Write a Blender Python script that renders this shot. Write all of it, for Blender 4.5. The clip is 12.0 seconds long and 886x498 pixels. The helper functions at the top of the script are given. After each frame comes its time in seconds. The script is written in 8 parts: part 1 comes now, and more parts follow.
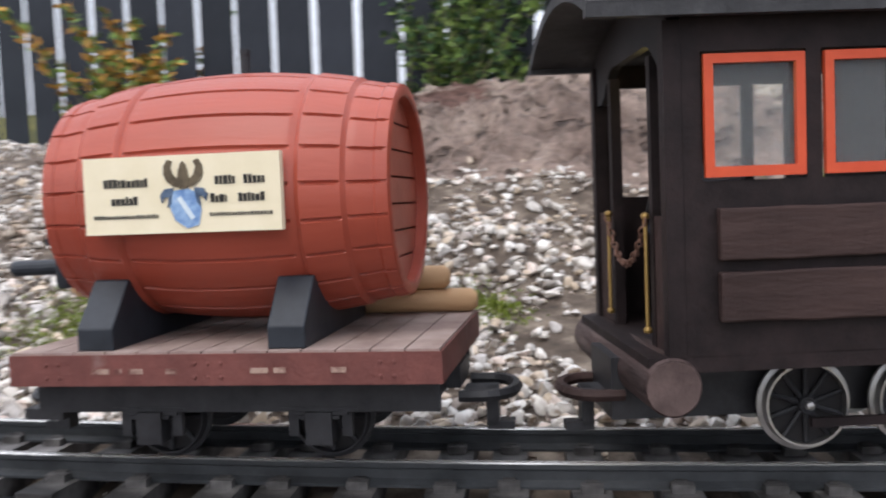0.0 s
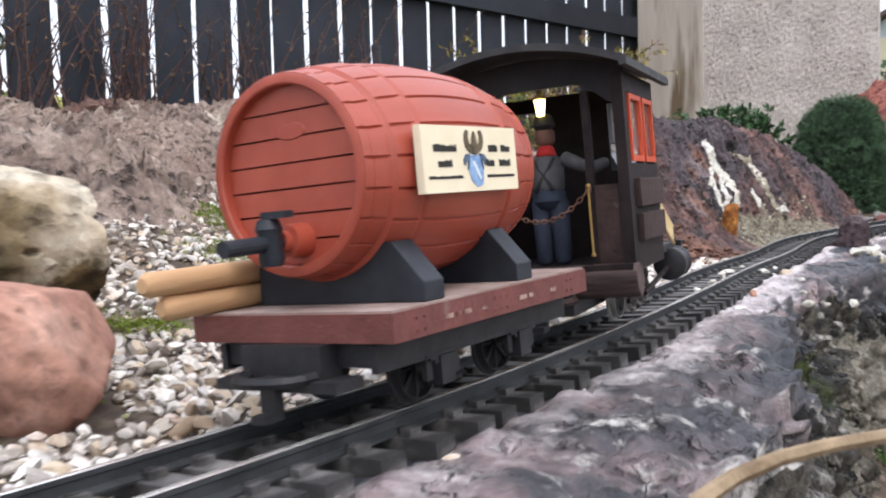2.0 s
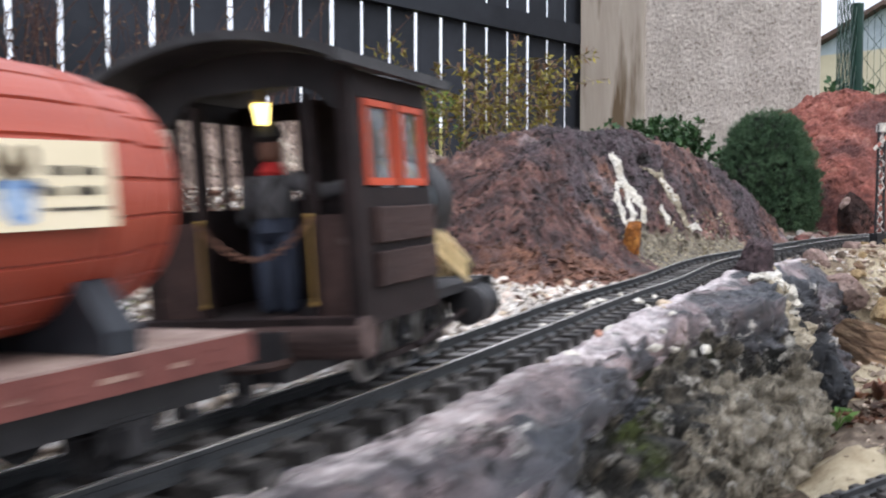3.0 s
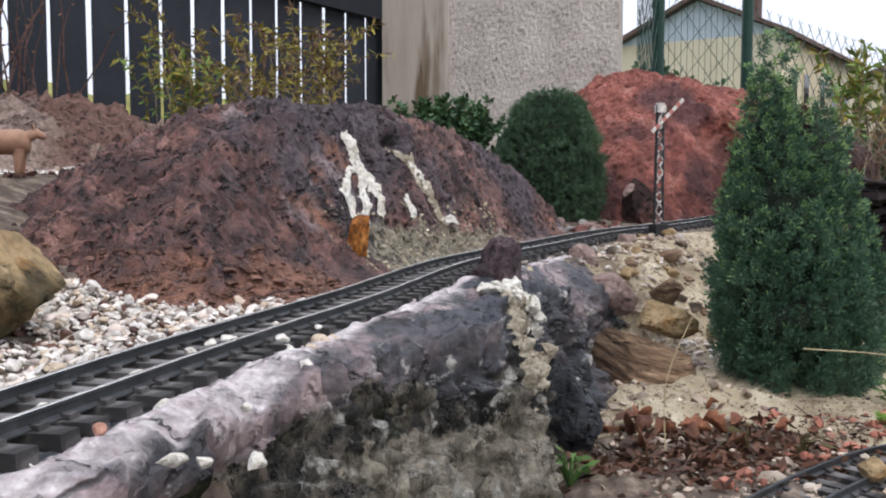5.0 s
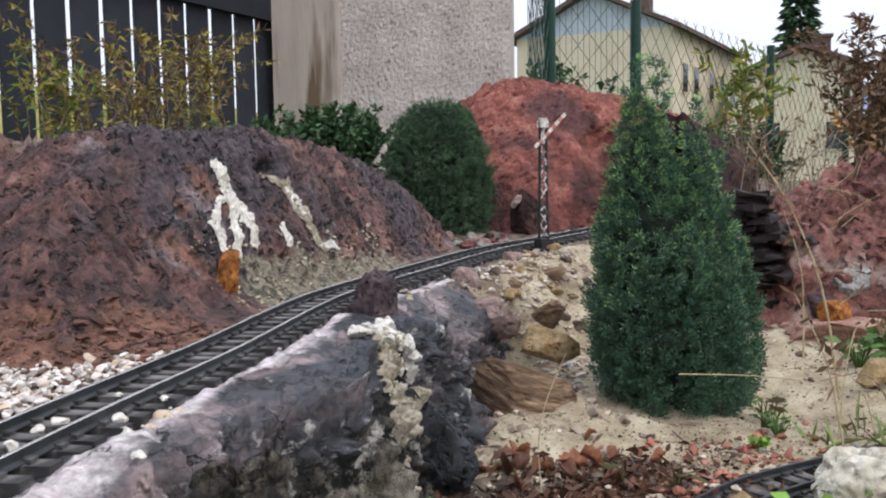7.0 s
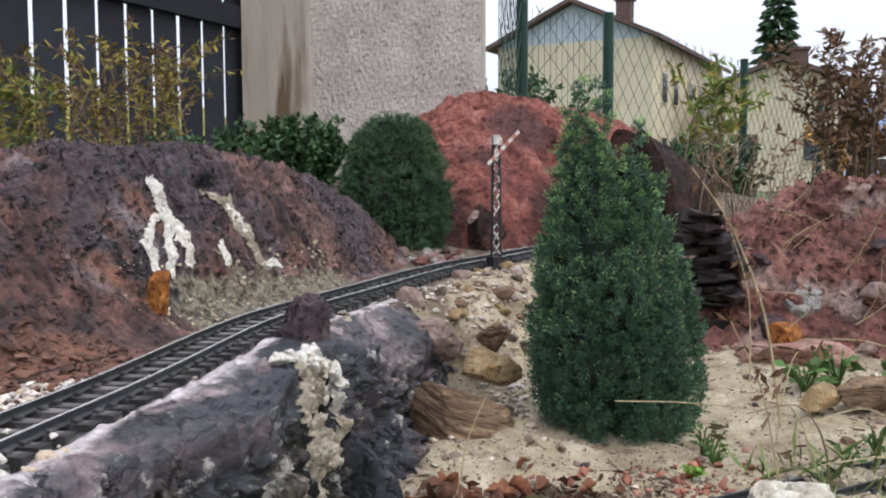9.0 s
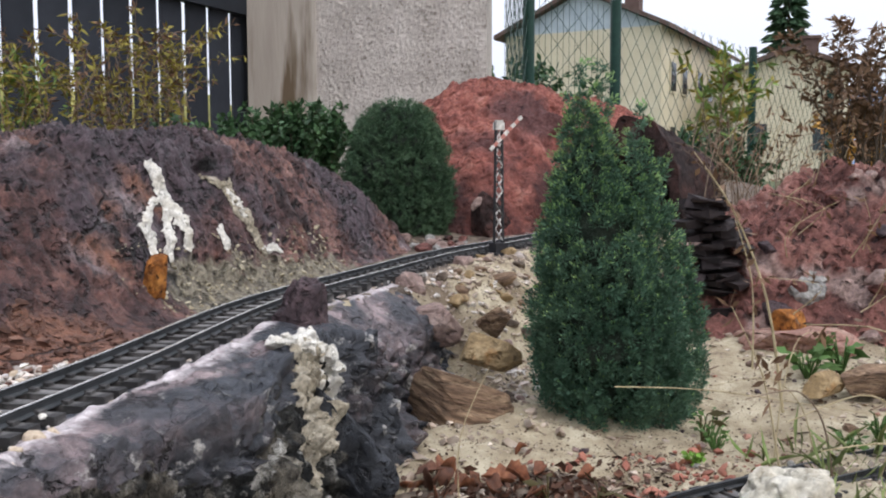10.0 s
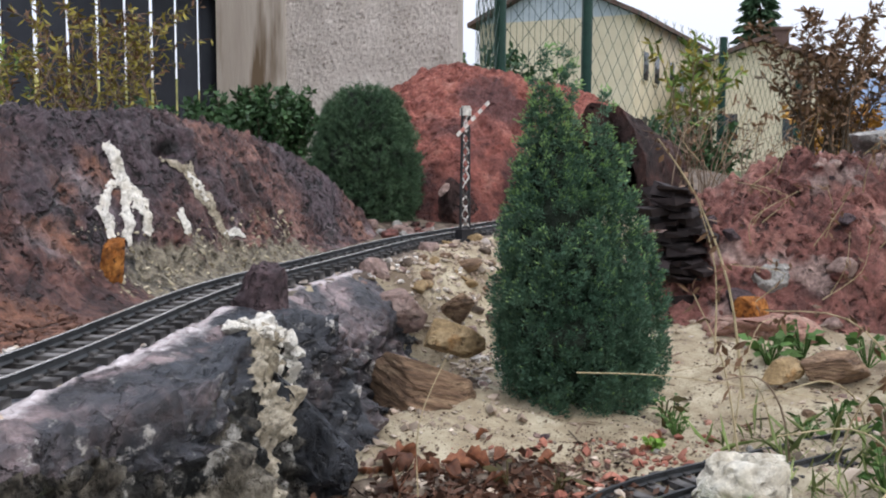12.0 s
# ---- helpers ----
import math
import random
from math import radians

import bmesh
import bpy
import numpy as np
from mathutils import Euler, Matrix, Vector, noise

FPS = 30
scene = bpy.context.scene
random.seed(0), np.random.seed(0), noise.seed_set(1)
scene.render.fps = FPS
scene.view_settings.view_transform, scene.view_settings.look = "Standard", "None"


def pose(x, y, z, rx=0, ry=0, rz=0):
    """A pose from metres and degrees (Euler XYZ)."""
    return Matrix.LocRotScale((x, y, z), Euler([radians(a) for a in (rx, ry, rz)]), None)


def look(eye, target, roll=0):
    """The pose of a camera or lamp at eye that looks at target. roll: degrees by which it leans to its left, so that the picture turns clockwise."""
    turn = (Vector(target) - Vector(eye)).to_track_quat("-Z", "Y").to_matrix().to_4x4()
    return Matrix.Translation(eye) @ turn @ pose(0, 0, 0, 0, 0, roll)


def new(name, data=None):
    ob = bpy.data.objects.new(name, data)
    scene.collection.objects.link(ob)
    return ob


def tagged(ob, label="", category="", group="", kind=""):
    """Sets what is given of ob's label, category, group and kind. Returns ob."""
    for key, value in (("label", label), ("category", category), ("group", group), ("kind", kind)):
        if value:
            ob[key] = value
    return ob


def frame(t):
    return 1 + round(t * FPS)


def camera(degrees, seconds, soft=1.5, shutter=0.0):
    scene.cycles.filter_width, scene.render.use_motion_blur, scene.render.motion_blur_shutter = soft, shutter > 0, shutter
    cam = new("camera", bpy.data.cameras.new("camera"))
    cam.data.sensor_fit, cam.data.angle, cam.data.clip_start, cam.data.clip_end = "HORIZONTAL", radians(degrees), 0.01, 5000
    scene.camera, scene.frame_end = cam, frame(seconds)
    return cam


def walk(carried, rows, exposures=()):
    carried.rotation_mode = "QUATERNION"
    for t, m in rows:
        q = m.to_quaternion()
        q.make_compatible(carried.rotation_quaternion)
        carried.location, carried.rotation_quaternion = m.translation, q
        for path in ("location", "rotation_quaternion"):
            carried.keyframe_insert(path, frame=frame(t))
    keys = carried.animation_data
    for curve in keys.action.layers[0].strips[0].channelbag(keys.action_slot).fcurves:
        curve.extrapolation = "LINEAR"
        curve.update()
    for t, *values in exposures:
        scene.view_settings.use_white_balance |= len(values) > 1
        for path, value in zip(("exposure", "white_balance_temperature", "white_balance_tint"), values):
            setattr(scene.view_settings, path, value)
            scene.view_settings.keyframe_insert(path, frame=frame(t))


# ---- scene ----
cam = camera(51.4, 12.0, soft=2.0, shutter=0.3)
PATH = [
    (0, look((0.0356, -1.1013, 0.1268), (-0.8821, -0.7221, 0.0086), -1.23)),
    (0.5, look((-0.0292, -1.1801, 0.1226), (-0.7257, -0.4696, 0.0215), -0.94)),
    (1, look((-0.1182, -1.2582, 0.1235), (-0.4960, -0.3347, 0.0569), -0.30)),
    (1.5, look((-0.1993, -1.3373, 0.1094), (-0.3984, -0.3579, 0.0769), -1.41)),
    (2, look((-0.2665, -1.4282, 0.0954), (-0.3242, -0.4313, 0.0413), -1.46)),
    (2.5, look((-0.2954, -1.5281, 0.0981), (-0.3214, -0.5297, 0.0480), -0.47)),
    (3.5, look((0.0, -1.078, 0.1135), (0.009, -0.0794, 0.0605), 0.2)),
    (4.3, look((0.0154, -1.0564, 0.1152), (0.1066, -0.0620, 0.0614), 0.74)),
    (4.5, look((0.0277, -1.0498, 0.1145), (0.1569, -0.0597, 0.0604), 1.00)),
    (5, look((0.0372, -1.0427, 0.1156), (0.2033, -0.0591, 0.0453), 0.09)),
    (5.5, look((0.0390, -1.0420, 0.1140), (0.3860, 0.9230, -0.0200), -0.70)),
    (6, look((0.0410, -1.0400, 0.1170), (0.4210, 0.9170, -0.0400), -1.00)),
    (6.5, look((0.0600, -1.0250, 0.1410), (0.5670, 0.9020, -0.0240), -0.90)),
    (8.5, look((0.1227, -1.0135, 0.1784), (0.4019, -0.0556, 0.1114), -0.77)),
    (9, look((0.1389, -1.0140, 0.1800), (0.4261, -0.0588, 0.1085), -0.23)),
    (9.5, look((0.1516, -1.0113, 0.1734), (0.4238, -0.0525, 0.0915), -0.57)),
    (10, look((0.1513, -1.0095, 0.1732), (0.4302, -0.0527, 0.0901), -0.12)),
    (10.5, look((0.1553, -1.0092, 0.1706), (0.4502, -0.0572, 0.0887), 0.07)),
    (11, look((0.1545, -1.0122, 0.1728), (0.4444, -0.0590, 0.0876), 0.14)),
    (11.5, look((0.1633, -1.0052, 0.1734), (0.4805, -0.0610, 0.0852), 0.48)),
    (12, look((0.1651, -1.0062, 0.1693), (0.4721, -0.0594, 0.0731), 0.32)),
]
walk(cam, PATH, [(0, 0.15), (0.6, 0.2), (1.2, 0.4), (2.7, 0.3), (4.4, 0.06), (8.5, 0.04), (12, 0.03)])

# ---- light: a white overcast sky with a weak wide sun ----
world = bpy.data.worlds.new("world")
scene.world = world
world.use_nodes = True
wn, wl = world.node_tree.nodes, world.node_tree.links
sky = wn.new("ShaderNodeTexSky")
sky.sky_type, sky.sun_disc = "NISHITA", False
sky.sun_elevation, sky.sun_rotation = radians(48), radians(150)
sky.air_density, sky.dust_density = 1.0, 6.0
veil = wn.new("ShaderNodeMixRGB")
veil.inputs[0].default_value = 0.8
veil.inputs[2].default_value = (8.95, 9.4, 10.75, 1)
wl.new(sky.outputs[0], veil.inputs[1])
# an overcast sky is about three times as bright overhead as along the horizon
tcw = wn.new("ShaderNodeTexCoord")
sep = wn.new("ShaderNodeSeparateXYZ")
rise = wn.new("ShaderNodeMapRange")
rise.inputs[1].default_value, rise.inputs[2].default_value = 0.0, 1.0
rise.inputs[3].default_value, rise.inputs[4].default_value = 0.8, 1.6
lift = wn.new("ShaderNodeMixRGB")
lift.blend_type = "MULTIPLY"
lift.inputs[0].default_value = 1.0
wl.new(tcw.outputs["Generated"], sep.inputs[0])
wl.new(sep.outputs[2], rise.inputs[0])
wl.new(veil.outputs[0], lift.inputs[1])
wl.new(rise.outputs[0], lift.inputs[2])
wl.new(lift.outputs[0], wn["Background"].inputs["Color"])
wn["Background"].inputs["Strength"].default_value = 0.14
sun = new("sun", bpy.data.lights.new("sun", "SUN"))
sun.data.energy, sun.data.angle, sun.data.color = 0.8, radians(25), (1, 0.97, 0.93)
sun.matrix_basis = look((0, 0, 5), (-1.2, 2.0, 0.0))


# ---- materials ----
def rgb(c):
    return (c[0], c[1], c[2], 1)


def mat(name, stops, scale=20, detail=6, rough=0.8, bump=0.3, bump_scale=None, metal=0.0, second=None, island=0.0, obrand=0.0, spec=0.3, stretch=None, bump_dist=0.002):
    """stops: (position, colour) pairs on a noise; second: (scale, low, high, colour) of patches laid over it."""
    m = bpy.data.materials.new(name)
    m.use_nodes = True
    n, l = m.node_tree.nodes, m.node_tree.links
    b = n["Principled BSDF"]
    b.inputs["Roughness"].default_value = rough
    b.inputs["Metallic"].default_value = metal
    b.inputs["Specular IOR Level"].default_value = spec
    tc = n.new("ShaderNodeTexCoord")
    vec = tc.outputs["Object"]
    if stretch:
        mp = n.new("ShaderNodeMapping")
        mp.inputs["Scale"].default_value = stretch
        l.new(vec, mp.inputs[0])
        vec = mp.outputs[0]
    t = n.new("ShaderNodeTexNoise")
    t.inputs["Scale"].default_value, t.inputs["Detail"].default_value, t.inputs["Roughness"].default_value = scale, detail, 0.62
    l.new(vec, t.inputs["Vector"])
    r = n.new("ShaderNodeValToRGB")
    e = r.color_ramp.elements
    while len(e) < len(stops):
        e.new(0.5)
    for k, (p, c) in enumerate(stops):
        e[k].position, e[k].color = p, rgb(c)
    l.new(t.outputs["Fac"], r.inputs[0])
    col = r.outputs[0]
    for sc, lo, hi, c in second or ():
        t2 = n.new("ShaderNodeTexNoise")
        t2.inputs["Scale"].default_value, t2.inputs["Detail"].default_value = sc, 5
        l.new(vec, t2.inputs["Vector"])
        mr = n.new("ShaderNodeMapRange")
        mr.inputs[1].default_value, mr.inputs[2].default_value = lo, hi
        l.new(t2.outputs["Fac"], mr.inputs[0])
        mx = n.new("ShaderNodeMixRGB")
        mx.inputs[2].default_value = rgb(c)
        l.new(mr.outputs[0], mx.inputs[0])
        l.new(col, mx.inputs[1])
        col = mx.outputs[0]
    if island or obrand:
        src = n.new("ShaderNodeNewGeometry").outputs["Random Per Island"] if island else n.new("ShaderNodeObjectInfo").outputs["Random"]
        amt = island or obrand
        mr = n.new("ShaderNodeMapRange")
        mr.inputs[3].default_value, mr.inputs[4].default_value = 1 - amt, 1 + amt
        l.new(src, mr.inputs[0])
        hs = n.new("ShaderNodeHueSaturation")
        l.new(mr.outputs[0], hs.inputs["Value"])
        l.new(col, hs.inputs["Color"])
        col = hs.outputs[0]
    l.new(col, b.inputs["Base Color"])
    if bump:
        t3 = n.new("ShaderNodeTexNoise")
        t3.inputs["Scale"].default_value, t3.inputs["Detail"].default_value, t3.inputs["Roughness"].default_value = bump_scale or scale * 4, 9, 0.66
        l.new(vec, t3.inputs["Vector"])
        bp = n.new("ShaderNodeBump")
        bp.inputs["Strength"].default_value, bp.inputs["Distance"].default_value = bump, bump_dist
        l.new(t3.outputs["Fac"], bp.inputs["Height"])
        l.new(bp.outputs[0], b.inputs["Normal"])
    return m


def rock_mat(name, stops, scale, zones=(), grain=(130, 0.45, 1.5), pits=(95, 0.3, 0.35), rough=0.85, spec=0.3, bump=(0.9, 0.012), marks=(), stretch=None, cracks=None):
    """Weathered cement or stone: a colour ramp, broad zones, coarse grain, pits and cracks with shade in their colour,
    mineral and darker marks.
    zones: (scale, low, high, colour); marks: (attribute, noise scale, colour, colour) laid where a mesh carries the
    attribute."""
    m = mat(name, stops, scale, detail=9, rough=rough, bump=0, second=zones, spec=spec, stretch=stretch)
    n, l = m.node_tree.nodes, m.node_tree.links
    b = n["Principled BSDF"]
    col = b.inputs["Base Color"].links[0].from_socket
    vec = n["Texture Coordinate"].outputs["Object"] if not stretch else n["Mapping"].outputs[0]

    def tex(sc, det, ro, dist=0.0):
        t = n.new("ShaderNodeTexNoise")
        t.inputs["Scale"].default_value, t.inputs["Detail"].default_value = sc, det
        t.inputs["Roughness"].default_value, t.inputs["Distortion"].default_value = ro, dist
        l.new(vec, t.inputs["Vector"])
        return t.outputs["Fac"]

    def span(src, a, b_, c, d):
        q = n.new("ShaderNodeMapRange")
        for k, v in enumerate((a, b_, c, d)):
            q.inputs[k + 1].default_value = v
        l.new(src, q.inputs[0])
        return q.outputs[0]

    def calc(op, x, y):
        q = n.new("ShaderNodeMath")
        q.operation = op
        for k, v in enumerate((x, y)):
            if isinstance(v, float):
                q.inputs[k].default_value = v
            else:
                l.new(v, q.inputs[k])
        return q.outputs[0]

    def over(fac, base, top, blend="MIX"):
        q = n.new("ShaderNodeMixRGB")
        q.blend_type = blend
        for k, v in enumerate((fac, base, top)):
            if isinstance(v, float):
                q.inputs[k].default_value = v
            elif isinstance(v, tuple):
                q.inputs[k].default_value = rgb(v)
            else:
                l.new(v, q.inputs[k])
        return q.outputs[0]

    fine = tex(grain[0], 8, 0.7)
    col = over(1.0, col, span(fine, 0.32, 0.68, grain[1], grain[2]), "MULTIPLY")
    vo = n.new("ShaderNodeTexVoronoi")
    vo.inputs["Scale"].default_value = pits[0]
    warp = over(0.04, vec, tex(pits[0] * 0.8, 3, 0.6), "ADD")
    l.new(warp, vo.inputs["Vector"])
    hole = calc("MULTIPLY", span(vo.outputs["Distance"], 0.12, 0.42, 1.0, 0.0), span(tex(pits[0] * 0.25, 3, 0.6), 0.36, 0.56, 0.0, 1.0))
    # shade inside the pits is put into the colour
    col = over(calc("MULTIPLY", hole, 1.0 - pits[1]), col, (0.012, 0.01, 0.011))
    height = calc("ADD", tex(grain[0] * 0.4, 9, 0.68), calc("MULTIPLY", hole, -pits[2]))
    for attr, sc, lo, hi, soft in marks:
        at = n.new("ShaderNodeAttribute")
        at.attribute_name = attr
        edge = span(calc("ADD", at.outputs["Fac"], calc("MULTIPLY", calc("ADD", tex(sc, 8, 0.7), -0.5), 1.8)), 0.4, soft, 0.0, 1.0)
        tone = n.new("ShaderNodeMixRGB")
        l.new(span(tex(sc * 3, 6, 0.7), 0.35, 0.65, 0.0, 1.0), tone.inputs[0])
        tone.inputs[1].default_value, tone.inputs[2].default_value = rgb(lo), rgb(hi)
        col = over(edge, col, tone.outputs[0])
        height = calc("ADD", height, calc("MULTIPLY", edge, 0.12))
    if cracks:
        ve = n.new("ShaderNodeTexVoronoi")
        ve.feature = "DISTANCE_TO_EDGE"
        ve.inputs["Scale"].default_value = cracks[0]
        l.new(over(0.12, vec, tex(cracks[0] * 1.6, 5, 0.65), "ADD"), ve.inputs["Vector"])
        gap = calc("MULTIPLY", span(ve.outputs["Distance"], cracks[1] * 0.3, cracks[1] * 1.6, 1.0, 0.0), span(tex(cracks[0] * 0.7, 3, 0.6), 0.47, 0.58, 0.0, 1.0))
        # the cracks carry their shade in the colour as well
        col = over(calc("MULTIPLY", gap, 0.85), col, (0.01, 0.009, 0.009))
        height = calc("ADD", height, calc("MULTIPLY", gap, -0.6))
    l.new(col, b.inputs["Base Color"])
    bp = n.new("ShaderNodeBump")
    bp.inputs["Strength"].default_value, bp.inputs["Distance"].default_value = bump
    l.new(height, bp.inputs["Height"])
    l.new(bp.outputs[0], b.inputs["Normal"])
    return m


def mark(ob, name, values):
    """A float attribute on a mesh's points."""
    ob.data.attributes.new(name, "FLOAT", "POINT").data.foreach_set("value", [float(v) for v in values])


M_sand = mat("sand", [(0.3, (0.2, 0.155, 0.1)), (0.49, (0.4, 0.335, 0.228)), (0.69, (0.61, 0.55, 0.405))], 14, detail=9, rough=0.95, bump=1.0, bump_scale=160, bump_dist=0.006, second=[(4.2, 0.55, 0.68, (0.19, 0.145, 0.1)), (130, 0.62, 0.7, (0.12, 0.085, 0.06))])
M_soil = mat("gravel soil", [(0.3, (0.035, 0.026, 0.02)), (0.5, (0.1, 0.076, 0.058)), (0.72, (0.27, 0.22, 0.17))], 45, rough=0.95, bump=0.9, bump_scale=160)
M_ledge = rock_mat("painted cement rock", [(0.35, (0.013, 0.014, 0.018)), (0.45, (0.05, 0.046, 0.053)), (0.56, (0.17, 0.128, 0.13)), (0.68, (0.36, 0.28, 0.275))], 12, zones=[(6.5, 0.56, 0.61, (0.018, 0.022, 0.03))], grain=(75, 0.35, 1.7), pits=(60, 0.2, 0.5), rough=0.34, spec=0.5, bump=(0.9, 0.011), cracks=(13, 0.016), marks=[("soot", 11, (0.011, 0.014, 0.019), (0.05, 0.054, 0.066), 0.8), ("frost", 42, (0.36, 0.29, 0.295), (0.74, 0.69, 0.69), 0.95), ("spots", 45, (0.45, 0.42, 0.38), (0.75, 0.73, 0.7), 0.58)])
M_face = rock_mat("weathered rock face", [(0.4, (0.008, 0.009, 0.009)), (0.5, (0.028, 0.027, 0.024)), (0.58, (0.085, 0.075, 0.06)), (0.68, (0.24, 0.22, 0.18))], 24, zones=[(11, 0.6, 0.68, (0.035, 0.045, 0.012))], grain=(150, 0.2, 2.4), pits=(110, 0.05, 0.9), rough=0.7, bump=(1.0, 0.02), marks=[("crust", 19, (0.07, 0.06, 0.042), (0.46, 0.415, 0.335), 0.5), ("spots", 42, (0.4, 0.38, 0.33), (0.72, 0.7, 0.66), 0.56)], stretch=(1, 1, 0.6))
M_brown = rock_mat("brown cement mound", [(0.3, (0.016, 0.009, 0.009)), (0.45, (0.06, 0.029, 0.027)), (0.57, (0.14, 0.068, 0.056)), (0.72, (0.27, 0.145, 0.115))], 13, zones=[(4.1, 0.49, 0.59, (0.066, 0.046, 0.053)), (7, 0.6, 0.7, (0.22, 0.18, 0.185)), (6, 0.6, 0.7, (0.2, 0.092, 0.06))], grain=(85, 0.2, 2.1), pits=(70, 0.0, 1.6), cracks=(6, 0.012), rough=0.58, bump=(1.0, 0.022), spec=0.45, marks=[("rust", 22, (0.095, 0.04, 0.026), (0.34, 0.155, 0.095), 0.75), ("rubble", 30, (0.075, 0.06, 0.038), (0.36, 0.315, 0.23), 0.65), ("hollow_shade", 30, (0.008, 0.007, 0.008), (0.016, 0.013, 0.014), 0.6)])
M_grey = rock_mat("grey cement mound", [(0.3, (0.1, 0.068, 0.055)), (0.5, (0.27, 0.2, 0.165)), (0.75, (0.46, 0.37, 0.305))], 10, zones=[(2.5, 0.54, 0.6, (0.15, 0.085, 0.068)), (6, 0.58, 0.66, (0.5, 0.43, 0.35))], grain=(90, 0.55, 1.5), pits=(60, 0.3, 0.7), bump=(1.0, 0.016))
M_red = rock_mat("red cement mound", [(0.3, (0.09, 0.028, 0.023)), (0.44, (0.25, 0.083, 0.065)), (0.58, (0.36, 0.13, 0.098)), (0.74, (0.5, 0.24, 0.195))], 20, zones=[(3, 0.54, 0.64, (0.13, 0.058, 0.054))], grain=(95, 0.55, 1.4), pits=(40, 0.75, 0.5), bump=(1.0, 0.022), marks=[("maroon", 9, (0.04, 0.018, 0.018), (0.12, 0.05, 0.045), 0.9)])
M_fence = mat("anthracite paint", [(0.3, (0.02, 0.023, 0.03)), (0.7, (0.035, 0.04, 0.05))], 5, rough=0.5, bump=0.2, bump_scale=60, obrand=0.2, spec=0.15)
M_stucco = mat("roughcast stucco", [(0.3, (0.44, 0.395, 0.35)), (0.7, (0.64, 0.585, 0.53))], 7, rough=0.95, bump=0.8, bump_scale=110, bump_dist=0.012, second=[(2.0, 0.55, 0.75, (0.38, 0.33, 0.285)), (60, 0.58, 0.7, (0.27, 0.23, 0.2))])
M_concrete = mat("stained concrete", [(0.3, (0.3, 0.255, 0.21)), (0.7, (0.5, 0.445, 0.38))], 4, rough=0.9, bump=0.6, bump_scale=60, bump_dist=0.006, stretch=(1, 1, 0.12), second=[(6.5, 0.54, 0.62, (0.14, 0.1, 0.062)), (13, 0.6, 0.7, (0.55, 0.51, 0.45))])
M_railhead = mat("bright worn rail head", [(0.3, (0.5, 0.49, 0.47)), (0.7, (0.68, 0.66, 0.63))], 60, rough=0.25, bump=0.05, metal=0.7)
M_rail = mat("tarnished grey rail", [(0.3, (0.024, 0.026, 0.028)), (0.7, (0.062, 0.066, 0.07))], 60, rough=0.45, bump=0.2, metal=0.2)
M_sleeper = mat("dusty dark plastic sleeper", [(0.3, (0.02, 0.019, 0.019)), (0.7, (0.055, 0.052, 0.05))], 90, rough=0.7, bump=0.4, obrand=0.35, second=[(45, 0.5, 0.68, (0.15, 0.142, 0.137))])
M_black = mat("black plastic", [(0.3, (0.012, 0.012, 0.014)), (0.7, (0.03, 0.03, 0.033))], 120, rough=0.5, bump=0.15)


# ---- mesh helpers ----
def raw(name, verts, faces, material, parent=None, smooth=True):
    me = bpy.data.meshes.new(name)
    me.from_pydata([tuple(v) for v in verts], [], [tuple(f) for f in faces])
    me.materials.append(material)
    if smooth:
        me.polygons.foreach_set("use_smooth", [True] * len(me.polygons))
    ob = new(name, me)
    if parent:
        ob.parent = parent
    return ob


def part(name, bm, material, parent=None, label="", smooth=False, bevel=0.0):
    """Links a bmesh as one mesh object under a thing or a part."""
    if bevel:
        bmesh.ops.bevel(bm, geom=[e for e in bm.edges if len(e.link_faces) == 2 and e.calc_face_angle(0) > 0.5], offset=bevel, segments=2, profile=0.5, affect="EDGES", clamp_overlap=True)
    bmesh.ops.recalc_face_normals(bm, faces=bm.faces)
    me = bpy.data.meshes.new(name)
    bm.to_mesh(me)
    bm.free()
    me.materials.append(material)
    if smooth:
        me.polygons.foreach_set("use_smooth", [True] * len(me.polygons))
        me.set_sharp_from_angle(angle=radians(40))
    ob = new(name, me)
    if parent:
        ob.parent = parent
    return tagged(ob, label)


def empty(name, m=None):
    ob = new(name)
    ob.empty_display_size = 0.02
    if m is not None:
        ob.matrix_basis = m
    return ob


def box(bm, x0, x1, y0, y1, z0, z1):
    v = [bm.verts.new((x, y, z)) for z in (z0, z1) for y in (y0, y1) for x in (x0, x1)]
    for f in ((0, 2, 3, 1), (4, 5, 7, 6), (0, 1, 5, 4), (2, 6, 7, 3), (0, 4, 6, 2), (1, 3, 7, 5)):
        bm.faces.new([v[i] for i in f])
    return bm


def boxes(*bs):
    bm = bmesh.new()
    for b in bs:
        box(bm, *b)
    return bm


def lathe(bm, prof, n, m=Matrix()):
    """Turns (radius, height) pairs about z and lays the result by m."""
    rings = []
    for r, h in prof:
        if r < 1e-6:
            rings.append([bm.verts.new(m @ Vector((0, 0, h)))])
        else:
            rings.append([bm.verts.new(m @ Vector((r * math.cos(2 * math.pi * k / n), r * math.sin(2 * math.pi * k / n), h))) for k in range(n)])
    for a, b in zip(rings, rings[1:]):
        for k in range(n):
            q = (k + 1) % n
            if len(a) == 1 and len(b) > 1:
                bm.faces.new((a[0], b[k], b[q]))
            elif len(b) == 1 and len(a) > 1:
                bm.faces.new((a[k], a[q], b[0]))
            elif len(a) > 1:
                bm.faces.new((a[k], a[q], b[q], b[k]))
    return bm


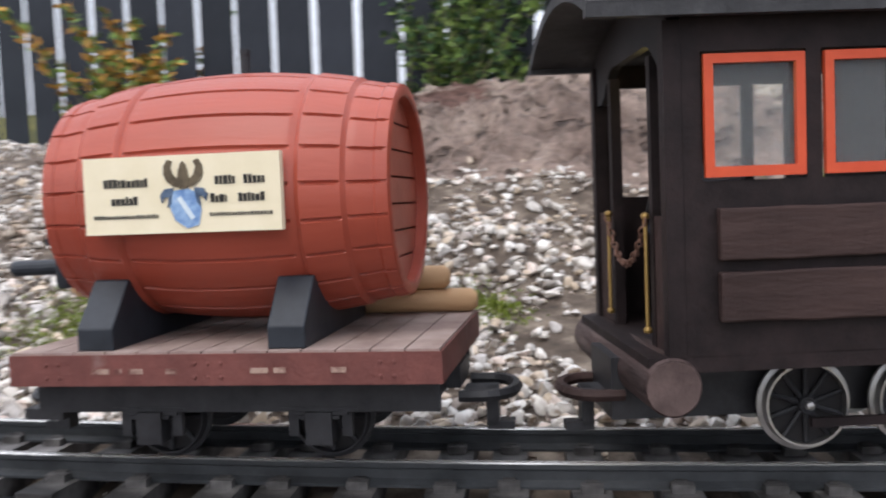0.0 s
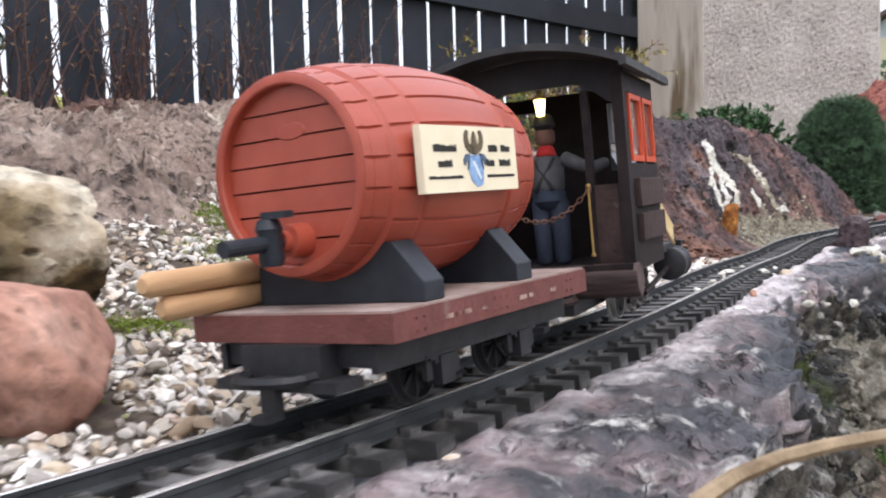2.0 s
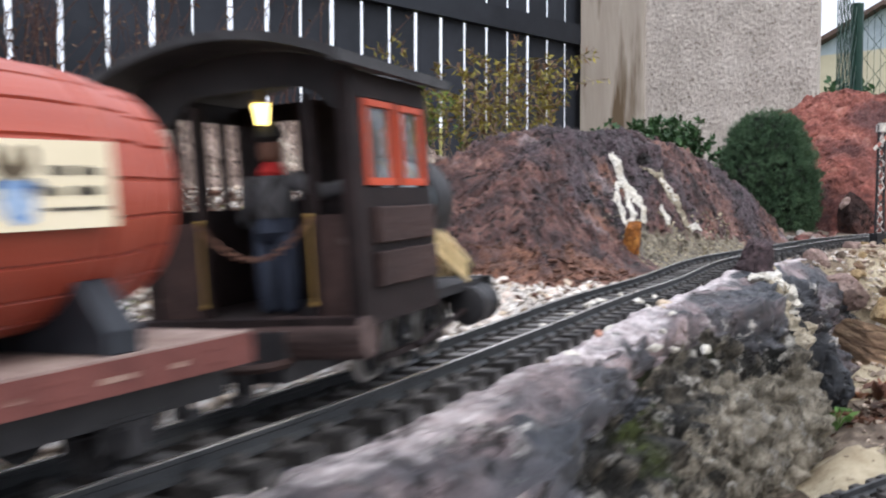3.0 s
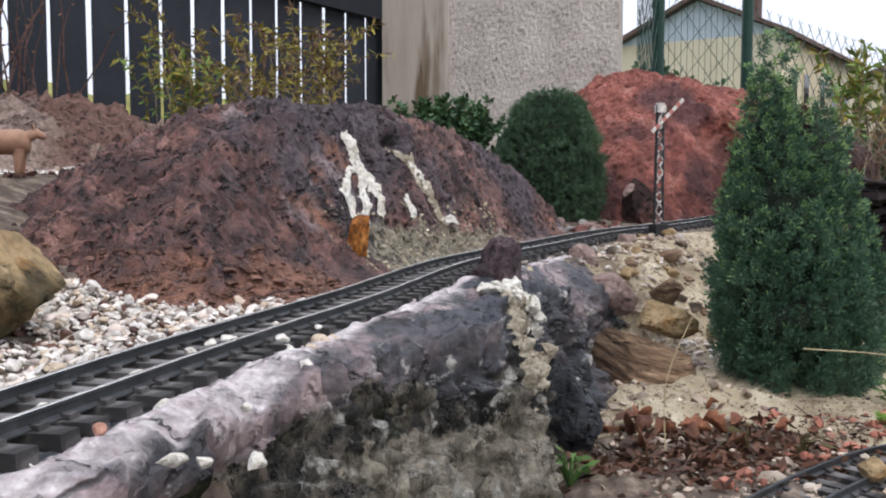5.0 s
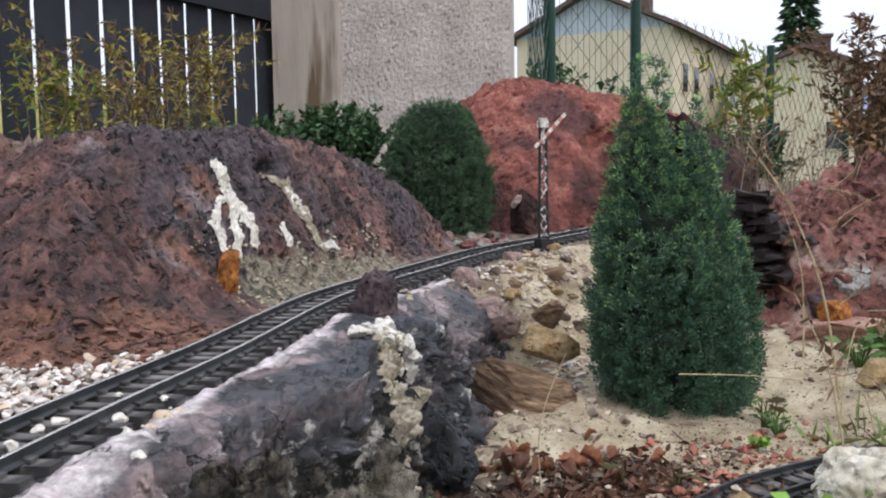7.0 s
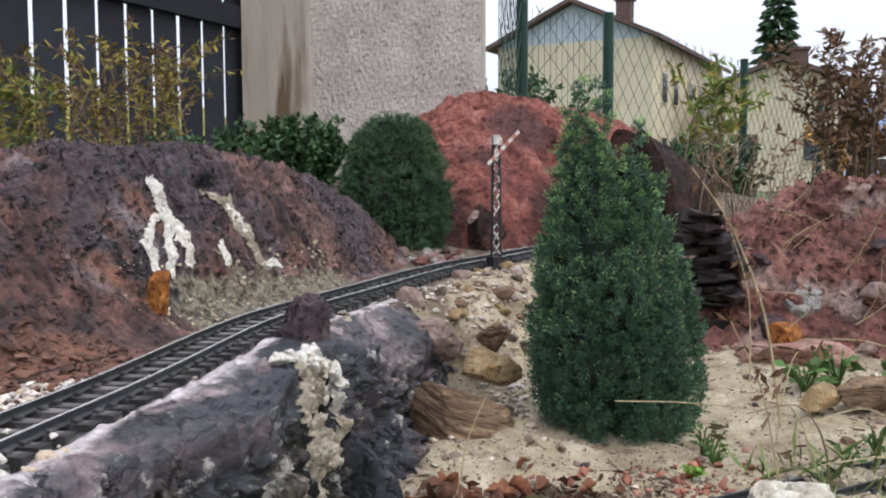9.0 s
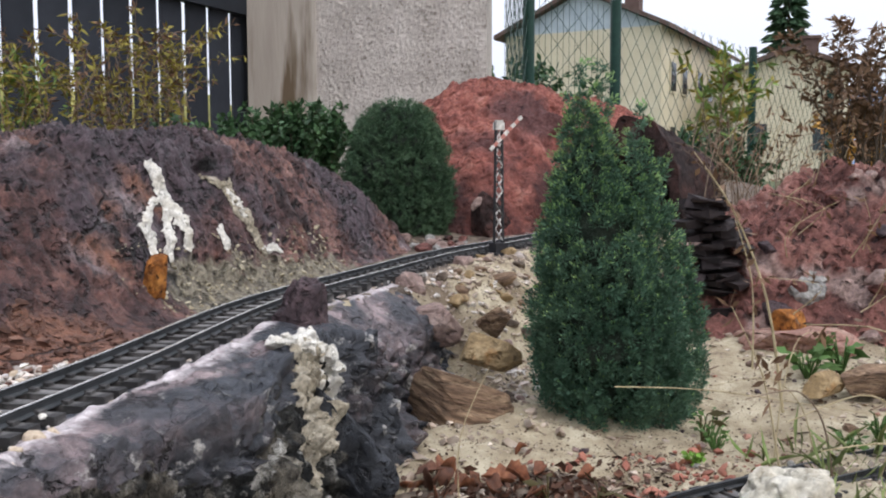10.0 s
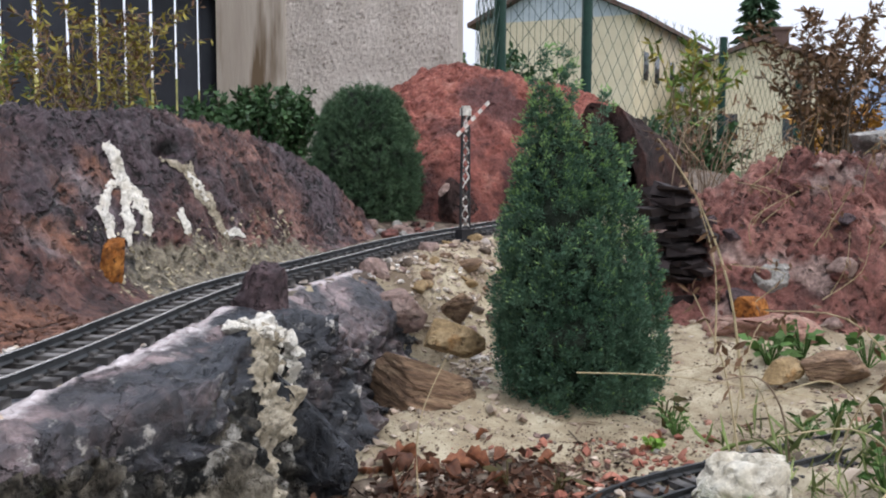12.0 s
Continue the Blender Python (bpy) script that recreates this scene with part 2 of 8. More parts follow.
def rod(bm, a, b, r, n=10, r2=None):
    a, b = Vector(a), Vector(b)
    m = Matrix.Translation(a) @ (b - a).to_track_quat("Z", "Y").to_matrix().to_4x4()
    h = (b - a).length
    return lathe(bm, [(0, 0), (r, 0), (r2 or r, h), (0, h)], n, m)


def rods(*rs):
    bm = bmesh.new()
    for q in rs:
        rod(bm, *q)
    return bm


def tube(bm, pts, r0, r1, n=6):
    """One bent tapering stem through the points."""
    pts = [Vector(p) for p in pts]
    rings = []
    for i, p in enumerate(pts):
        way = (pts[min(i + 1, len(pts) - 1)] - pts[max(i - 1, 0)]).normalized()
        q = way.to_track_quat("Z", "Y").to_matrix()
        r = r0 + (r1 - r0) * i / (len(pts) - 1)
        rings.append([bm.verts.new(p + q @ Vector((r * math.cos(2 * math.pi * k / n), r * math.sin(2 * math.pi * k / n), 0))) for k in range(n)])
    for a, b in zip(rings, rings[1:]):
        best = min(range(n), key=lambda s: (a[0].co - b[s].co).length)
        for k in range(n):
            bm.faces.new((a[k], a[(k + 1) % n], b[(k + 1 + best) % n], b[(k + best) % n]))
    bm.faces.new(rings[0]), bm.faces.new(rings[-1])
    return bm


def fbm(p, sc, octv=4):
    return noise.fractal(Vector(p) * sc, 0.9, 2.1, octv)


def sstep(a, b, v):
    t = min(1.0, max(0.0, (v - a) / (b - a)))
    return t * t * (3 - 2 * t)


# ---- the line of the railway ----
LINE = [(-1.9, -2.45), (-1.355, -2.07), (-0.972, -1.748), (-0.742, -1.555), (-0.593, -1.421), (-0.459, -1.273), (-0.35, -1.105), (-0.253, -0.93), (-0.167, -0.75), (-0.086, -0.567),
        (-0.048, -0.477), (0.011, -0.348), (0.091, -0.188), (0.185, 0.018), (0.253, 0.142), (0.345, 0.262), (0.44, 0.375), (0.56, 0.525), (0.666, 0.64), (0.8, 0.755), (0.95, 0.85), (1.12, 0.94), (1.34, 1.07), (1.6, 1.22)]


def smooth_line(pts, step):
    p = np.array(pts, float)
    fine = []
    for i in range(len(p) - 1):
        p0, p1, p2, p3 = p[max(i - 1, 0)], p[i], p[i + 1], p[min(i + 2, len(p) - 1)]
        for t in np.linspace(0, 1, 12, endpoint=False):
            fine.append(0.5 * (2 * p1 + (p2 - p0) * t + (2 * p0 - 5 * p1 + 4 * p2 - p3) * t**2 + (3 * p1 - p0 - 3 * p2 + p3) * t**3))
    fine = np.array(fine + [p[-1]])
    for _ in range(6):
        fine[1:-1] = 0.25 * fine[:-2] + 0.5 * fine[1:-1] + 0.25 * fine[2:]
    d = np.r_[0, np.cumsum(np.hypot(*np.diff(fine, axis=0).T))]
    s = np.arange(0, d[-1], step)
    return np.c_[np.interp(s, d, fine[:, 0]), np.interp(s, d, fine[:, 1])]


STEP = 0.01
CL = smooth_line(LINE, STEP)
TAN = np.gradient(CL, axis=0)
TAN /= np.hypot(*TAN.T)[:, None]
RGT = np.c_[TAN[:, 1], -TAN[:, 0]]


def rail_z(x, y):
    """Height of the rail tops."""
    return 0.013 + 0.02 * sstep(-0.2, 0.8, y) + 0.03 * sstep(0.7, 1.3, x)


def bank_of(y):
    return radians(-3.5) * (1 - sstep(-0.75, -0.4, y))


def to_line(x, y):
    """The distance from the centre line (right positive) and the index along it."""
    d2 = (CL[:, 0] - x) ** 2 + (CL[:, 1] - y) ** 2
    k = int(d2.argmin())
    return float((x - CL[k, 0]) * RGT[k, 0] + (y - CL[k, 1]) * RGT[k, 1]), k


# ---- ground ----
def lower_z(x, y):
    return -0.15 + 0.06 * max(-0.8, min(0.6, y)) + 0.02 * fbm((x, y, 3.1), 3, 3)


def ground_z(x, y):
    d, k = to_line(x, y)
    bed = rail_z(*CL[k]) - 0.0145
    if d <= 0.0:
        return bed - 0.003 + 0.125 * sstep(0.12, 0.66, -d) + 0.012 * fbm((x, y, 0), 5, 3) * sstep(0.06, 0.3, -d)
    bed -= 0.006 * sstep(0.012, 0.034, d) * sstep(0.45, 0.35, y)
    wide = 0.1 + 0.22 * sstep(0.2, 0.5, y)
    w = sstep(0.055, 0.055 + wide, d)
    z = bed * (1 - w) + lower_z(x, y) * w
    z -= 0.03 * sstep(0.06, 0.09, d) * (1 - sstep(0.16, 0.22, d)) * sstep(0.35, 0.2, y)
    return z + 0.012 * fbm((x, y, 7), 14, 4) * sstep(0.05, 0.2, d)


def axis(lo, hi, step, far):
    a = list(np.arange(lo, hi, step))
    g, s, left, right = step, step, [], []
    v = 0.0
    while v < far:
        g *= 1.28
        v += g
        right.append(hi + v)
        left.append(lo - v)
    return np.array(left[::-1] + a + right)


gx, gy = axis(-1.5, 2.1, 0.014, 600), axis(-2.0, 1.6, 0.014, 600)
verts, faces, kinds = [], [], []
for yy in gy:
    for xx in gx:
        if -2.2 < xx < 2.6 and -2.6 < yy < 2.2:
            zz = ground_z(xx, yy)
        else:
            zz = ground_z(max(-2.2, min(2.6, xx)), max(-2.6, min(2.2, yy)))
            far = max(-2.2 - xx, xx - 2.6, -2.6 - yy, yy - 2.2)
            zz = zz + (-0.3 - zz) * sstep(0.0, 2.5, far)
        verts.append((xx, yy, zz))
nx = len(gx)
for j in range(len(gy) - 1):
    for i in range(nx - 1):
        faces.append((j * nx + i, j * nx + i + 1, (j + 1) * nx + i + 1, (j + 1) * nx + i))
        d, k = to_line(gx[i], gy[j]) if abs(gx[i]) < 2.6 and abs(gy[j]) < 2.6 else (1, 0)
        kinds.append(0 if ((gx[i] - 0.43) / 0.22) ** 2 + ((gy[j] + 0.23) / 0.105) ** 2 < 1 + 0.5 * fbm((gx[i], gy[j], 8), 12, 3) and d > 0.1 else 1 if d > 0.13 - 0.06 * sstep(0.1, 0.25, gy[j]) + 0.05 * fbm((gx[i], gy[j], 2), 9, 2) and gx[i] > 0.2 and ((gx[i] - 1.1) / 1.5) ** 2 + ((gy[j] + 0.1) / 1.1) ** 2 < 1 + 0.3 * fbm((gx[i], gy[j], 4), 1.5, 3) else (2 if abs(gx[i]) > 4 or gy[j] > 3 else 0))
ground = raw("ground", verts, faces, M_soil)
M_lawn = mat("far lawn", [(0.3, (0.05, 0.07, 0.03)), (0.7, (0.12, 0.13, 0.06))], 2, rough=0.95, bump=0.5)
ground.data.materials.append(M_sand)
ground.data.materials.append(M_lawn)
ground.data.polygons.foreach_set("material_index", kinds)
tagged(ground, "pale sand and stony garden soil with scattered grit", "ground", kind="structure")


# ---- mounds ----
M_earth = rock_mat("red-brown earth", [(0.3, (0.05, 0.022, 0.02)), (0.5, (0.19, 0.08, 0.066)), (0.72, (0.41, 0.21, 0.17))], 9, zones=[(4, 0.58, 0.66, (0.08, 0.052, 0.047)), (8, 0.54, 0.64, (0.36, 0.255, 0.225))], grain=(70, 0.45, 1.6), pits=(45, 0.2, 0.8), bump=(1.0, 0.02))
def hill(name, cx, cy, head, a, b, top, power, material, lump=0.02, lump_scale=9, rings=90, segs=260, keep=True, shape=3.0, base=None, seed=0.0, fade=0.16, clod=1.2):
    """A cement mound: a lumpy hill over the ground with a superelliptic foot; its foot stays clear of the rails."""
    h = radians(head)
    ux, uy, vx, vy = math.sin(h), math.cos(h), math.cos(h), -math.sin(h)
    vs, fs = [], []
    for i in range(rings + 1):
        r = (i / rings) ** 0.8 * 1.06
        for j in range(segs):
            an = 2 * math.pi * j / segs
            c, s = math.cos(an), math.sin(an)
            k = r / (abs(c) ** shape + abs(s) ** shape) ** (1 / shape)
            u, v = a * c * k, b * s * k
            wob = 1 + 0.08 * fbm((c * 1.3 + seed, s * 1.3, seed), 1.0, 3)
            x, y = cx + (u * ux + v * vx) * wob, cy + (u * uy + v * vy) * wob
            g = base if base is not None else ground_z(x, y)
            f = max(0.0, 1 - r**power)
            if keep:
                d, q = to_line(x, y)
                f *= sstep(0.055, fade, abs(d))
            rough = 1.3 * fbm((x + seed, y, 0.3), lump_scale * 0.4, 3) + fbm((x, y + seed, 0.9), lump_scale * 1.6, 4) - 1.5 * abs(fbm((x, y, seed + 3), lump_scale * 3.0, 4)) + 0.4 * fbm((x, y, seed), lump_scale * 8, 3) + clod * (0.5 - noise.voronoi(Vector((x, y, seed)) * lump_scale * 4.5)[0][0]) + 0.55 * clod * (0.5 - noise.voronoi(Vector((x, y, seed + 2)) * lump_scale * 11)[0][0]) - 0.9 * clod * max(0.0, fbm((x, y, seed + 6), lump_scale * 5.5, 3) - 0.25)
            z = g + top * f * (1 + 0.12 * fbm((x, y, seed), 2.2, 2)) + lump * rough * min(1, f * 5) - 0.02 * (f <= 0.0)
            if keep and abs(d) < 0.055 and r < 1:
                z = min(z, rail_z(*CL[q]) - 0.03)
            vs.append((x + lump * 0.5 * fbm((y, z, x + seed), 16, 3) * min(1, f * 4), y + lump * 0.5 * fbm((z, x, y - seed), 16, 3) * min(1, f * 4), z))
    for i in range(rings):
        for j in range(segs):
            q = (j + 1) % segs
            fs.append((i * segs + j, i * segs + q, (i + 1) * segs + q, (i + 1) * segs + j))
    return raw(name, vs, fs, material)


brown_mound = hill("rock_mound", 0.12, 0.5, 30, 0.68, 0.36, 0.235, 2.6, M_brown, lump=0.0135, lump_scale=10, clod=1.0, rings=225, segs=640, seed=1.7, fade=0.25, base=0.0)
for v in brown_mound.data.vertices:
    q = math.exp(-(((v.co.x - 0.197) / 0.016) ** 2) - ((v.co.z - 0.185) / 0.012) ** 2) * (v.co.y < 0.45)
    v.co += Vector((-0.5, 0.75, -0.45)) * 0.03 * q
foot = [(v.co.x, v.co.y, v.co.z) for v in brown_mound.data.vertices]
mark(brown_mound, "rust", [0.8 * sstep(0.13, 0.02, z + 0.05 * fbm((x, y, 1), 6, 2)) * sstep(0.12, -0.1, y - 0.4 * x) for x, y, z in foot])
mark(brown_mound, "rubble", [0.8 * sstep(0.09 - 0.22 * max(0.0, x - 0.2), 0.03 - 0.2 * max(0.0, x - 0.2), z + 0.035 * fbm((x, y, 2), 9, 3) + 0.02 * fbm((x, y, 4), 30, 2)) * sstep(-0.02, 0.03, (x - 0.12) * 0.6 + (y - 0.17) * 0.8) for x, y, z in foot])
# the dent's shade is put into the colour
mark(brown_mound, "hollow_shade", [0.9 * math.exp(-(((x - 0.197) / 0.02) ** 2) - ((z - 0.185) / 0.014) ** 2) * (y < 0.48) for x, y, z in foot])
tagged(brown_mound, "brown and purple weathered cement mound beside the track", "mound")
tagged(hill("rock_mound", -1.05, 0.6, 43, 1.7, 0.36, 0.2, 2.2, M_grey, lump=0.022, lump_scale=8, rings=120, segs=420, seed=4.2), "grey-brown lumpy cement mound along the fence", "mound")
tagged(hill("soil_mound", -0.99, -0.64, 43, 0.55, 0.3, 0.055, 2.2, M_grey, lump=0.02, lump_scale=9, rings=90, segs=260, seed=6.4), "grey-brown crumbly soil mound behind the pebbles", "mound")
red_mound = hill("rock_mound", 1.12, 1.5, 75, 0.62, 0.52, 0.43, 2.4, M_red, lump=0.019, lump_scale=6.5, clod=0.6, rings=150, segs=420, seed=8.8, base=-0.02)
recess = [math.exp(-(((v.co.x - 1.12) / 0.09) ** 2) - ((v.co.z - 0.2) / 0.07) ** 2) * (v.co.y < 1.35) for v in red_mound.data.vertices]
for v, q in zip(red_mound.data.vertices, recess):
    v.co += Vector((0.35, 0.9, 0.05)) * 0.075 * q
# shade painted into the recess and right side; the foot is darker too
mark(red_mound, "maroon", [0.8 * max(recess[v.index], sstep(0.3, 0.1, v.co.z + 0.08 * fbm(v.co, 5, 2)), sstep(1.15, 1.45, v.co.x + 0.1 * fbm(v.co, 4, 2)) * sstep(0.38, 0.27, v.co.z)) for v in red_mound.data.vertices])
tagged(red_mound, "brick-red lumpy cement mound with a tunnel", "mound")
earth_mound = hill("rock_mound", 1.62, 0.6, 95, 0.62, 0.33, 0.35, 2.2, M_earth, lump=0.024, lump_scale=8, rings=110, segs=300, seed=12.1, base=-0.14, keep=False)
tagged(earth_mound, "dull red earth mound with dry weeds", "mound")

# ---- the rock shelf beside the track ----
vs, fs, mi, cols = [], [], [], 104
frost, spots_, crust, soot = [], [], [], []
i0, i1 = int((CL[:, 1] > -2.1).argmax()), int((CL[:, 1] > 0.42).argmax())
rows_ = []
for si in np.arange(i0, i1, 0.4):
    q, fr = int(si), si - int(si)
    c = CL[q] * (1 - fr) + CL[q + 1] * fr
    rt = RGT[q]
    y = c[1]
    rim = 0.15 - 0.06 * sstep(-1.05, -0.55, y) + 0.035 * sstep(-0.4, -0.15, y) - 0.03 * sstep(0.0, 0.2, y)
    rim += 0.055 * sstep(0.03, 0.12, y) * sstep(0.42, 0.3, y)
    rim += 0.022 * fbm((c[0], c[1], 5), 5, 3) + 0.024 * math.exp(-(((y + 0.24) / 0.1) ** 2))
    bed = rail_z(*c) - 0.0135
    for j in range(cols):
        v = j / (cols - 1)
        if v < 0.4:
            t = v / 0.4
            d = 0.03 + (rim - 0.03) * t
            inner = d + 0.008 * fbm((c[0], c[1], 1), 28, 3)
            z = bed - 0.0022 + 0.0026 * sstep(-0.65, -0.95, y) + 0.003 * sstep(0.046, 0.056, inner) + 0.004 * math.sin(math.pi * t) - 0.005 * t * t
            nd, nz = 0.0, 1.0
        else:
            t = (v - 0.4) / 0.6
            d = rim + 0.05 * math.sin(t * 2.2) * t**0.5 + 0.012 * t
            z = bed - 0.011 - 0.215 * t**1.25 - 0.012 * sstep(0.0, 0.2, t) * math.exp(-(((y + 0.25) / 0.13) ** 2))
            nd, nz = 0.9, 0.4 * (1 - t)
        z -= 0.055 * sstep(0.04, 0.22, y) * min(1.0, v / 0.4) ** 1.3
        k = sstep(0.28, 0.52, v)
        nd, nz = 0.9 * k, (1 - k) + 0.4 * k * (1 - max(0.0, v - 0.4) / 0.6)
        x, yy = c[0] + rt[0] * d, c[1] + rt[1] * d
        amp = 0.0028 + 0.003 * sstep(0.14, 0.3, v) + 0.018 * sstep(0.3, 0.52, v)
        n1 = amp * (1.0 * fbm((x, yy, z), 10, 4) + 0.7 * fbm((x, yy, z * 0.6), 30, 4) - 1.1 * abs(fbm((x, yy, z * 0.5 + 3), 26, 4)) + 0.6 * fbm((x, yy, z), 75, 3) + 1.2 * (0.4 - noise.voronoi(Vector((x, yy, z * 0.7)) * 46)[0][0]))
        n1 += 0.011 * sstep(0.47, 0.62, v) * (0.45 - noise.voronoi(Vector((x, yy, z)) * 62)[0][0]) * (0.5 + sstep(-0.1, 0.25, fbm((x, yy, z + 5), 9, 3)))
        vs.append((x + rt[0] * nd * n1, yy + rt[1] * nd * n1, z + nz * n1))
        wide = 0.06 + 0.026 * fbm((c[0], c[1], 9), 6, 2) + 0.012 * sstep(-0.3, -0.6, y)
        frost.append((0.78 + 0.4 * sstep(-0.8, -0.6, y) * sstep(0.066, 0.054, d) - 0.22 * sstep(-0.85, -1.05, y)) * sstep(0.04, 0.048, d) * sstep(wide + 0.022, wide - 0.008, d) * (v < 0.4))
        # darker beyond the white band and in a strip along the sleeper ends
        soot.append(max((0.55 + 0.22 * sstep(-0.4, -0.15, y)) * sstep(wide + 0.012, wide + 0.04, d) * (1.0 if y < 0.1 else 0.62), 1.3 * sstep(0.047, 0.043, d)))
        spots_.append((0.22 + 0.1 * sstep(-0.7, -1.0, y) + 0.08 * (v > 0.42)) if v > 0.16 else 0.0)
        crust.append((0.52 + 0.36 * sstep(-0.16, -0.24, y) * sstep(-0.5, -0.38, y)) * sstep(0.5, 0.66, v) * sstep(-0.12, -0.2, y) if v > 0.4 else 0.0)
    rows_.append(si)
for i in range(len(rows_) - 1):
    for j in range(cols - 1):
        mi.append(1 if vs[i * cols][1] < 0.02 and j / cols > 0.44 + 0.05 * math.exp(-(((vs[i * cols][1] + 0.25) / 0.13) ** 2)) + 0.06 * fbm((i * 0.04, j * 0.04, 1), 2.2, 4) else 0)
        fs.append((i * cols + j, i * cols + j + 1, (i + 1) * cols + j + 1, (i + 1) * cols + j))
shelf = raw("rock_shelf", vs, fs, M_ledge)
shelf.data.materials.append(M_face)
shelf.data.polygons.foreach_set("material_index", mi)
for nm, val in (("frost", frost), ("spots", spots_), ("crust", crust), ("soot", soot)):
    mark(shelf, nm, val)
tagged(shelf, "purple-grey painted cement rock shelf with frosty white patches", "rock")


def boulder(name, at, size, rot, seed, material, lump=0.18, facet=0.0, sub=5, label="", category="rock", layer=0.0):
    """A rock: a ball cut by flat breaks (facet), then lumps, grain and, if wished, layers."""
    bm = bmesh.new()
    bmesh.ops.create_icosphere(bm, subdivisions=sub, radius=1.0)
    r = random.Random(int(seed * 100))
    cuts = [(Vector((r.gauss(0, 1), r.gauss(0, 1), r.gauss(0, 0.8))).normalized(), r.uniform(0.5, 0.82)) for _ in range(int(4 + facet * 16))] if facet else []
    for v in bm.verts:
        p = v.co.copy()
        n1 = noise.fractal(p * 1.1 + Vector((seed, 0, 0)), 0.9, 2.0, 5)
        n3 = noise.fractal(p * 4.5 + Vector((0, seed, 2)), 0.8, 2.1, 5)
        q = p * (0.98 + lump * 0.6 * n1)
        for nv, dd in cuts:
            over = q.dot(nv) - dd
            if over > 0:
                q -= nv * (over * 0.93)
        v.co = q * (1 + 0.26 * lump * n3 - 0.22 * lump * abs(n3))
        if layer:
            k = layer * noise.noise(Vector((seed, p.x * 0.3, p.z * 8 + p.x * 0.8)))
            v.co.y += k * p.y
            v.co.x += k * p.x * 0.4
        v.co = Vector((v.co.x * size[0], v.co.y * size[1], v.co.z * size[2])) * 1.12
    ob = part(name, bm, material, None, smooth=True)
    ob.data.set_sharp_from_angle(angle=radians(55))
    ob.matrix_basis = pose(*at, *rot)
    return tagged(ob, label, category)


M_redrock = rock_mat("red sandstone", [(0.3, (0.28, 0.13, 0.095)), (0.55, (0.44, 0.24, 0.18)), (0.75, (0.56, 0.37, 0.3))], 14, grain=(160, 0.75, 1.22), pits=(60, 0.6, 0.3), bump=(0.6, 0.006))
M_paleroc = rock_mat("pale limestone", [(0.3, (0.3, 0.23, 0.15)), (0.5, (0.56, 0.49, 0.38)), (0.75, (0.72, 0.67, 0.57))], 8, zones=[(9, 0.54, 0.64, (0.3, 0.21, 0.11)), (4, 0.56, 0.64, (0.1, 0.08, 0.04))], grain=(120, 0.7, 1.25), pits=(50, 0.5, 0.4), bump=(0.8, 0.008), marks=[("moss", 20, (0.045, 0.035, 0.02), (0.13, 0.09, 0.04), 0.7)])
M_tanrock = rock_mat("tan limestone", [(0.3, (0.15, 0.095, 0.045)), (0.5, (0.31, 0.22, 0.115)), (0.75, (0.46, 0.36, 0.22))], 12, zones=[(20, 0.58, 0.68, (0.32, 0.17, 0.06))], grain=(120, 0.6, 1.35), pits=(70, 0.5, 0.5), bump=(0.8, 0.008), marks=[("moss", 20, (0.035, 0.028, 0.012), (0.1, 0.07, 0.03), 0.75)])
M_slab = rock_mat("striated brown stone", [(0.3, (0.06, 0.038, 0.026)), (0.5, (0.19, 0.12, 0.075)), (0.7, (0.38, 0.27, 0.17))], 30, grain=(90, 0.6, 1.4), pits=(80, 0.5, 0.5), bump=(1.0, 0.008), stretch=(0.5, 1, 3.5))
M_darkrock = rock_mat("blue-black painted rock", [(0.3, (0.008, 0.01, 0.013)), (0.55, (0.024, 0.028, 0.036)), (0.76, (0.07, 0.075, 0.085))], 22, grain=(110, 0.5, 1.7), pits=(80, 0.2, 0.8), rough=0.5, spec=0.5, bump=(1.0, 0.012))
M_purple = rock_mat("purple-brown painted rock", [(0.3, (0.022, 0.016, 0.019)), (0.5, (0.075, 0.05, 0.055)), (0.74, (0.19, 0.135, 0.135))], 20, grain=(110, 0.5, 1.6), pits=(80, 0.2, 0.8), rough=0.7, bump=(1.0, 0.012))
M_lime = rock_mat("white lime crust", [(0.3, (0.5, 0.46, 0.38)), (0.5, (0.72, 0.69, 0.62)), (0.75, (0.82, 0.8, 0.75))], 50, grain=(220, 0.75, 1.15), pits=(200, 0.6, 0.4), bump=(0.9, 0.004))
M_limey = rock_mat("yellowish lime crust", [(0.3, (0.15, 0.125, 0.085)), (0.5, (0.36, 0.315, 0.235)), (0.75, (0.56, 0.51, 0.42))], 45, grain=(200, 0.6, 1.3), pits=(150, 0.4, 0.5), bump=(1.0, 0.005))
M_orange = rock_mat("rusty orange stone", [(0.3, (0.09, 0.032, 0.01)), (0.5, (0.3, 0.11, 0.022)), (0.72, (0.5, 0.23, 0.06))], 45, grain=(120, 0.5, 1.5), pits=(90, 0.2, 0.6), bump=(1.0, 0.006))
M_greylime = rock_mat("grey limestone", [(0.3, (0.16, 0.155, 0.14)), (0.5, (0.3, 0.29, 0.27)), (0.7, (0.46, 0.44, 0.41))], 30, grain=(130, 0.6, 1.4), pits=(70, 0.4, 0.6), bump=(1.0, 0.008))
M_tunnel = rock_mat("dark brown cement", [(0.3, (0.015, 0.009, 0.009)), (0.5, (0.045, 0.024, 0.021)), (0.72, (0.13, 0.055, 0.043))], 9, grain=(70, 0.45, 1.6), pits=(50, 0.2, 0.8), bump=(1.0, 0.02))
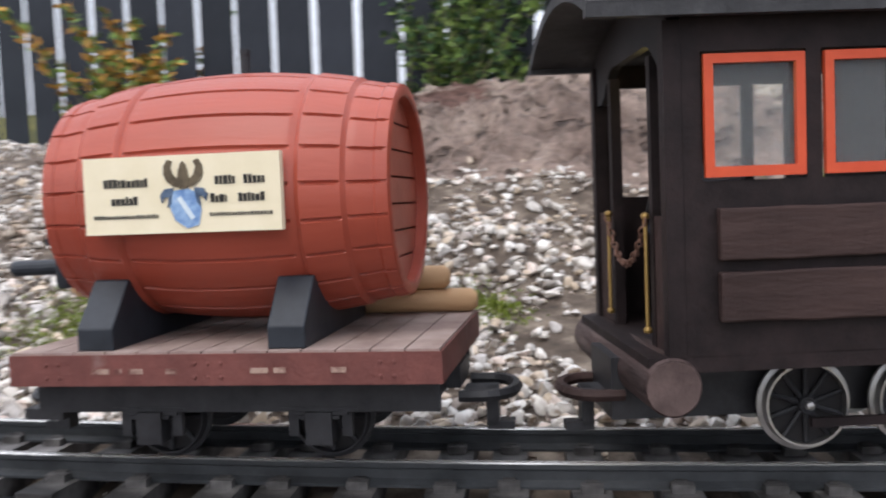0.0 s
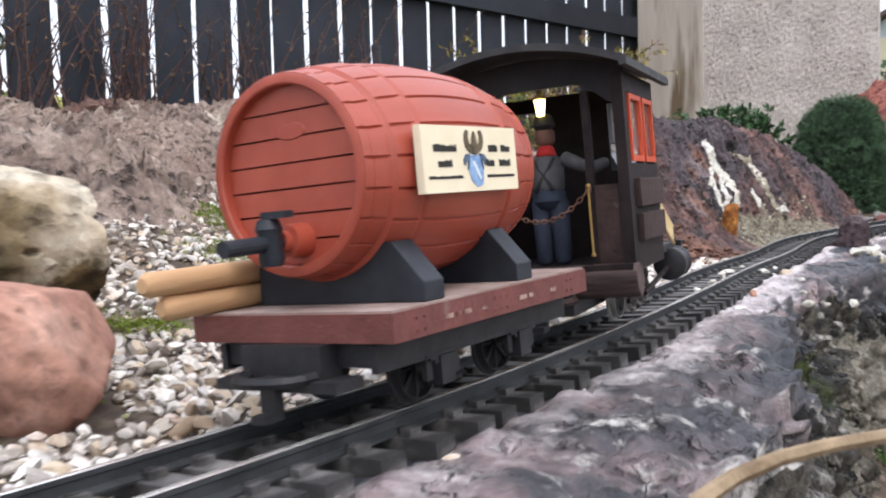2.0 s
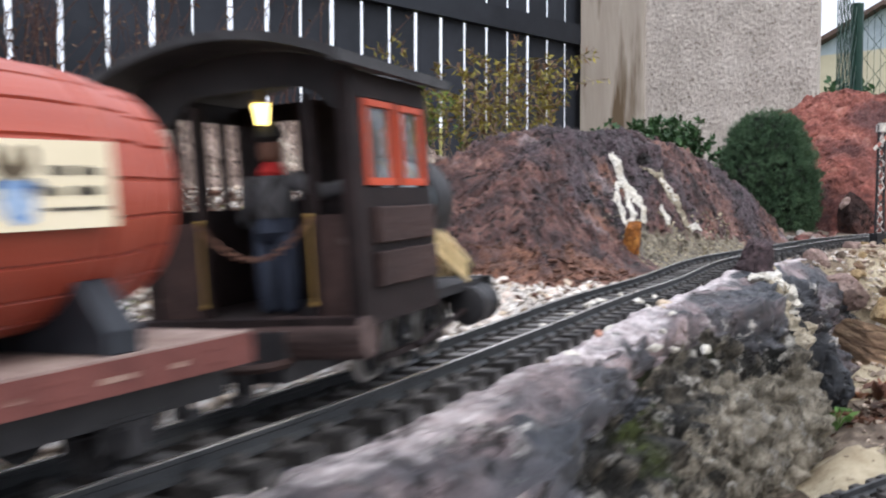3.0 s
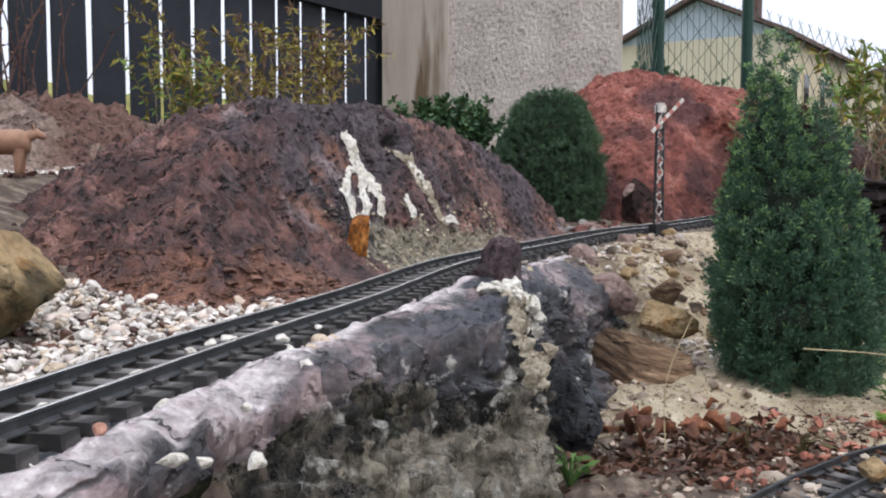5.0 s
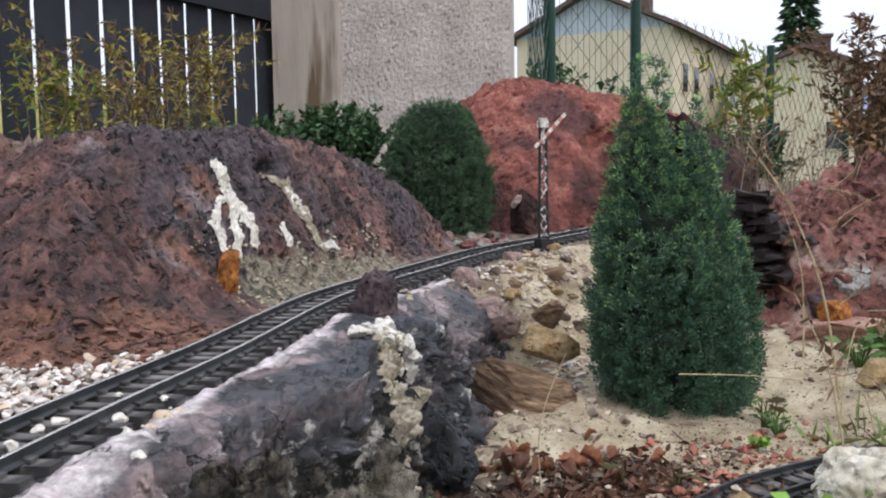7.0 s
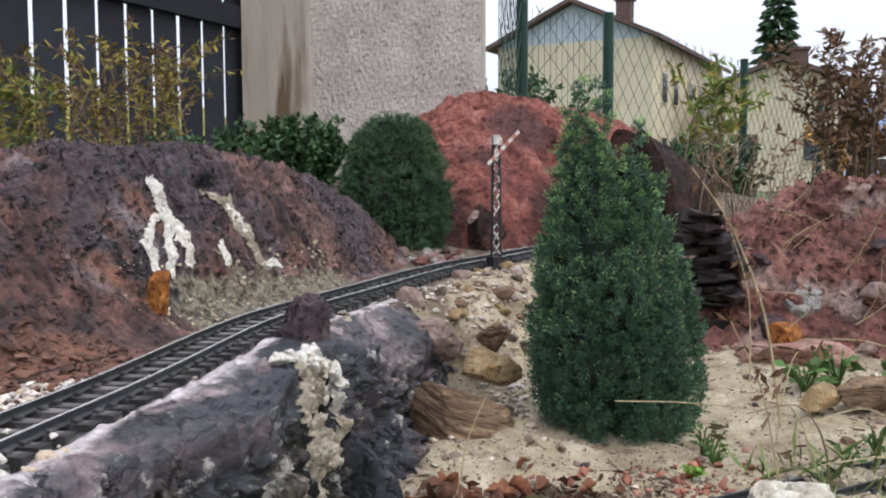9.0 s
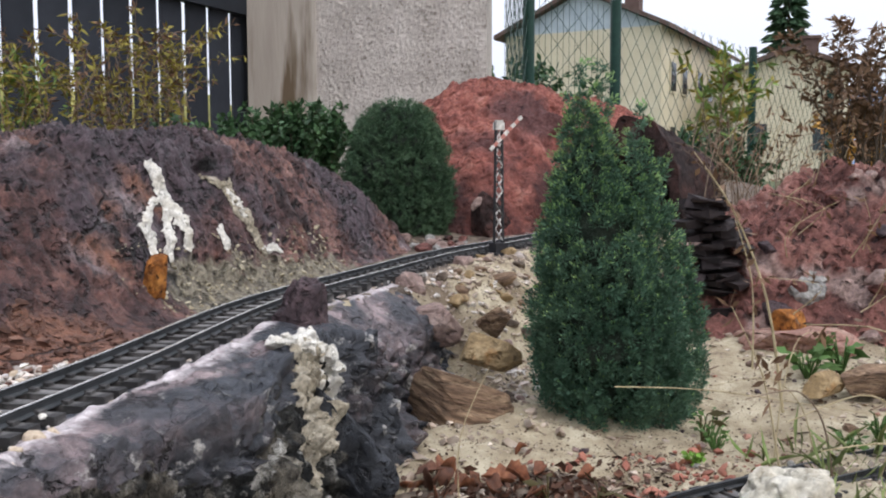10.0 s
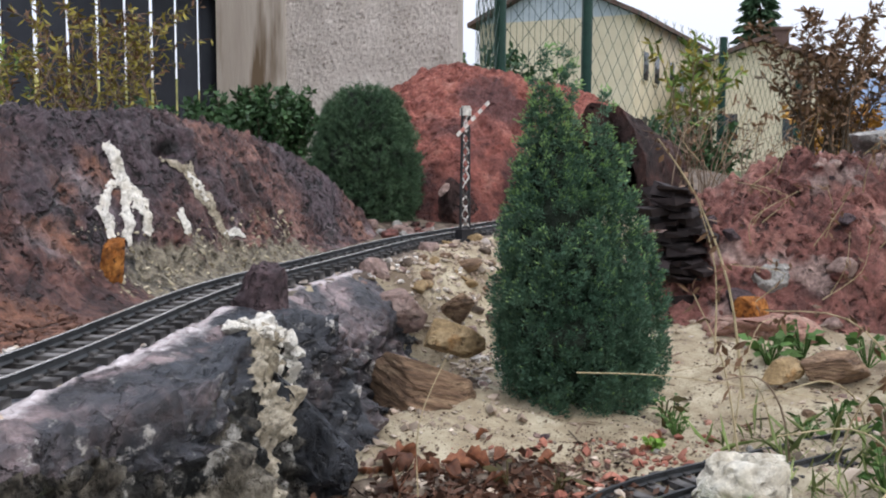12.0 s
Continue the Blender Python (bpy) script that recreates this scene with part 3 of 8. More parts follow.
boulder("boulder", (-0.49, -1.016, 0.032), (0.053, 0.048, 0.048), (0, 0, 30), 3.3, M_redrock, 0.16, 0.35, label="smooth reddish sandstone boulder on white pebbles")
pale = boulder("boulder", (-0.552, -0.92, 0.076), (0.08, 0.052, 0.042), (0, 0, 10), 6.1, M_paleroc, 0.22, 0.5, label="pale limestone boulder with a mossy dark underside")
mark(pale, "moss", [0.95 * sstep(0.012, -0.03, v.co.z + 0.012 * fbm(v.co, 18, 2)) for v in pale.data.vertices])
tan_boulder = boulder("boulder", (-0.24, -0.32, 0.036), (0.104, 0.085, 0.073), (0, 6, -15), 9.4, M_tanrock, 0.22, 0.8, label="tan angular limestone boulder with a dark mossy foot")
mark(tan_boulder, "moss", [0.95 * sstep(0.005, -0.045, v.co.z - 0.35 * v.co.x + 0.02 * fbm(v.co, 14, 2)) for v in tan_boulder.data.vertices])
boulder("rock_spur", (0.293, 0.045, -0.008), (0.043, 0.034, 0.056), (0, 10, 30), 2.2, M_purple, 0.4, 0.9, label="dark jagged rock spur on the shelf edge")
boulder("black_rock", (0.307, -0.092, -0.145), (0.058, 0.055, 0.112), (8, -6, 20), 5.2, M_darkrock, 0.6, 0.6, label="blue-black rugged rock against the shelf")
boulder("purple_rock", (0.4, 0.2, -0.115), (0.06, 0.11, 0.055), (0, 24, -40), 7.7, M_purple, 0.2, 0.7, label="purple-brown rugged rock below the track")
M_pinkrock = rock_mat("pinkish rock", [(0.3, (0.15, 0.1, 0.085)), (0.5, (0.27, 0.19, 0.165)), (0.75, (0.4, 0.31, 0.27))], 24, grain=(130, 0.6, 1.4), pits=(80, 0.5, 0.5), bump=(0.9, 0.008))
boulder("rock", (0.507, 0.262, -0.042), (0.05, 0.03, 0.034), (0, 22, -40), 1.1, M_pinkrock, 0.2, 0.9, label="pinkish-grey angular rock on the bank")
boulder("rock", (0.602, 0.27, -0.048), (0.03, 0.024, 0.024), (0, 0, 60), 5.3, M_slab, 0.25, 0.5, label="brown rough rock among white pebbles")
boulder("rock", (0.49, 0.335, -0.01), (0.031, 0.029, 0.03), (0, 0, 30), 3.1, M_pinkrock, 0.2, 0.5, label="rounded greyish rock beside the track")
boulder("stone_slab", (0.5, 0.088, -0.122), (0.092, 0.046, 0.044), (6, 14, -34), 4.4, M_slab, 0.12, 0.9, layer=0.06, label="brown striated angular stone lying on sand")
boulder("stone_slab", (0.566, 0.188, -0.078), (0.049, 0.029, 0.025), (0, 10, -30), 8.1, M_tanrock, 0.12, 0.9, label="tan angular stone on the gravel bank")
boulder("orange_stone", (0.126, 0.145, 0.042), (0.021, 0.016, 0.041), (0, 8, 10), 12.9, M_orange, 0.42, 1.0, label="rusty orange stone in the mound's foot")

# ---- railway track ----
def rail_path(off, a, b, step=0.012):
    out = []
    for si in np.arange(a, b, step / STEP):
        q, fr = int(si), si - int(si)
        c = CL[q] * (1 - fr) + CL[q + 1] * fr
        bk = bank_of(c[1])
        out.append((c[0] + RGT[q][0] * off * math.cos(bk), c[1] + RGT[q][1] * off * math.cos(bk), rail_z(*c) - off * math.sin(bk), RGT[q]))
    return out


RAIL = [(-0.0045, -0.0084), (0.0045, -0.0084), (0.0045, -0.0074), (0.0009, -0.0062), (0.0009, -0.0028), (0.0016, -0.0022), (0.0016, -0.0004), (0.001, 0), (-0.001, 0), (-0.0016, -0.0004), (-0.0016, -0.0022), (-0.0009, -0.0028), (-0.0009, -0.0062), (-0.0045, -0.0074)]
track = empty("railway_track")
tagged(track, "narrow garden railway track with dark sleepers and tarnished rails", "track")
for off in (-0.0238, 0.0238):
    vs, fs, n = [], [], len(RAIL)
    pth = rail_path(off, 2, len(CL) - 3)
    for x, y, z, rt in pth:
        vs += [(x + rt[0] * a, y + rt[1] * a, z + b) for a, b in RAIL]
    for i in range(len(pth) - 1):
        fs += [(i * n + j, i * n + (j + 1) % n, (i + 1) * n + (j + 1) % n, (i + 1) * n + j) for j in range(n)]
    rl = raw("rail", vs, fs, M_rail, track, smooth=False)
    rl.data.materials.append(M_railhead)
    rl.data.polygons.foreach_set("material_index", [1 if p % n in (6, 7, 8) else 0 for p in range(len(fs))])


def sleeper_mesh():
    bm = boxes((-0.0455, 0.0455, -0.0068, 0.0068, -0.019, -0.0086))
    for sx in (-1, 1):
        for ss in (-1, 1):
            c = sx * 0.0238 + ss * 0.0062
            box(bm, c - 0.0022, c + 0.0022, -0.0038, 0.0038, -0.0087, -0.0058)
            box(bm, sx * 0.0238 + ss * 0.0035 - 0.0014, sx * 0.0238 + ss * 0.0035 + 0.0014, -0.0022, 0.0022, -0.0087, -0.0055)
    me = bpy.data.meshes.new("sleeper")
    bm.to_mesh(me)
    bm.free()
    me.materials.append(M_sleeper)
    return me


sleeper = sleeper_mesh()
for si in np.arange(40, len(CL) - 4, 2.72):
    q = int(si)
    c, bk = CL[q], bank_of(CL[q][1])
    ob = new("sleeper", sleeper)
    ob.parent = track
    ob.matrix_basis = Matrix.Translation((c[0], c[1], rail_z(*c))) @ Matrix.Rotation(math.atan2(TAN[q][1], TAN[q][0]) - math.pi / 2 + random.uniform(-0.03, 0.03), 4, "Z") @ Matrix.Rotation(bk + random.uniform(-0.012, 0.012), 4, "Y") @ Matrix.Translation((random.uniform(-0.0012, 0.0012), random.uniform(-0.001, 0.001), 0))

# ---- board fence, wall, wire fence ----
fence = empty("board_fence")
tagged(fence, "tall anthracite painted board fence with narrow gaps", "fence", kind="structure")
f0, fd = Vector((-0.743, 2.25, 0)), Vector((0.679, 0.734, 0))
bm = boxes((-0.0665, 0.0665, -0.006, 0.006, -0.3, 1.75))
slat_me = bpy.data.meshes.new("board")
bmesh.ops.bevel(bm, geom=bm.edges[:], offset=0.002, segments=1, affect="EDGES")
bm.to_mesh(slat_me)
bm.free()
slat_me.materials.append(M_fence)
fang = math.atan2(fd.y, fd.x)
for k in range(-32, 12):
    ob = new("board", slat_me)
    ob.parent = fence
    p = f0 + fd * (0.156 * (k + 0.5) + random.uniform(-0.004, 0.004))
    ob.matrix_basis = pose(p.x, p.y, 0.0, 0, random.uniform(-0.25, 0.25), math.degrees(fang))
for z in (-0.2, 0.92):
    a, b = f0 + fd * (0.156 * -32), f0 + fd * (0.156 * 11.96)
    bm = boxes((0, (b - a).length, -0.05, -0.0065, z, z + 0.1))
    ob = part("rail", bm, M_fence, fence, bevel=0.004)
    ob.matrix_basis = pose(a.x, a.y, 0, 0, 0, math.degrees(fang))
corner = f0 + fd * (0.156 * 11.47)
wall = empty("wall_corner", pose(corner.x, corner.y, 0, 0, 0, -24.9))
tagged(wall, "weathered garden wall of grey roughcast with a stained concrete pillar", "wall", kind="structure")
bm = bmesh.new()
box(bm, 0.045, 0.38, -0.02, 0.3, -0.4, 2.2)
part("pillar", bm, M_concrete, wall, "stained bare concrete pillar", bevel=0.01)
# a gridded face keeps the roughcast relief real
vs, fs, nxw, nzw = [], [], 230, 420
for j in range(nzw):
    for i in range(nxw):
        x, z = 0.38 + 0.81 * i / (nxw - 1), -0.4 + 2.6 * j / (nzw - 1)
        vs.append((x, -0.01 - 0.0042 * fbm((x, z, 2), 62, 4), z))
for j in range(nzw - 1):
    for i in range(nxw - 1):
        a = j * nxw + i
        fs.append((a, a + 1, a + nxw + 1, a + nxw))
raw("roughcast", vs, fs, M_stucco, wall)
part("core", boxes((0.385, 1.185, 0.02, 0.28, -0.4, 2.19)), M_stucco, wall)

M_green = mat("green coated steel", [(0.3, (0.006, 0.03, 0.022)), (0.7, (0.012, 0.05, 0.036))], 30, rough=0.45, bump=0.1)
wire = empty("wire_fence")
tagged(wire, "green steel posts with chain-link wire mesh", "fence", kind="structure")
posts = [(1.62, 3.0), (2.02, 3.73), (2.65, 3.95), (4.65, 5.5), (6.6, 7.0)]
for x, y in posts[1:]:
    part("post", rods(((x, y, -0.4), (x, y, 1.17), 0.032, 16)), M_green, wire)
for (xa, ya), (xb, yb) in zip(posts, posts[1:]):
    ln = math.hypot(xb - xa, yb - ya)
    bm = bmesh.new()
    n, hgt, z0 = int((ln + 1.5) / 0.16), 1.5, -0.35
    for i in range(n):
        for sgn in (1, -1):
            s0 = i * 0.16 - (1.5 if sgn > 0 else 0)
            s1 = s0 + sgn * hgt if sgn > 0 else s0 - hgt
            a0, a1, za, zb = s0, s1, z0, z0 + hgt
            lo, hi = min(a0, a1), max(a0, a1)
            if hi < 0 or lo > ln:
                continue
            def at(s):
                zz = za + (zb - za) * (s - a0) / (a1 - a0)
                return (xa + (xb - xa) * s / ln, ya + (yb - ya) * s / ln, zz)
            rod(bm, at(max(lo, 0)), at(min(hi, ln)), 0.0021, 4)
    part("mesh", bm, M_green, wire)
    if ln < 1.0:
        bm = bmesh.new()
        for i in range(1, int(ln / 0.045)):
            x, y = xa + (xb - xa) * i * 0.045 / ln, ya + (yb - ya) * i * 0.045 / ln + 0.03
            rod(bm, (x, y, -0.35), (x, y, 1.14), 0.0016, 4)
        part("upright_wires", bm, M_green, wire, "thin upright green wires")


# ---- houses in the distance ----
M_cream = mat("cream render", [(0.3, (0.55, 0.485, 0.345)), (0.7, (0.65, 0.59, 0.44))], 0.8, rough=0.9, bump=0.1)
M_tile = mat("brown roof tiles", [(0.3, (0.08, 0.05, 0.042)), (0.7, (0.15, 0.1, 0.085))], 3, rough=0.8, bump=0.5)
M_bluewall = mat("pale blue boarding", [(0.3, (0.36, 0.42, 0.47)), (0.7, (0.48, 0.54, 0.58))], 1.5, rough=0.8, bump=0.1)
M_pane = mat("dark window glass", [(0.3, (0.03, 0.035, 0.04)), (0.7, (0.05, 0.055, 0.06))], 1, rough=0.1, bump=0)


def house(at, turn, wid, lng, eave, ridge, windows, label, gable=None):
    h = empty("house", pose(*at, 0, 0, turn))
    tagged(h, label, "house")
    w = wid / 2
    bm = boxes((-w, w, 0, lng, -4, eave))
    part("wall", bm, M_cream, h)
    bm = bmesh.new()
    vv = [bm.verts.new(c) for c in ((-w, 0, eave), (w, 0, eave), (0, 0, ridge), (-w, lng, eave), (w, lng, eave), (0, lng, ridge))]
    for f in ((0, 1, 2), (3, 5, 4), (0, 3, 4, 1)):
        bm.faces.new([vv[i] for i in f])
    part("gable", bm, gable or M_cream, h)
    bm = bmesh.new()
    o = 0.5
    for sx in (-1, 1):
        sl = (ridge - eave) / w
        p = [(0, -o, ridge + 0.05), (sx * (w + o), -o, eave - sl * o + 0.05), (sx * (w + o), lng + o, eave - sl * o + 0.05), (0, lng + o, ridge + 0.05)]
        lo = [bm.verts.new(c) for c in p]
        hi = [bm.verts.new((c[0], c[1], c[2] + 0.22)) for c in p]
        bm.faces.new(lo), bm.faces.new(hi)
        for i in range(4):
            bm.faces.new((lo[i], lo[(i + 1) % 4], hi[(i + 1) % 4], hi[i]))
    roof = part("roof", bm, M_tile, h)
    part("chimney", boxes((0.7, 1.5, lng * 0.3, lng * 0.3 + 0.7, ridge - 1.2, ridge + 0.9), (0.6, 1.6, lng * 0.3 - 0.1, lng * 0.3 + 0.8, ridge + 0.9, ridge + 1.05)), M_tile, roof)
    for side, u, z, ww, hh in windows:
        win = empty("window")
        win.parent = h
        if side == "front":
            part("frame", boxes((u - ww / 2 - 0.1, u + ww / 2 + 0.1, -0.08, 0.05, z - 0.1, z + hh + 0.1)), M_cream, win)
            part("pane", boxes((u - ww / 2, u + ww / 2, -0.1, 0.02, z, z + hh)), M_pane, win)
        else:
            part("frame", boxes((w - 0.05, w + 0.08, u - ww / 2 - 0.1, u + ww / 2 + 0.1, z - 0.1, z + hh + 0.1)), M_cream, win)
            part("pane", boxes((w - 0.02, w + 0.1, u - ww / 2, u + ww / 2, z, z + hh)), M_pane, win)
    return h


wins = [("side", u, z, 0.9, 1.4) for u in (2, 4.2, 7.5, 10, 13) for z in (1.0, 4.2)]
house((19.9, 42.0, 0), -45, 8.2, 16, 7.2, 9.1, wins, "cream two-storey house with brown roof and pale gable", M_bluewall)
house((29.0, 37.6, 0), -32, 5.2, 9, 5.0, 6.0, [("front", -1.5, 1.2, 0.9, 1.3), ("front", 1.5, 1.2, 0.9, 1.3)], "cream house with a low dark hip roof")

# grassy bank beyond the board fence
vs, fs = [], []
for i in range(60):
    for j in range(8):
        s, t = -14 + 26 * i / 59, j / 7
        p = f0 + fd * s + Vector((-fd.y, fd.x, 0)) * (6.0 + 2.5 * t)
        vs.append((p.x, p.y, -0.4 + (1.0 + 0.75 * sstep(-3.0, -1.5, s) + 0.3 * fbm((s, t, 0), 1.5, 3)) * sstep(0, 0.7, t)))
for i in range(59):
    for j in range(7):
        fs.append((i * 8 + j, (i + 1) * 8 + j, (i + 1) * 8 + j + 1, i * 8 + j + 1))
tagged(raw("bank", vs, fs, mat("yellow-green meadow", [(0.3, (0.07, 0.075, 0.03)), (0.5, (0.2, 0.19, 0.06)), (0.7, (0.36, 0.33, 0.1))], 1.3, rough=0.95, bump=0.5)), "yellow-green grassy bank beyond the fence", "bank", kind="structure")


# ---- the train ----
M_barrel = mat("red-brown moulded plastic", [(0.3, (0.28, 0.049, 0.028)), (0.7, (0.385, 0.077, 0.045))], 40, rough=0.4, bump=0.6, bump_scale=90, bump_dist=0.0008, spec=0.45, stretch=(1, 0.12, 1))
M_groove = mat("dark groove", [(0.3, (0.12, 0.022, 0.014)), (0.7, (0.18, 0.03, 0.02))], 60, rough=0.8, bump=0)
M_deck = mat("reddish brown wagon body", [(0.3, (0.1, 0.033, 0.028)), (0.7, (0.175, 0.06, 0.05))], 60, rough=0.6, bump=0.4, bump_scale=300, second=[(45, 0.66, 0.8, (0.24, 0.16, 0.14))])
M_dusty = mat("dusty wagon deck", [(0.3, (0.2, 0.135, 0.12)), (0.7, (0.38, 0.3, 0.265))], 40, rough=0.9, bump=0.3, bump_scale=300)
M_saddle = mat("blue-black saddle plastic", [(0.3, (0.012, 0.015, 0.02)), (0.7, (0.028, 0.033, 0.042))], 80, rough=0.45, bump=0.1)
M_board = mat("cream sign board", [(0.3, (0.72, 0.64, 0.45)), (0.7, (0.8, 0.72, 0.54))], 60, rough=0.5, bump=0.05)
M_ink = mat("black ink", [(0.3, (0.02, 0.018, 0.015)), (0.7, (0.03, 0.028, 0.025))], 60, rough=0.6, bump=0)
M_blue = mat("blue shield print", [(0.3, (0.1, 0.2, 0.42)), (0.6, (0.28, 0.42, 0.62)), (0.8, (0.55, 0.64, 0.72))], 300, rough=0.6, bump=0)
M_cab = mat("weathered dark brown cab", [(0.3, (0.008, 0.0052, 0.0056)), (0.7, (0.024, 0.0155, 0.0155))], 70, rough=0.6, spec=0.2, bump=0.3, bump_scale=250)
M_plank = mat("dark brown planks", [(0.3, (0.017, 0.0085, 0.0075)), (0.7, (0.056, 0.031, 0.027))], 60, rough=0.7, bump=0.6, bump_scale=160, stretch=(1, 0.2, 1), second=[(50, 0.62, 0.75, (0.2, 0.16, 0.14))])
M_log = mat("dark wooden log", [(0.3, (0.02, 0.011, 0.01)), (0.5, (0.06, 0.038, 0.035)), (0.7, (0.13, 0.092, 0.085))], 110, rough=0.7, bump=1.0, bump_scale=240, stretch=(0.1, 1, 1))
M_roof = mat("grey-black roof felt", [(0.3, (0.017, 0.017, 0.019)), (0.6, (0.04, 0.04, 0.043)), (0.8, (0.1, 0.1, 0.1))], 60, rough=0.6, bump=0.3, bump_scale=300)
M_under = mat("dark roof lining", [(0.3, (0.012, 0.011, 0.012)), (0.7, (0.025, 0.023, 0.024))], 60, rough=0.7, bump=0.1)
M_redframe = mat("orange-red window frame", [(0.3, (0.5, 0.065, 0.025)), (0.7, (0.6, 0.09, 0.035))], 60, rough=0.45, bump=0.1)
M_brass = mat("brass", [(0.3, (0.3, 0.19, 0.06)), (0.7, (0.45, 0.3, 0.11))], 80, rough=0.4, bump=0.1, metal=0.7)
M_chain = mat("rusty copper chain", [(0.3, (0.14, 0.07, 0.05)), (0.7, (0.26, 0.15, 0.11))], 80, rough=0.5, bump=0.1, metal=0.5)
M_steel = mat("worn steel tyre", [(0.3, (0.3, 0.29, 0.28)), (0.7, (0.5, 0.49, 0.47))], 80, rough=0.35, bump=0.1, metal=0.85)
M_boiler = mat("blue-grey boiler paint", [(0.3, (0.055, 0.072, 0.085)), (0.7, (0.1, 0.125, 0.14))], 40, rough=0.3, bump=0.05, spec=0.6)
M_ladder = mat("cream wood ladder", [(0.3, (0.6, 0.45, 0.22)), (0.7, (0.75, 0.6, 0.34))], 60, rough=0.6, bump=0.1)
M_wood = mat("bare round wood", [(0.3, (0.42, 0.24, 0.12)), (0.7, (0.58, 0.37, 0.2))], 50, rough=0.6, bump=0.3, stretch=(1, 0.15, 1))
M_glass = bpy.data.materials.new("cab glass")
M_glass.use_nodes = True
gb = M_glass.node_tree.nodes["Principled BSDF"]
gb.inputs["Transmission Weight"].default_value, gb.inputs["Roughness"].default_value, gb.inputs["IOR"].default_value = 0.96, 0.02, 1.25
gb.inputs["Base Color"].default_value = (0.82, 0.85, 0.85, 1)

S_W = pose(-0.345, -1.095, 0.055, 0, 0, -31.3) @ Matrix.Rotation(radians(-3.5), 4, "Y") @ Matrix.Rotation(radians(1.5), 4, "X")
RAILTOP = -0.041

wagon = empty("barrel_wagon", S_W)
tagged(wagon, "short brown flat wagon on black four-wheel underframe", "wagon")
DW, DL = 0.0505, 0.148
part("deck", boxes((-DW, DW, 0, DL, -0.0112, -0.0008)), M_deck, wagon, "reddish brown deck edge with rivets", bevel=0.0008)
for k in range(13):
    y0 = 0.0006 + k * (DL - 0.0012) / 13
    part("plank", boxes((-DW + 0.0006, DW - 0.0006, y0 + 0.0003, y0 + (DL - 0.0012) / 13 - 0.0003, -0.001, 0.0)), M_dusty, wagon, bevel=0.0002)
part("underframe", boxes((-0.037, 0.037, 0.005, DL - 0.005, -0.0205, -0.0112)), M_black, wagon, "black wagon underframe", bevel=0.0006)
for x in (-0.038, 0.038):
    part("side_sill", boxes((x - 0.0015, x + 0.0015, 0.003, DL - 0.003, -0.0225, -0.0125)), M_black, wagon, bevel=0.0005)
for x in (-1, 1):
    for y in (0.0135, 0.018, 0.066, 0.0705, 0.075, 0.128, 0.1325):
        for z in (-0.004, -0.0085):
            bm = lathe(bmesh.new(), [(0.0007, 0), (0.0006, 0.0005), (0, 0.0007)], 6, Matrix.Translation((x * DW, y, z)) @ Matrix.Rotation(radians(90 * x), 4, "Y"))
            part("rivet", bm, M_deck, wagon)
M_paint = mat("worn cream lettering", [(0.42, (0.12, 0.045, 0.037)), (0.6, (0.36, 0.25, 0.2))], 200, rough=0.7, bump=0)
for y0, y1 in ((0.03, 0.036), (0.038, 0.0405), (0.043, 0.048), (0.056, 0.06), (0.085, 0.091), (0.093, 0.097), (0.112, 0.117)):
    part("lettering", boxes((DW - 0.0001, DW + 0.0003, y0, y1, -0.0072, -0.0055)), M_paint, wagon)


def saddle(y0, y1):
    pts = [(0.0476, 0.0), (0.0476, 0.0075), (0.0345, 0.0228), (0.0318, 0.0228)]
    for a in np.linspace(-43, -137, 17):
        pts.append((0.0405 * math.cos(radians(a)), 0.0505 + 0.0405 * math.sin(radians(a))))
    pts += [(-0.0318, 0.0228), (-0.035, 0.0228), (-0.036, 0.0)]
    bm = bmesh.new()
    a = [bm.verts.new((x, y0, z)) for x, z in pts]
    b = [bm.verts.new((x, y1, z)) for x, z in pts]
    n = len(pts)
    for i in range(n):
        bm.faces.new((a[i], a[(i + 1) % n], b[(i + 1) % n], b[i]))
    for ring in (a, b):
        bmesh.ops.triangle_fill(bm, edges=[bm.edges.get((ring[i], ring[(i + 1) % n])) for i in range(n)], use_beauty=True)
    return bm


for y0 in (0.0236, 0.0902):
    part("saddle", saddle(y0, y0 + 0.0128), M_saddle, wagon, "blue-black cradle block", bevel=0.0006)


def wheel(parent, x, y, z, r, spokes, side, tyre=None):
    w = empty("wheel")
    w.parent = parent
    m = Matrix.Translation((x, y, z)) @ Matrix.Rotation(radians(90 * side), 4, "Y")
    part("tyre", lathe(bmesh.new(), [(r * 0.92, -0.002), (r + 0.0015, -0.002), (r + 0.0015, -0.001), (r, -0.0006), (r - 0.0004, 0.0028), (r * 0.92, 0.0028), (r * 0.92, -0.002)], 36, m), tyre or M_steel, w, smooth=True)
    bm = lathe(bmesh.new(), [(0, 0.003), (r * 0.2, 0.003), (r * 0.22, 0.0), (r * 0.22, -0.001), (0, -0.001)], 18, m)
    for k in range(spokes):
        a = 2 * math.pi * k / spokes
        rod(bm, m @ Vector((0, 0, 0.0008)), m @ Vector((r * 0.9 * math.cos(a), r * 0.9 * math.sin(a), 0.0008)), 0.0009, 6)
    part("spokes", bm, M_black, w)
    part("web", lathe(bmesh.new(), [(0, -0.0018), (r * 0.93, -0.0018), (r * 0.93, -0.0008), (0, -0.0008)], 28, m), M_under, w)
    part("hub", lathe(bmesh.new(), [(0, 0.0055), (0.0014, 0.005), (0.0016, 0.003), (0, 0.003)], 10, m), M_steel, w)
    return w


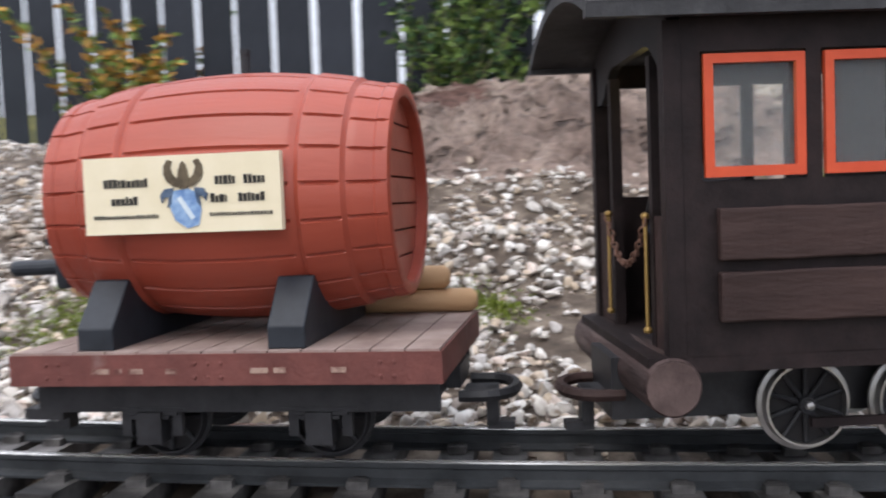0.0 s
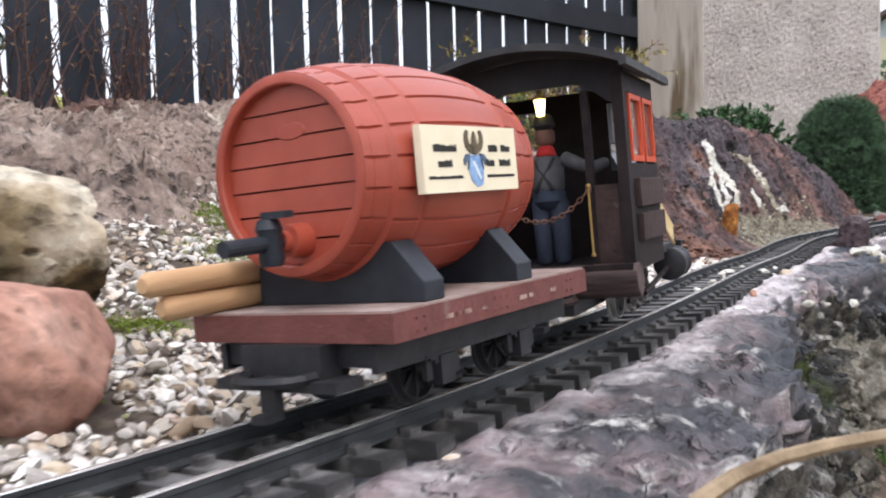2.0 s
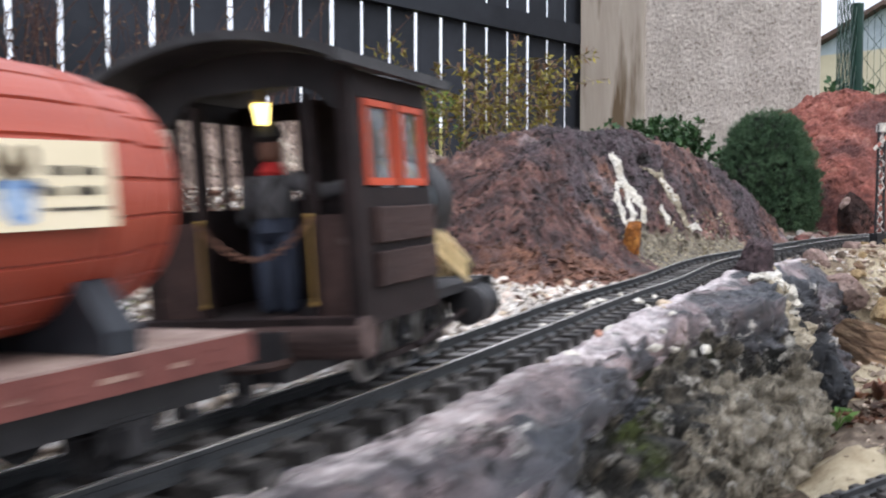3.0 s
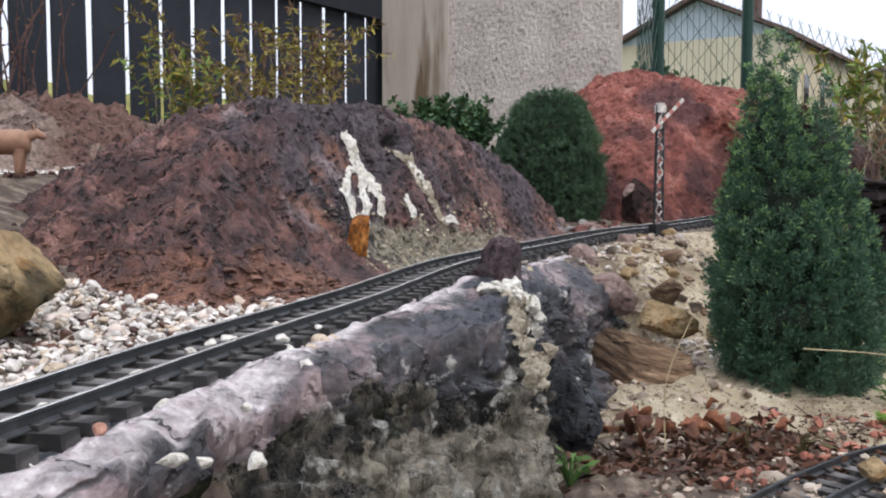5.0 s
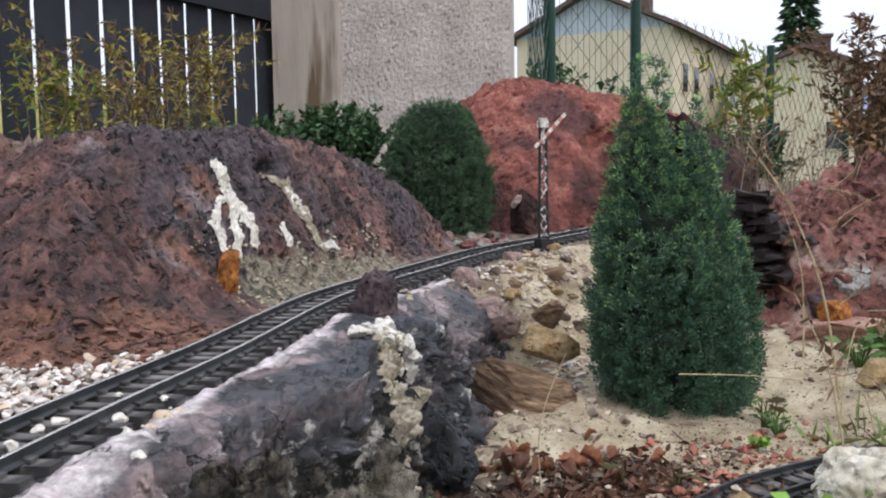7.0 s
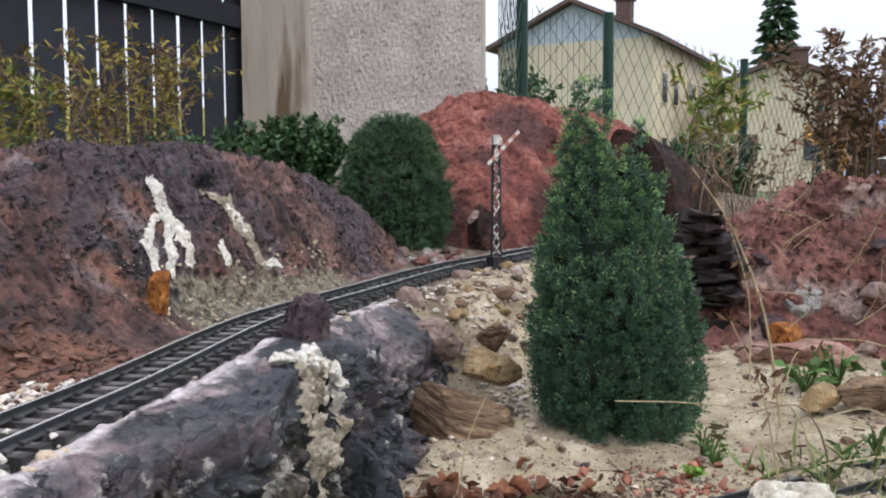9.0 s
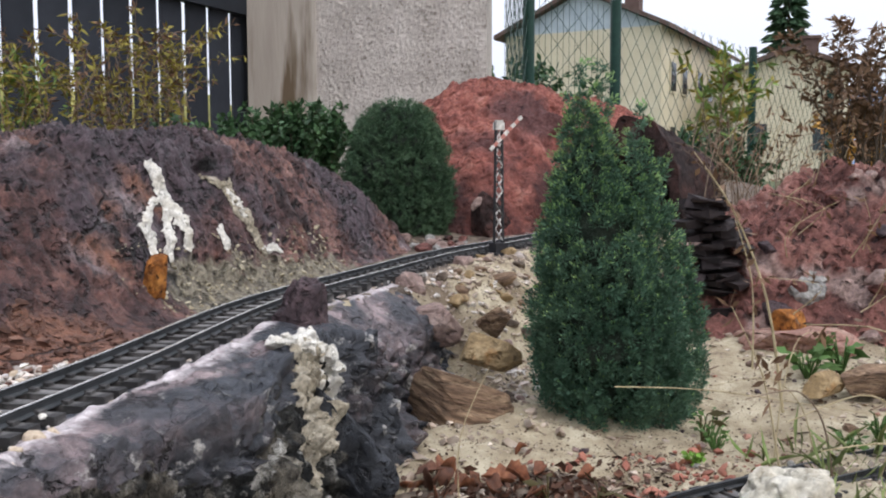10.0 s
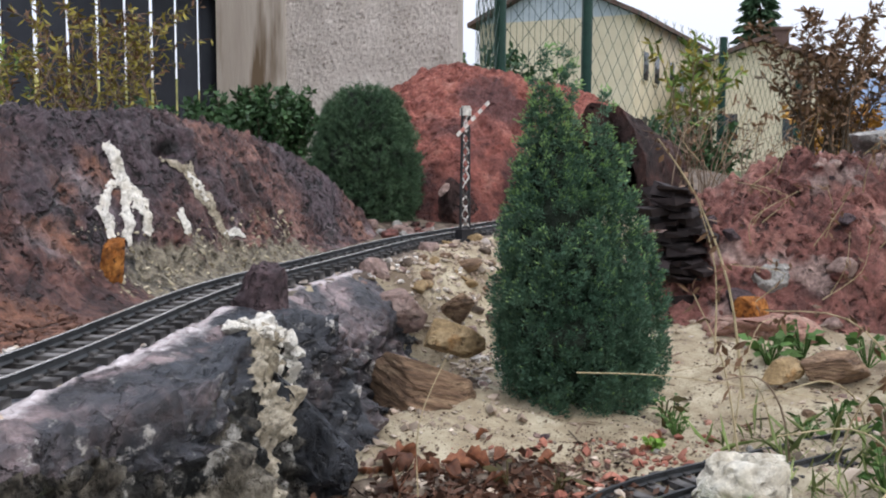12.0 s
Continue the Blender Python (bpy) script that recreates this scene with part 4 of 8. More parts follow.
for y in (0.044, 0.104):
    for sx in (-1, 1):
        wheel(wagon, sx * 0.0235, y, RAILTOP + 0.0135, 0.0135, 8, sx, M_black)
        bm = boxes((sx * 0.0372 - 0.0012, sx * 0.0372 + 0.0012, y - 0.011, y - 0.0075, -0.031, -0.02), (sx * 0.0372 - 0.0012, sx * 0.0372 + 0.0012, y + 0.0075, y + 0.011, -0.031, -0.02), (sx * 0.0372 - 0.0035, sx * 0.0372 + 0.0035, y - 0.0045, y + 0.0045, -0.0335, -0.0225))
        for q in range(3):
            box(bm, sx * 0.0378 - 0.002, sx * 0.0378 + 0.002, y - 0.013 + 0.003 * q, y + 0.013 - 0.003 * q, -0.0222 - 0.0014 * q, -0.021 - 0.0014 * q)
        part("axle_box", bm, M_black, wagon, bevel=0.0005)
    part("axle", rods(((-0.03, y, RAILTOP + 0.0135), (0.03, y, RAILTOP + 0.0135), 0.0017, 8)), M_steel, wagon)


def coupler(parent, y, s, material=None):
    c = empty("coupler")
    c.parent = parent
    part("shank", boxes((-0.012, 0.012, min(y, y - s * 0.012), max(y, y - s * 0.012), -0.0205, -0.0125), (-0.007, 0.007, min(y, y + s * 0.012), max(y, y + s * 0.012), -0.0255, -0.0225)), M_black, c, bevel=0.0008)
    bm = bmesh.new()
    arc = [(0.0165, y, -0.0225)] + [(0.0165 * math.cos(math.pi * k / 12), y + s * 0.015 * math.sin(math.pi * k / 12) ** 0.7 + s * 0.004, -0.0225) for k in range(13)] + [(-0.0165, y, -0.0225)]
    tube(bm, arc, 0.0022, 0.0022)
    part("loop", bm, material or M_black, c)
    part("hook", boxes((-0.0035, 0.0035, min(y + s * 0.008, y + s * 0.0125), max(y + s * 0.008, y + s * 0.0125), -0.036, -0.0225), (-0.0035, 0.0035, min(y + s * 0.008, y + s * 0.018), max(y + s * 0.008, y + s * 0.018), -0.0375, -0.0345)), M_black, c, bevel=0.0008)


part("buffer_plate", boxes((-0.03, 0.03, -0.009, 0.006, -0.0275, -0.0235), (-0.02, 0.02, -0.0045, 0.006, -0.0235, -0.0115)), M_black, wagon, bevel=0.001)
coupler(wagon, 0.0, -1)
coupler(wagon, DL, 1)

# barrel
BY, BLEN, BZ, NST = 0.008, 0.122, 0.0505, 22


def barrel_r(t):
    return 0.0375 + 0.0078 * (1 - (2 * t - 1) ** 2) ** 1.05


cut = (0.0, 0.03, 0.062, 0.26, 0.5, 0.74, 0.938, 0.97)
sub, ny = len(cut), 74
vs, fs = [], []
hoops = [(0.0, 0.035), (0.115, 0.245), (0.755, 0.885), (0.965, 1.0)]
ts = sorted(set([round(i / (ny - 1), 4) for i in range(ny)] + [round(h + e, 4) for hp in hoops for h in hp for e in (-0.004, 0.004) if 0 <= h + e <= 1]))
for t in ts:
    up = 0.0007 if any(a <= t <= b for a, b in hoops) else 0.0
    edge = min((abs(t - h) for hp in hoops[1:3] for h in hp), default=1)
    for k in range(NST * sub):
        dep = {0: 0.0012, 1: 0.001, 7: 0.001}.get(k % sub, 0.0)
        if edge < 0.016:
            dep = 0.0
        r = barrel_r(t) + up - dep - (0.0006 if edge < 0.006 else 0)
        a = 2 * math.pi * (k // sub + cut[k % sub]) / NST + 0.07
        vs.append((r * math.cos(a), BY + BLEN * t, BZ + r * math.sin(a)))
m_ = NST * sub
for i in range(len(ts) - 1):
    for k in range(m_):
        fs.append((i * m_ + k, (i + 1) * m_ + k, (i + 1) * m_ + (k + 1) % m_, i * m_ + (k + 1) % m_))
barrel = raw("barrel", vs, fs, M_barrel, wagon)
barrel.data.set_sharp_from_angle(angle=radians(28))
tagged(barrel, "red-brown wine barrel with moulded staves and hoops")


def head(name, y, s):
    """A barrel head of planks sunk behind a rim; s is the way it faces."""
    hd = empty(name)
    hd.parent = barrel
    r0, r1 = 0.0382, 0.0338
    m = Matrix.Translation((0, y, BZ)) @ Matrix.Rotation(radians(90 if s < 0 else -90), 4, "X")
    part("rim", lathe(bmesh.new(), [(r0 - 0.0004, -0.002), (r0 - 0.0002, 0.0), (r0 - 0.0012, 0.0006), (r1 + 0.0006, 0.0006), (r1, 0.0), (r1, -0.0045)], 66, m), M_barrel, hd, smooth=True)
    zs = np.linspace(-r1, r1, 8)
    for z0, z1 in zip(zs, zs[1:]):
        z0, z1 = z0 + 0.0004, z1 - 0.0004
        prof = []
        for z in np.linspace(z0, z1, 6):
            prof.append((math.sqrt(max(r1**2 - z * z, 1e-9)), z))
        loop = prof + [(-x, z) for x, z in prof[::-1]]
        bm = bmesh.new()
        f = [bm.verts.new((x, y - s * 0.0036, BZ + z)) for x, z in loop]
        b = [bm.verts.new((x, y - s * 0.006, BZ + z)) for x, z in loop]
        bm.faces.new(f), bm.faces.new(b)
        for i in range(len(loop)):
            bm.faces.new((f[i], f[(i + 1) % len(loop)], b[(i + 1) % len(loop)], b[i]))
        part("plank", bm, M_barrel, hd)
    part("backing", lathe(bmesh.new(), [(0, -0.0058), (r1, -0.0058), (r1, -0.0066), (0, -0.0066)], 40, m), M_groove, hd)
    if s < 0:
        part("stamp", lathe(bmesh.new(), [(0.0, 0.0), (0.007, 0.0), (0.0078, -0.0004), (0, -0.0004)], 24, Matrix.Translation((0.001, y + 0.0032, BZ + 0.0165)) @ Matrix.Rotation(radians(90), 4, "X") @ Matrix.Diagonal((1.0, 0.42, 1, 1))), M_barrel, hd)


head("rear_head", BY, -1)
head("front_head", BY + BLEN, 1)
part("bung", lathe(bmesh.new(), [(0.0019, -0.002), (0.0019, 0.0075), (0.0021, 0.0078), (0.0021, 0.0098), (0, 0.0102)], 14, Matrix.Translation((0, 0.0695, BZ + 0.0447))), M_black, barrel)
tap = empty("tap")
tap.parent = barrel
tz = 0.0262
tagged(tap, "black barrel tap with a lever")
part("collar", lathe(bmesh.new(), [(0.0, 0.0), (0.0068, 0.0), (0.0062, 0.009), (0.004, 0.0095), (0.004, 0.013), (0, 0.013)], 18, Matrix.Translation((0.002, BY + 0.004, tz)) @ Matrix.Rotation(radians(90), 4, "X")), M_barrel, tap, smooth=True)
part("body", lathe(bmesh.new(), [(0, -0.0085), (0.004, -0.0085), (0.0048, -0.006), (0.0044, 0.003), (0.0052, 0.005), (0.0038, 0.0085), (0, 0.009)], 16, Matrix.Translation((0.002, BY - 0.0135, tz))), M_saddle, tap, smooth=True)
part("spout", rods(((0.002, BY - 0.006, tz), (0.002, BY - 0.036, tz - 0.0006), 0.0031, 14)), M_saddle, tap)
part("lever", boxes((0.0008, 0.0124, BY - 0.016, BY - 0.011, tz + 0.0086, tz + 0.0112)), M_saddle, tap, bevel=0.0006)

# sign board on the barrel
board = part("sign_board", boxes((0.0445, 0.0478, 0.0293, 0.0972, 0.0388, 0.0642)), M_board, barrel, "cream board with a crest and dark lettering", bevel=0.0003)
X0 = 0.0478


def bar(y0, y1, z0, z1, material, name="lettering"):
    part(name, boxes((X0 - 0.0002, X0 + 0.00025, y0, y1, z0, z1)), material, board)


random.seed(5)
for ya, yb, zc, h in ((0.0365, 0.0525, 0.0555, 0.0026), (0.039, 0.0485, 0.0497, 0.0026), (0.0325, 0.0555, 0.0445, 0.0011), (0.0752, 0.0822, 0.0555, 0.0026), (0.085, 0.092, 0.0555, 0.0026), (0.0735, 0.079, 0.0497, 0.0026), (0.083, 0.092, 0.0497, 0.0026), (0.073, 0.0945, 0.0445, 0.0011)):
    y = ya
    while y < yb - 0.0006:
        w = random.uniform(0.0009, 0.0015) * (1 if h > 0.002 else 0.6)
        bar(y, min(y + w, yb), zc - h / 2, zc + h / 2 * random.uniform(0.6, 1.25), M_ink)
        y += w + 0.00035


def flat(name, pts, material, lift=0.0003):
    bm = bmesh.new()
    f = [bm.verts.new((X0 + lift, y, z)) for y, z in pts]
    b = [bm.verts.new((X0 - 0.0002, y, z)) for y, z in pts]
    n = len(pts)
    for i in range(n):
        bm.faces.new((f[i], f[(i + 1) % n], b[(i + 1) % n], b[i]))
    bmesh.ops.triangle_fill(bm, edges=[bm.edges.get((f[i], f[(i + 1) % n])) for i in range(n)], use_beauty=True)
    part(name, bm, material, board)


M_crest = mat("dark brown crest print", [(0.3, (0.05, 0.038, 0.025)), (0.7, (0.16, 0.125, 0.08))], 300, bump=0)
M_mantle = mat("dark blue mantling print", [(0.3, (0.03, 0.05, 0.09)), (0.7, (0.12, 0.17, 0.25))], 300, bump=0)
flat("shield", [(0.0602, 0.0525), (0.0592, 0.0478), (0.0612, 0.0428), (0.0652, 0.0402), (0.0692, 0.0412), (0.0702, 0.0462), (0.0692, 0.0516), (0.066, 0.0532)], M_blue)
for side in (-1, 1):
    # a wing curling upward and a mantling scroll on each side of the shield
    flat("wing", [(0.0645 + side * x, z) for x, z in ((0.0, 0.0552), (0.002, 0.0562), (0.0036, 0.0578), (0.0044, 0.0602), (0.0036, 0.0622), (0.0052, 0.0628), (0.0066, 0.0608), (0.0068, 0.058), (0.0056, 0.0556), (0.0034, 0.054), (0.0, 0.0534))][::side], M_crest, 0.0005)
    flat("mantling", [(0.0645 + side * x, z) for x, z in ((0.0036, 0.0535), (0.0066, 0.0532), (0.0082, 0.0512), (0.0076, 0.0488), (0.0066, 0.0505), (0.0052, 0.0506), (0.0058, 0.0472), (0.0046, 0.0484))][::side], M_mantle, 0.0006)
flat("crest", [(0.0632, 0.0532), (0.0625, 0.0565), (0.063, 0.0592), (0.0638, 0.0612), (0.0645, 0.0622), (0.0654, 0.061), (0.066, 0.0588), (0.0664, 0.0562), (0.0658, 0.0532)], M_crest, 0.0007)
flat("charge", [(0.0622, 0.05), (0.0635, 0.0508), (0.068, 0.0438), (0.0668, 0.0428)], mat("pale blue print", [(0.3, (0.5, 0.6, 0.68)), (0.7, (0.68, 0.74, 0.76))], 300, bump=0), 0.0006)

# two round wooden poles lie beside the barrel
for x, z, y0, y1 in ((-0.0425, 0.0049, -0.022, 0.149), (-0.0415, 0.0146, -0.03, 0.138)):
    bm = bmesh.new()
    rr = 0.0049
    lathe(bm, [(0, 0), (rr * 0.6, 0.0004), (rr, 0.003), (rr, y1 - y0 - 0.003), (rr * 0.6, y1 - y0 - 0.0004), (0, y1 - y0)], 14, Matrix.Rotation(radians(-90), 4, "X"))
    ob = part("wooden_pole", bm, M_wood, None, smooth=True)
    ob.matrix_basis = S_W @ Matrix.Translation((x, y0, z))
    tagged(ob, "bare round wooden pole lying beside the barrel", "pole", "poles on the wagon")

# ---- locomotive ----
def panel(lo, hi, us, vs_, holes, flip=False):
    """One upright plate between lo and hi with rectangular holes (u0, u1, v0, v1); it stands across x, or across y if flipped."""
    us = sorted(set(us) | {q for h in holes for q in h[:2]})
    vs_ = sorted(set(vs_) | {q for h in holes for q in h[2:]})
    bm, pts = bmesh.new(), {}

    def pt(k, i, j):
        if (k, i, j) not in pts:
            w = (lo, hi)[k]
            pts[k, i, j] = bm.verts.new((us[i], w, vs_[j]) if flip else (w, us[i], vs_[j]))
        return pts[k, i, j]

    def full(i, j):
        if not (0 <= i < len(us) - 1 and 0 <= j < len(vs_) - 1):
            return False
        u, v = (us[i] + us[i + 1]) / 2, (vs_[j] + vs_[j + 1]) / 2
        return not any(a < u < b and c < v < d for a, b, c, d in holes)

    for i in range(len(us) - 1):
        for j in range(len(vs_) - 1):
            if full(i, j):
                for k in (0, 1):
                    bm.faces.new((pt(k, i, j), pt(k, i + 1, j), pt(k, i + 1, j + 1), pt(k, i, j + 1)))
                for di, dj, a, b in ((-1, 0, (i, j), (i, j + 1)), (1, 0, (i + 1, j), (i + 1, j + 1)), (0, -1, (i, j), (i + 1, j)), (0, 1, (i, j + 1), (i + 1, j + 1))):
                    if not full(i + di, j + dj):
                        bm.faces.new((pt(0, *a), pt(0, *b), pt(1, *b), pt(1, *a)))
    return bm


S_L = S_W @ Matrix.Translation((0.0253, 0.2217, 0)) @ Matrix.Rotation(radians(11.0), 4, "Z") @ Matrix.Translation((-0.0297, -0.2190, 0))
loco = empty("steam_locomotive", S_L)
tagged(loco, "small dark brown steam locomotive with an open wooden cab", "locomotive")
CY0, CY1, CX, CW = 0.2165, 0.2965, 0.0495, 0.009
part("floor", boxes((-CX - CW, CX, CY0 - 0.012, CY1, -0.0095, -0.0045)), M_cab, loco, bevel=0.0006)
for s in (-1, 1):
    xa, xb = (CX - 0.0035, CX) if s > 0 else (-CX - CW, -CX - CW + 0.0035)
    if s < 0:
        side = part("side_wall", panel(xa, xb, (CY0, CY1), (-0.0048, 0.0985), [(q + 0.0042, e, 0.0445, 0.0895) for q, e in ((0.2165, 0.2355), (0.2355, 0.2555), (0.2555, 0.274), (0.274, 0.2922))]), M_cab, loco, "dark brown cab side with open windows")
        continue
    side = part("side_wall", panel(xa, xb, (CY0, CY1), (-0.0048, 0.0985), [(0.2225, 0.2548, 0.049, 0.088), (0.2595, 0.289, 0.049, 0.088)]), M_cab, loco, "dark brown wooden cab side")
    for y0, y1 in ((0.2232, 0.2541), (0.2602, 0.2883)):
        x0, x1 = (CX - 0.0008, CX + 0.0012) if s > 0 else (-CX - 0.0012, -CX + 0.0008)
        part("window_frame", boxes((x0, x1, y0, y1, 0.05, 0.0532), (x0, x1, y0, y1, 0.0842, 0.087), (x0, x1, y0, y0 + 0.0028, 0.0532, 0.0842), (x0, x1, y1 - 0.0028, y1, 0.0532, 0.0842)), M_redframe, side, "orange-red window frame", bevel=0.0004)
        pane = part("pane", boxes((s * (CX - 0.0014), s * (CX - 0.0008), y0 + 0.002, y1 - 0.002, 0.0525, 0.0847)) if s > 0 else boxes((-(CX - 0.0008), -(CX - 0.0014), y0 + 0.002, y1 - 0.002, 0.0525, 0.0847)), M_glass, side)
        pane.visible_shadow = False
    for z0, z1 in ((0.0248, 0.0405), (0.006, 0.0212)):
        x0, x1 = (CX - 0.0003, CX + 0.0034) if s > 0 else (-CX - 0.0034, -CX + 0.0003)
        bm = bmesh.new()
        box(bm, x0, x1, 0.2265, 0.2915, z0, z1)
        bmesh.ops.subdivide_edges(bm, edges=[e for e in bm.edges if abs(e.verts[0].co.y - e.verts[1].co.y) > 0.01], cuts=14)
        for v in bm.verts:
            v.co.z += 0.0005 * noise.noise(v.co * 160)
            v.co.x += 0.0003 * noise.noise(v.co * 200)
        part("plank", bm, M_plank, side, "rough dark brown plank", bevel=0.0006)
part("front_wall", panel(CY1 - 0.0035, CY1 - 0.0002, (-CX - CW + 0.0035, CX - 0.0035), (-0.0048, 0.0985), [(-0.0435, -0.022, 0.0475, 0.0895), (0.022, 0.0435, 0.0475, 0.0895)], True), M_cab, loco)
for s in (-1, 1):
    part("corner_post", boxes((s * 0.047 - 0.003 - (s < 0) * CW, s * 0.047 + 0.003 - (s < 0) * CW, CY0 - 0.0055, CY0 - 0.0002, -0.0045, 0.0975)), M_cab, loco, bevel=0.0005)
    part("door_post", boxes((s * 0.0285 - 0.002, s * 0.0285 + 0.002, CY0 - 0.0045, CY0 - 0.0005, -0.0045, 0.09)), M_cab, loco, bevel=0.0004)
    xs = sorted((s * 0.0305, s * 0.044 - (s < 0) * CW))
    gate = part("gate", boxes((xs[0], xs[1], CY0 - 0.004, CY0 - 0.001, -0.0042, 0.0385)), M_plank, loco, "dark brown half-height gate", bevel=0.0005)
    part("rod", rods(((s * 0.0275, CY0 - 0.0062, 0.0), (s * 0.0275, CY0 - 0.0062, 0.0385), 0.0007, 8)), M_brass, gate, "brass gate rod")
    for z in (0.001, 0.0385):
        part("finial", lathe(bmesh.new(), [(0, -0.0014), (0.0013, -0.0008), (0.0015, 0), (0.0013, 0.0008), (0, 0.0014)], 10, Matrix.Translation((s * 0.0275, CY0 - 0.0062, z))), M_brass, gate)
# arched board under the roof at the open end
bm = bmesh.new()
top, bot = [], []
for k in range(25):
    x = -0.0575 + 0.1075 * k / 24
    zt = 0.0985 + 0.0125 * (1 - ((x + 0.0035) / 0.0595) ** 2) - 0.0005
    ax = abs(x)
    zb = 0.094 if ax < 0.022 else (0.094 - 0.012 * (1 - math.cos(min(1, (ax - 0.022) / 0.02) * math.pi / 2)))
    top.append((x, zt)), bot.append((x, zb))
vf = [[bm.verts.new((x, y, z)) for x, z in top] + [bm.verts.new((x, y, z)) for x, z in bot] for y in (CY0 - 0.004, CY0 - 0.0005)]
n = 25
for k in range(n - 1):
    for q in vf:
        bm.faces.new((q[k], q[k + 1], q[n + k + 1], q[n + k]))
    bm.faces.new((vf[0][n + k], vf[0][n + k + 1], vf[1][n + k + 1], vf[1][n + k]))
part("arch_board", bm, M_under, loco)
# roof
bm = bmesh.new()
prof = []
for k in range(25):
    x = -0.0615 + 0.123 * k / 24
    prof.append((x, 0.0985 + 0.0135 * (1 - (x / 0.0615) ** 2)))
lo = [(x, z) for x, z in prof]
hi = [(x * 1.012, z + 0.0038) for x, z in prof][::-1]
loop = lo + hi
a = [bm.verts.new((x - 0.0045, 0.187, z)) for x, z in loop]
b = [bm.verts.new((x - 0.0045, 0.3095, z)) for x, z in loop]
for i in range(len(loop)):
    bm.faces.new((a[i], a[(i + 1) % len(loop)], b[(i + 1) % len(loop)], b[i]))
for q in (a, b):
    for k in range(24):
        bm.faces.new((q[k], q[k + 1], q[48 - k], q[49 - k]))
part("roof", bm, M_roof, loco, "grey-black arched roof", smooth=True)
for x in (0.0545, -0.0672):
    part("roof_edge", boxes((x, x + 0.0037, 0.1865, 0.31, 0.0975, 0.1015)), M_roof, loco, bevel=0.001)
# chain across the opening
bm = bmesh.new()
for k in range(22):
    t = k / 21
    x = -0.0275 + 0.055 * t
    z = 0.0365 - 0.0155 * (1 - (2 * t - 1) ** 2)
    sl = math.atan2(0.0155 * 4 * (2 * t - 1), 0.055)
    m = Matrix.Translation((x, CY0 - 0.0065, z)) @ Matrix.Rotation(-sl, 4, "Y") @ Matrix.Rotation(radians(90 * (k % 2)), 4, "X")
    ring = [m @ Vector((0.0019 * math.cos(a), 0.0012 * math.sin(a), 0)) for a in np.linspace(0, 2 * math.pi, 9)]
    for p, q in zip(ring, ring[1:]):
        rod(bm, p, q, 0.00042, 5)
part("chain", bm, M_chain, loco, "rusty copper chain")
# buffer log
bm = lathe(bmesh.new(), [(0, 0), (0.0086, 0.0), (0.0092, 0.0008), (0.0093, 0.03), (0.0091, 0.055), (0.0094, 0.08), (0.0092, 0.1162), (0.0086, 0.117), (0, 0.117)], 22, Matrix.Translation((-0.0655, 0.2115, -0.0137)) @ Matrix.Rotation(radians(90), 4, "Y"))
for v in bm.verts:
    v.co += Vector((0, 1, 1)) * 0.0004 * noise.noise(v.co * 90)
log = part("buffer_log", bm, M_log, loco, "dark round timber buffer beam", smooth=True)
part("cut_end", rods(((0.0513, 0.2115, -0.0137), (0.0519, 0.2115, -0.0137), 0.0083, 20)), mat("worn end grain", [(0.3, (0.055, 0.036, 0.033)), (0.7, (0.12, 0.082, 0.075))], 90, bump=0.4), log)
# running gear
part("frame", boxes((-0.017, 0.017, 0.2, 0.395, -0.031, -0.0096), (-0.04, 0.04, CY1, 0.4, -0.0095, -0.0045), (-0.044, 0.044, 0.396, 0.402, -0.02, -0.004)), M_black, loco, "black locomotive frame", bevel=0.0008)
for y in (0.2635, 0.302, 0.3395):
    for s in (-1, 1):
        wheel(loco, s * 0.0245, y, RAILTOP + 0.0145, 0.0145, 10, s)
for s in (-1, 1):
    part("coupling_rod", boxes((s * 0.0325 - 0.0011, s * 0.0325 + 0.0011, 0.262, 0.341, -0.0325, -0.0295)), M_cab, loco, bevel=0.0004)
    part("connecting_rod", rods(((s * 0.0345, 0.302, -0.031), (s * 0.0395, 0.372, -0.019), 0.0017, 8)), M_cab, loco)
    m = Matrix.Translation((s * 0.0405, 0.362, -0.0185)) @ Matrix.Rotation(radians(-90), 4, "X")
    part("cylinder", lathe(bmesh.new(), [(0, 0), (0.0098, 0), (0.0112, 0.001), (0.0112, 0.004), (0.0104, 0.005), (0.0104, 0.024), (0.0112, 0.025), (0.0112, 0.028), (0.0098, 0.029), (0, 0.029)], 24, m), M_black, loco, smooth=True)
coupler(loco, 0.2045, -1, M_plank)
part("boiler", rods(((0, CY1 - 0.001, 0.0432), (0, 0.362, 0.0432), 0.0262, 44)), M_boiler, loco, "glossy blue-grey boiler", smooth=True)
part("smokebox", lathe(bmesh.new(), [(0.0, 0), (0.0272, 0), (0.0276, 0.001), (0.0276, 0.026), (0.026, 0.029), (0.018, 0.031), (0, 0.032)], 40, Matrix.Translation((0, 0.361, 0.0432)) @ Matrix.Rotation(radians(-90), 4, "X")), M_black, loco, smooth=True)
for y in (0.312, 0.338):
    part("boiler_band", lathe(bmesh.new(), [(0.0263, 0), (0.0267, 0), (0.0267, 0.0022), (0.0263, 0.0022)], 44, Matrix.Translation((0, y, 0.0432)) @ Matrix.Rotation(radians(-90), 4, "X")), M_brass, loco)
part("dome", lathe(bmesh.new(), [(0.0115, 0), (0.0095, 0.004), (0.009, 0.014), (0.0065, 0.0195), (0, 0.021)], 24, Matrix.Translation((0, 0.326, 0.0675))), M_black, loco, smooth=True)
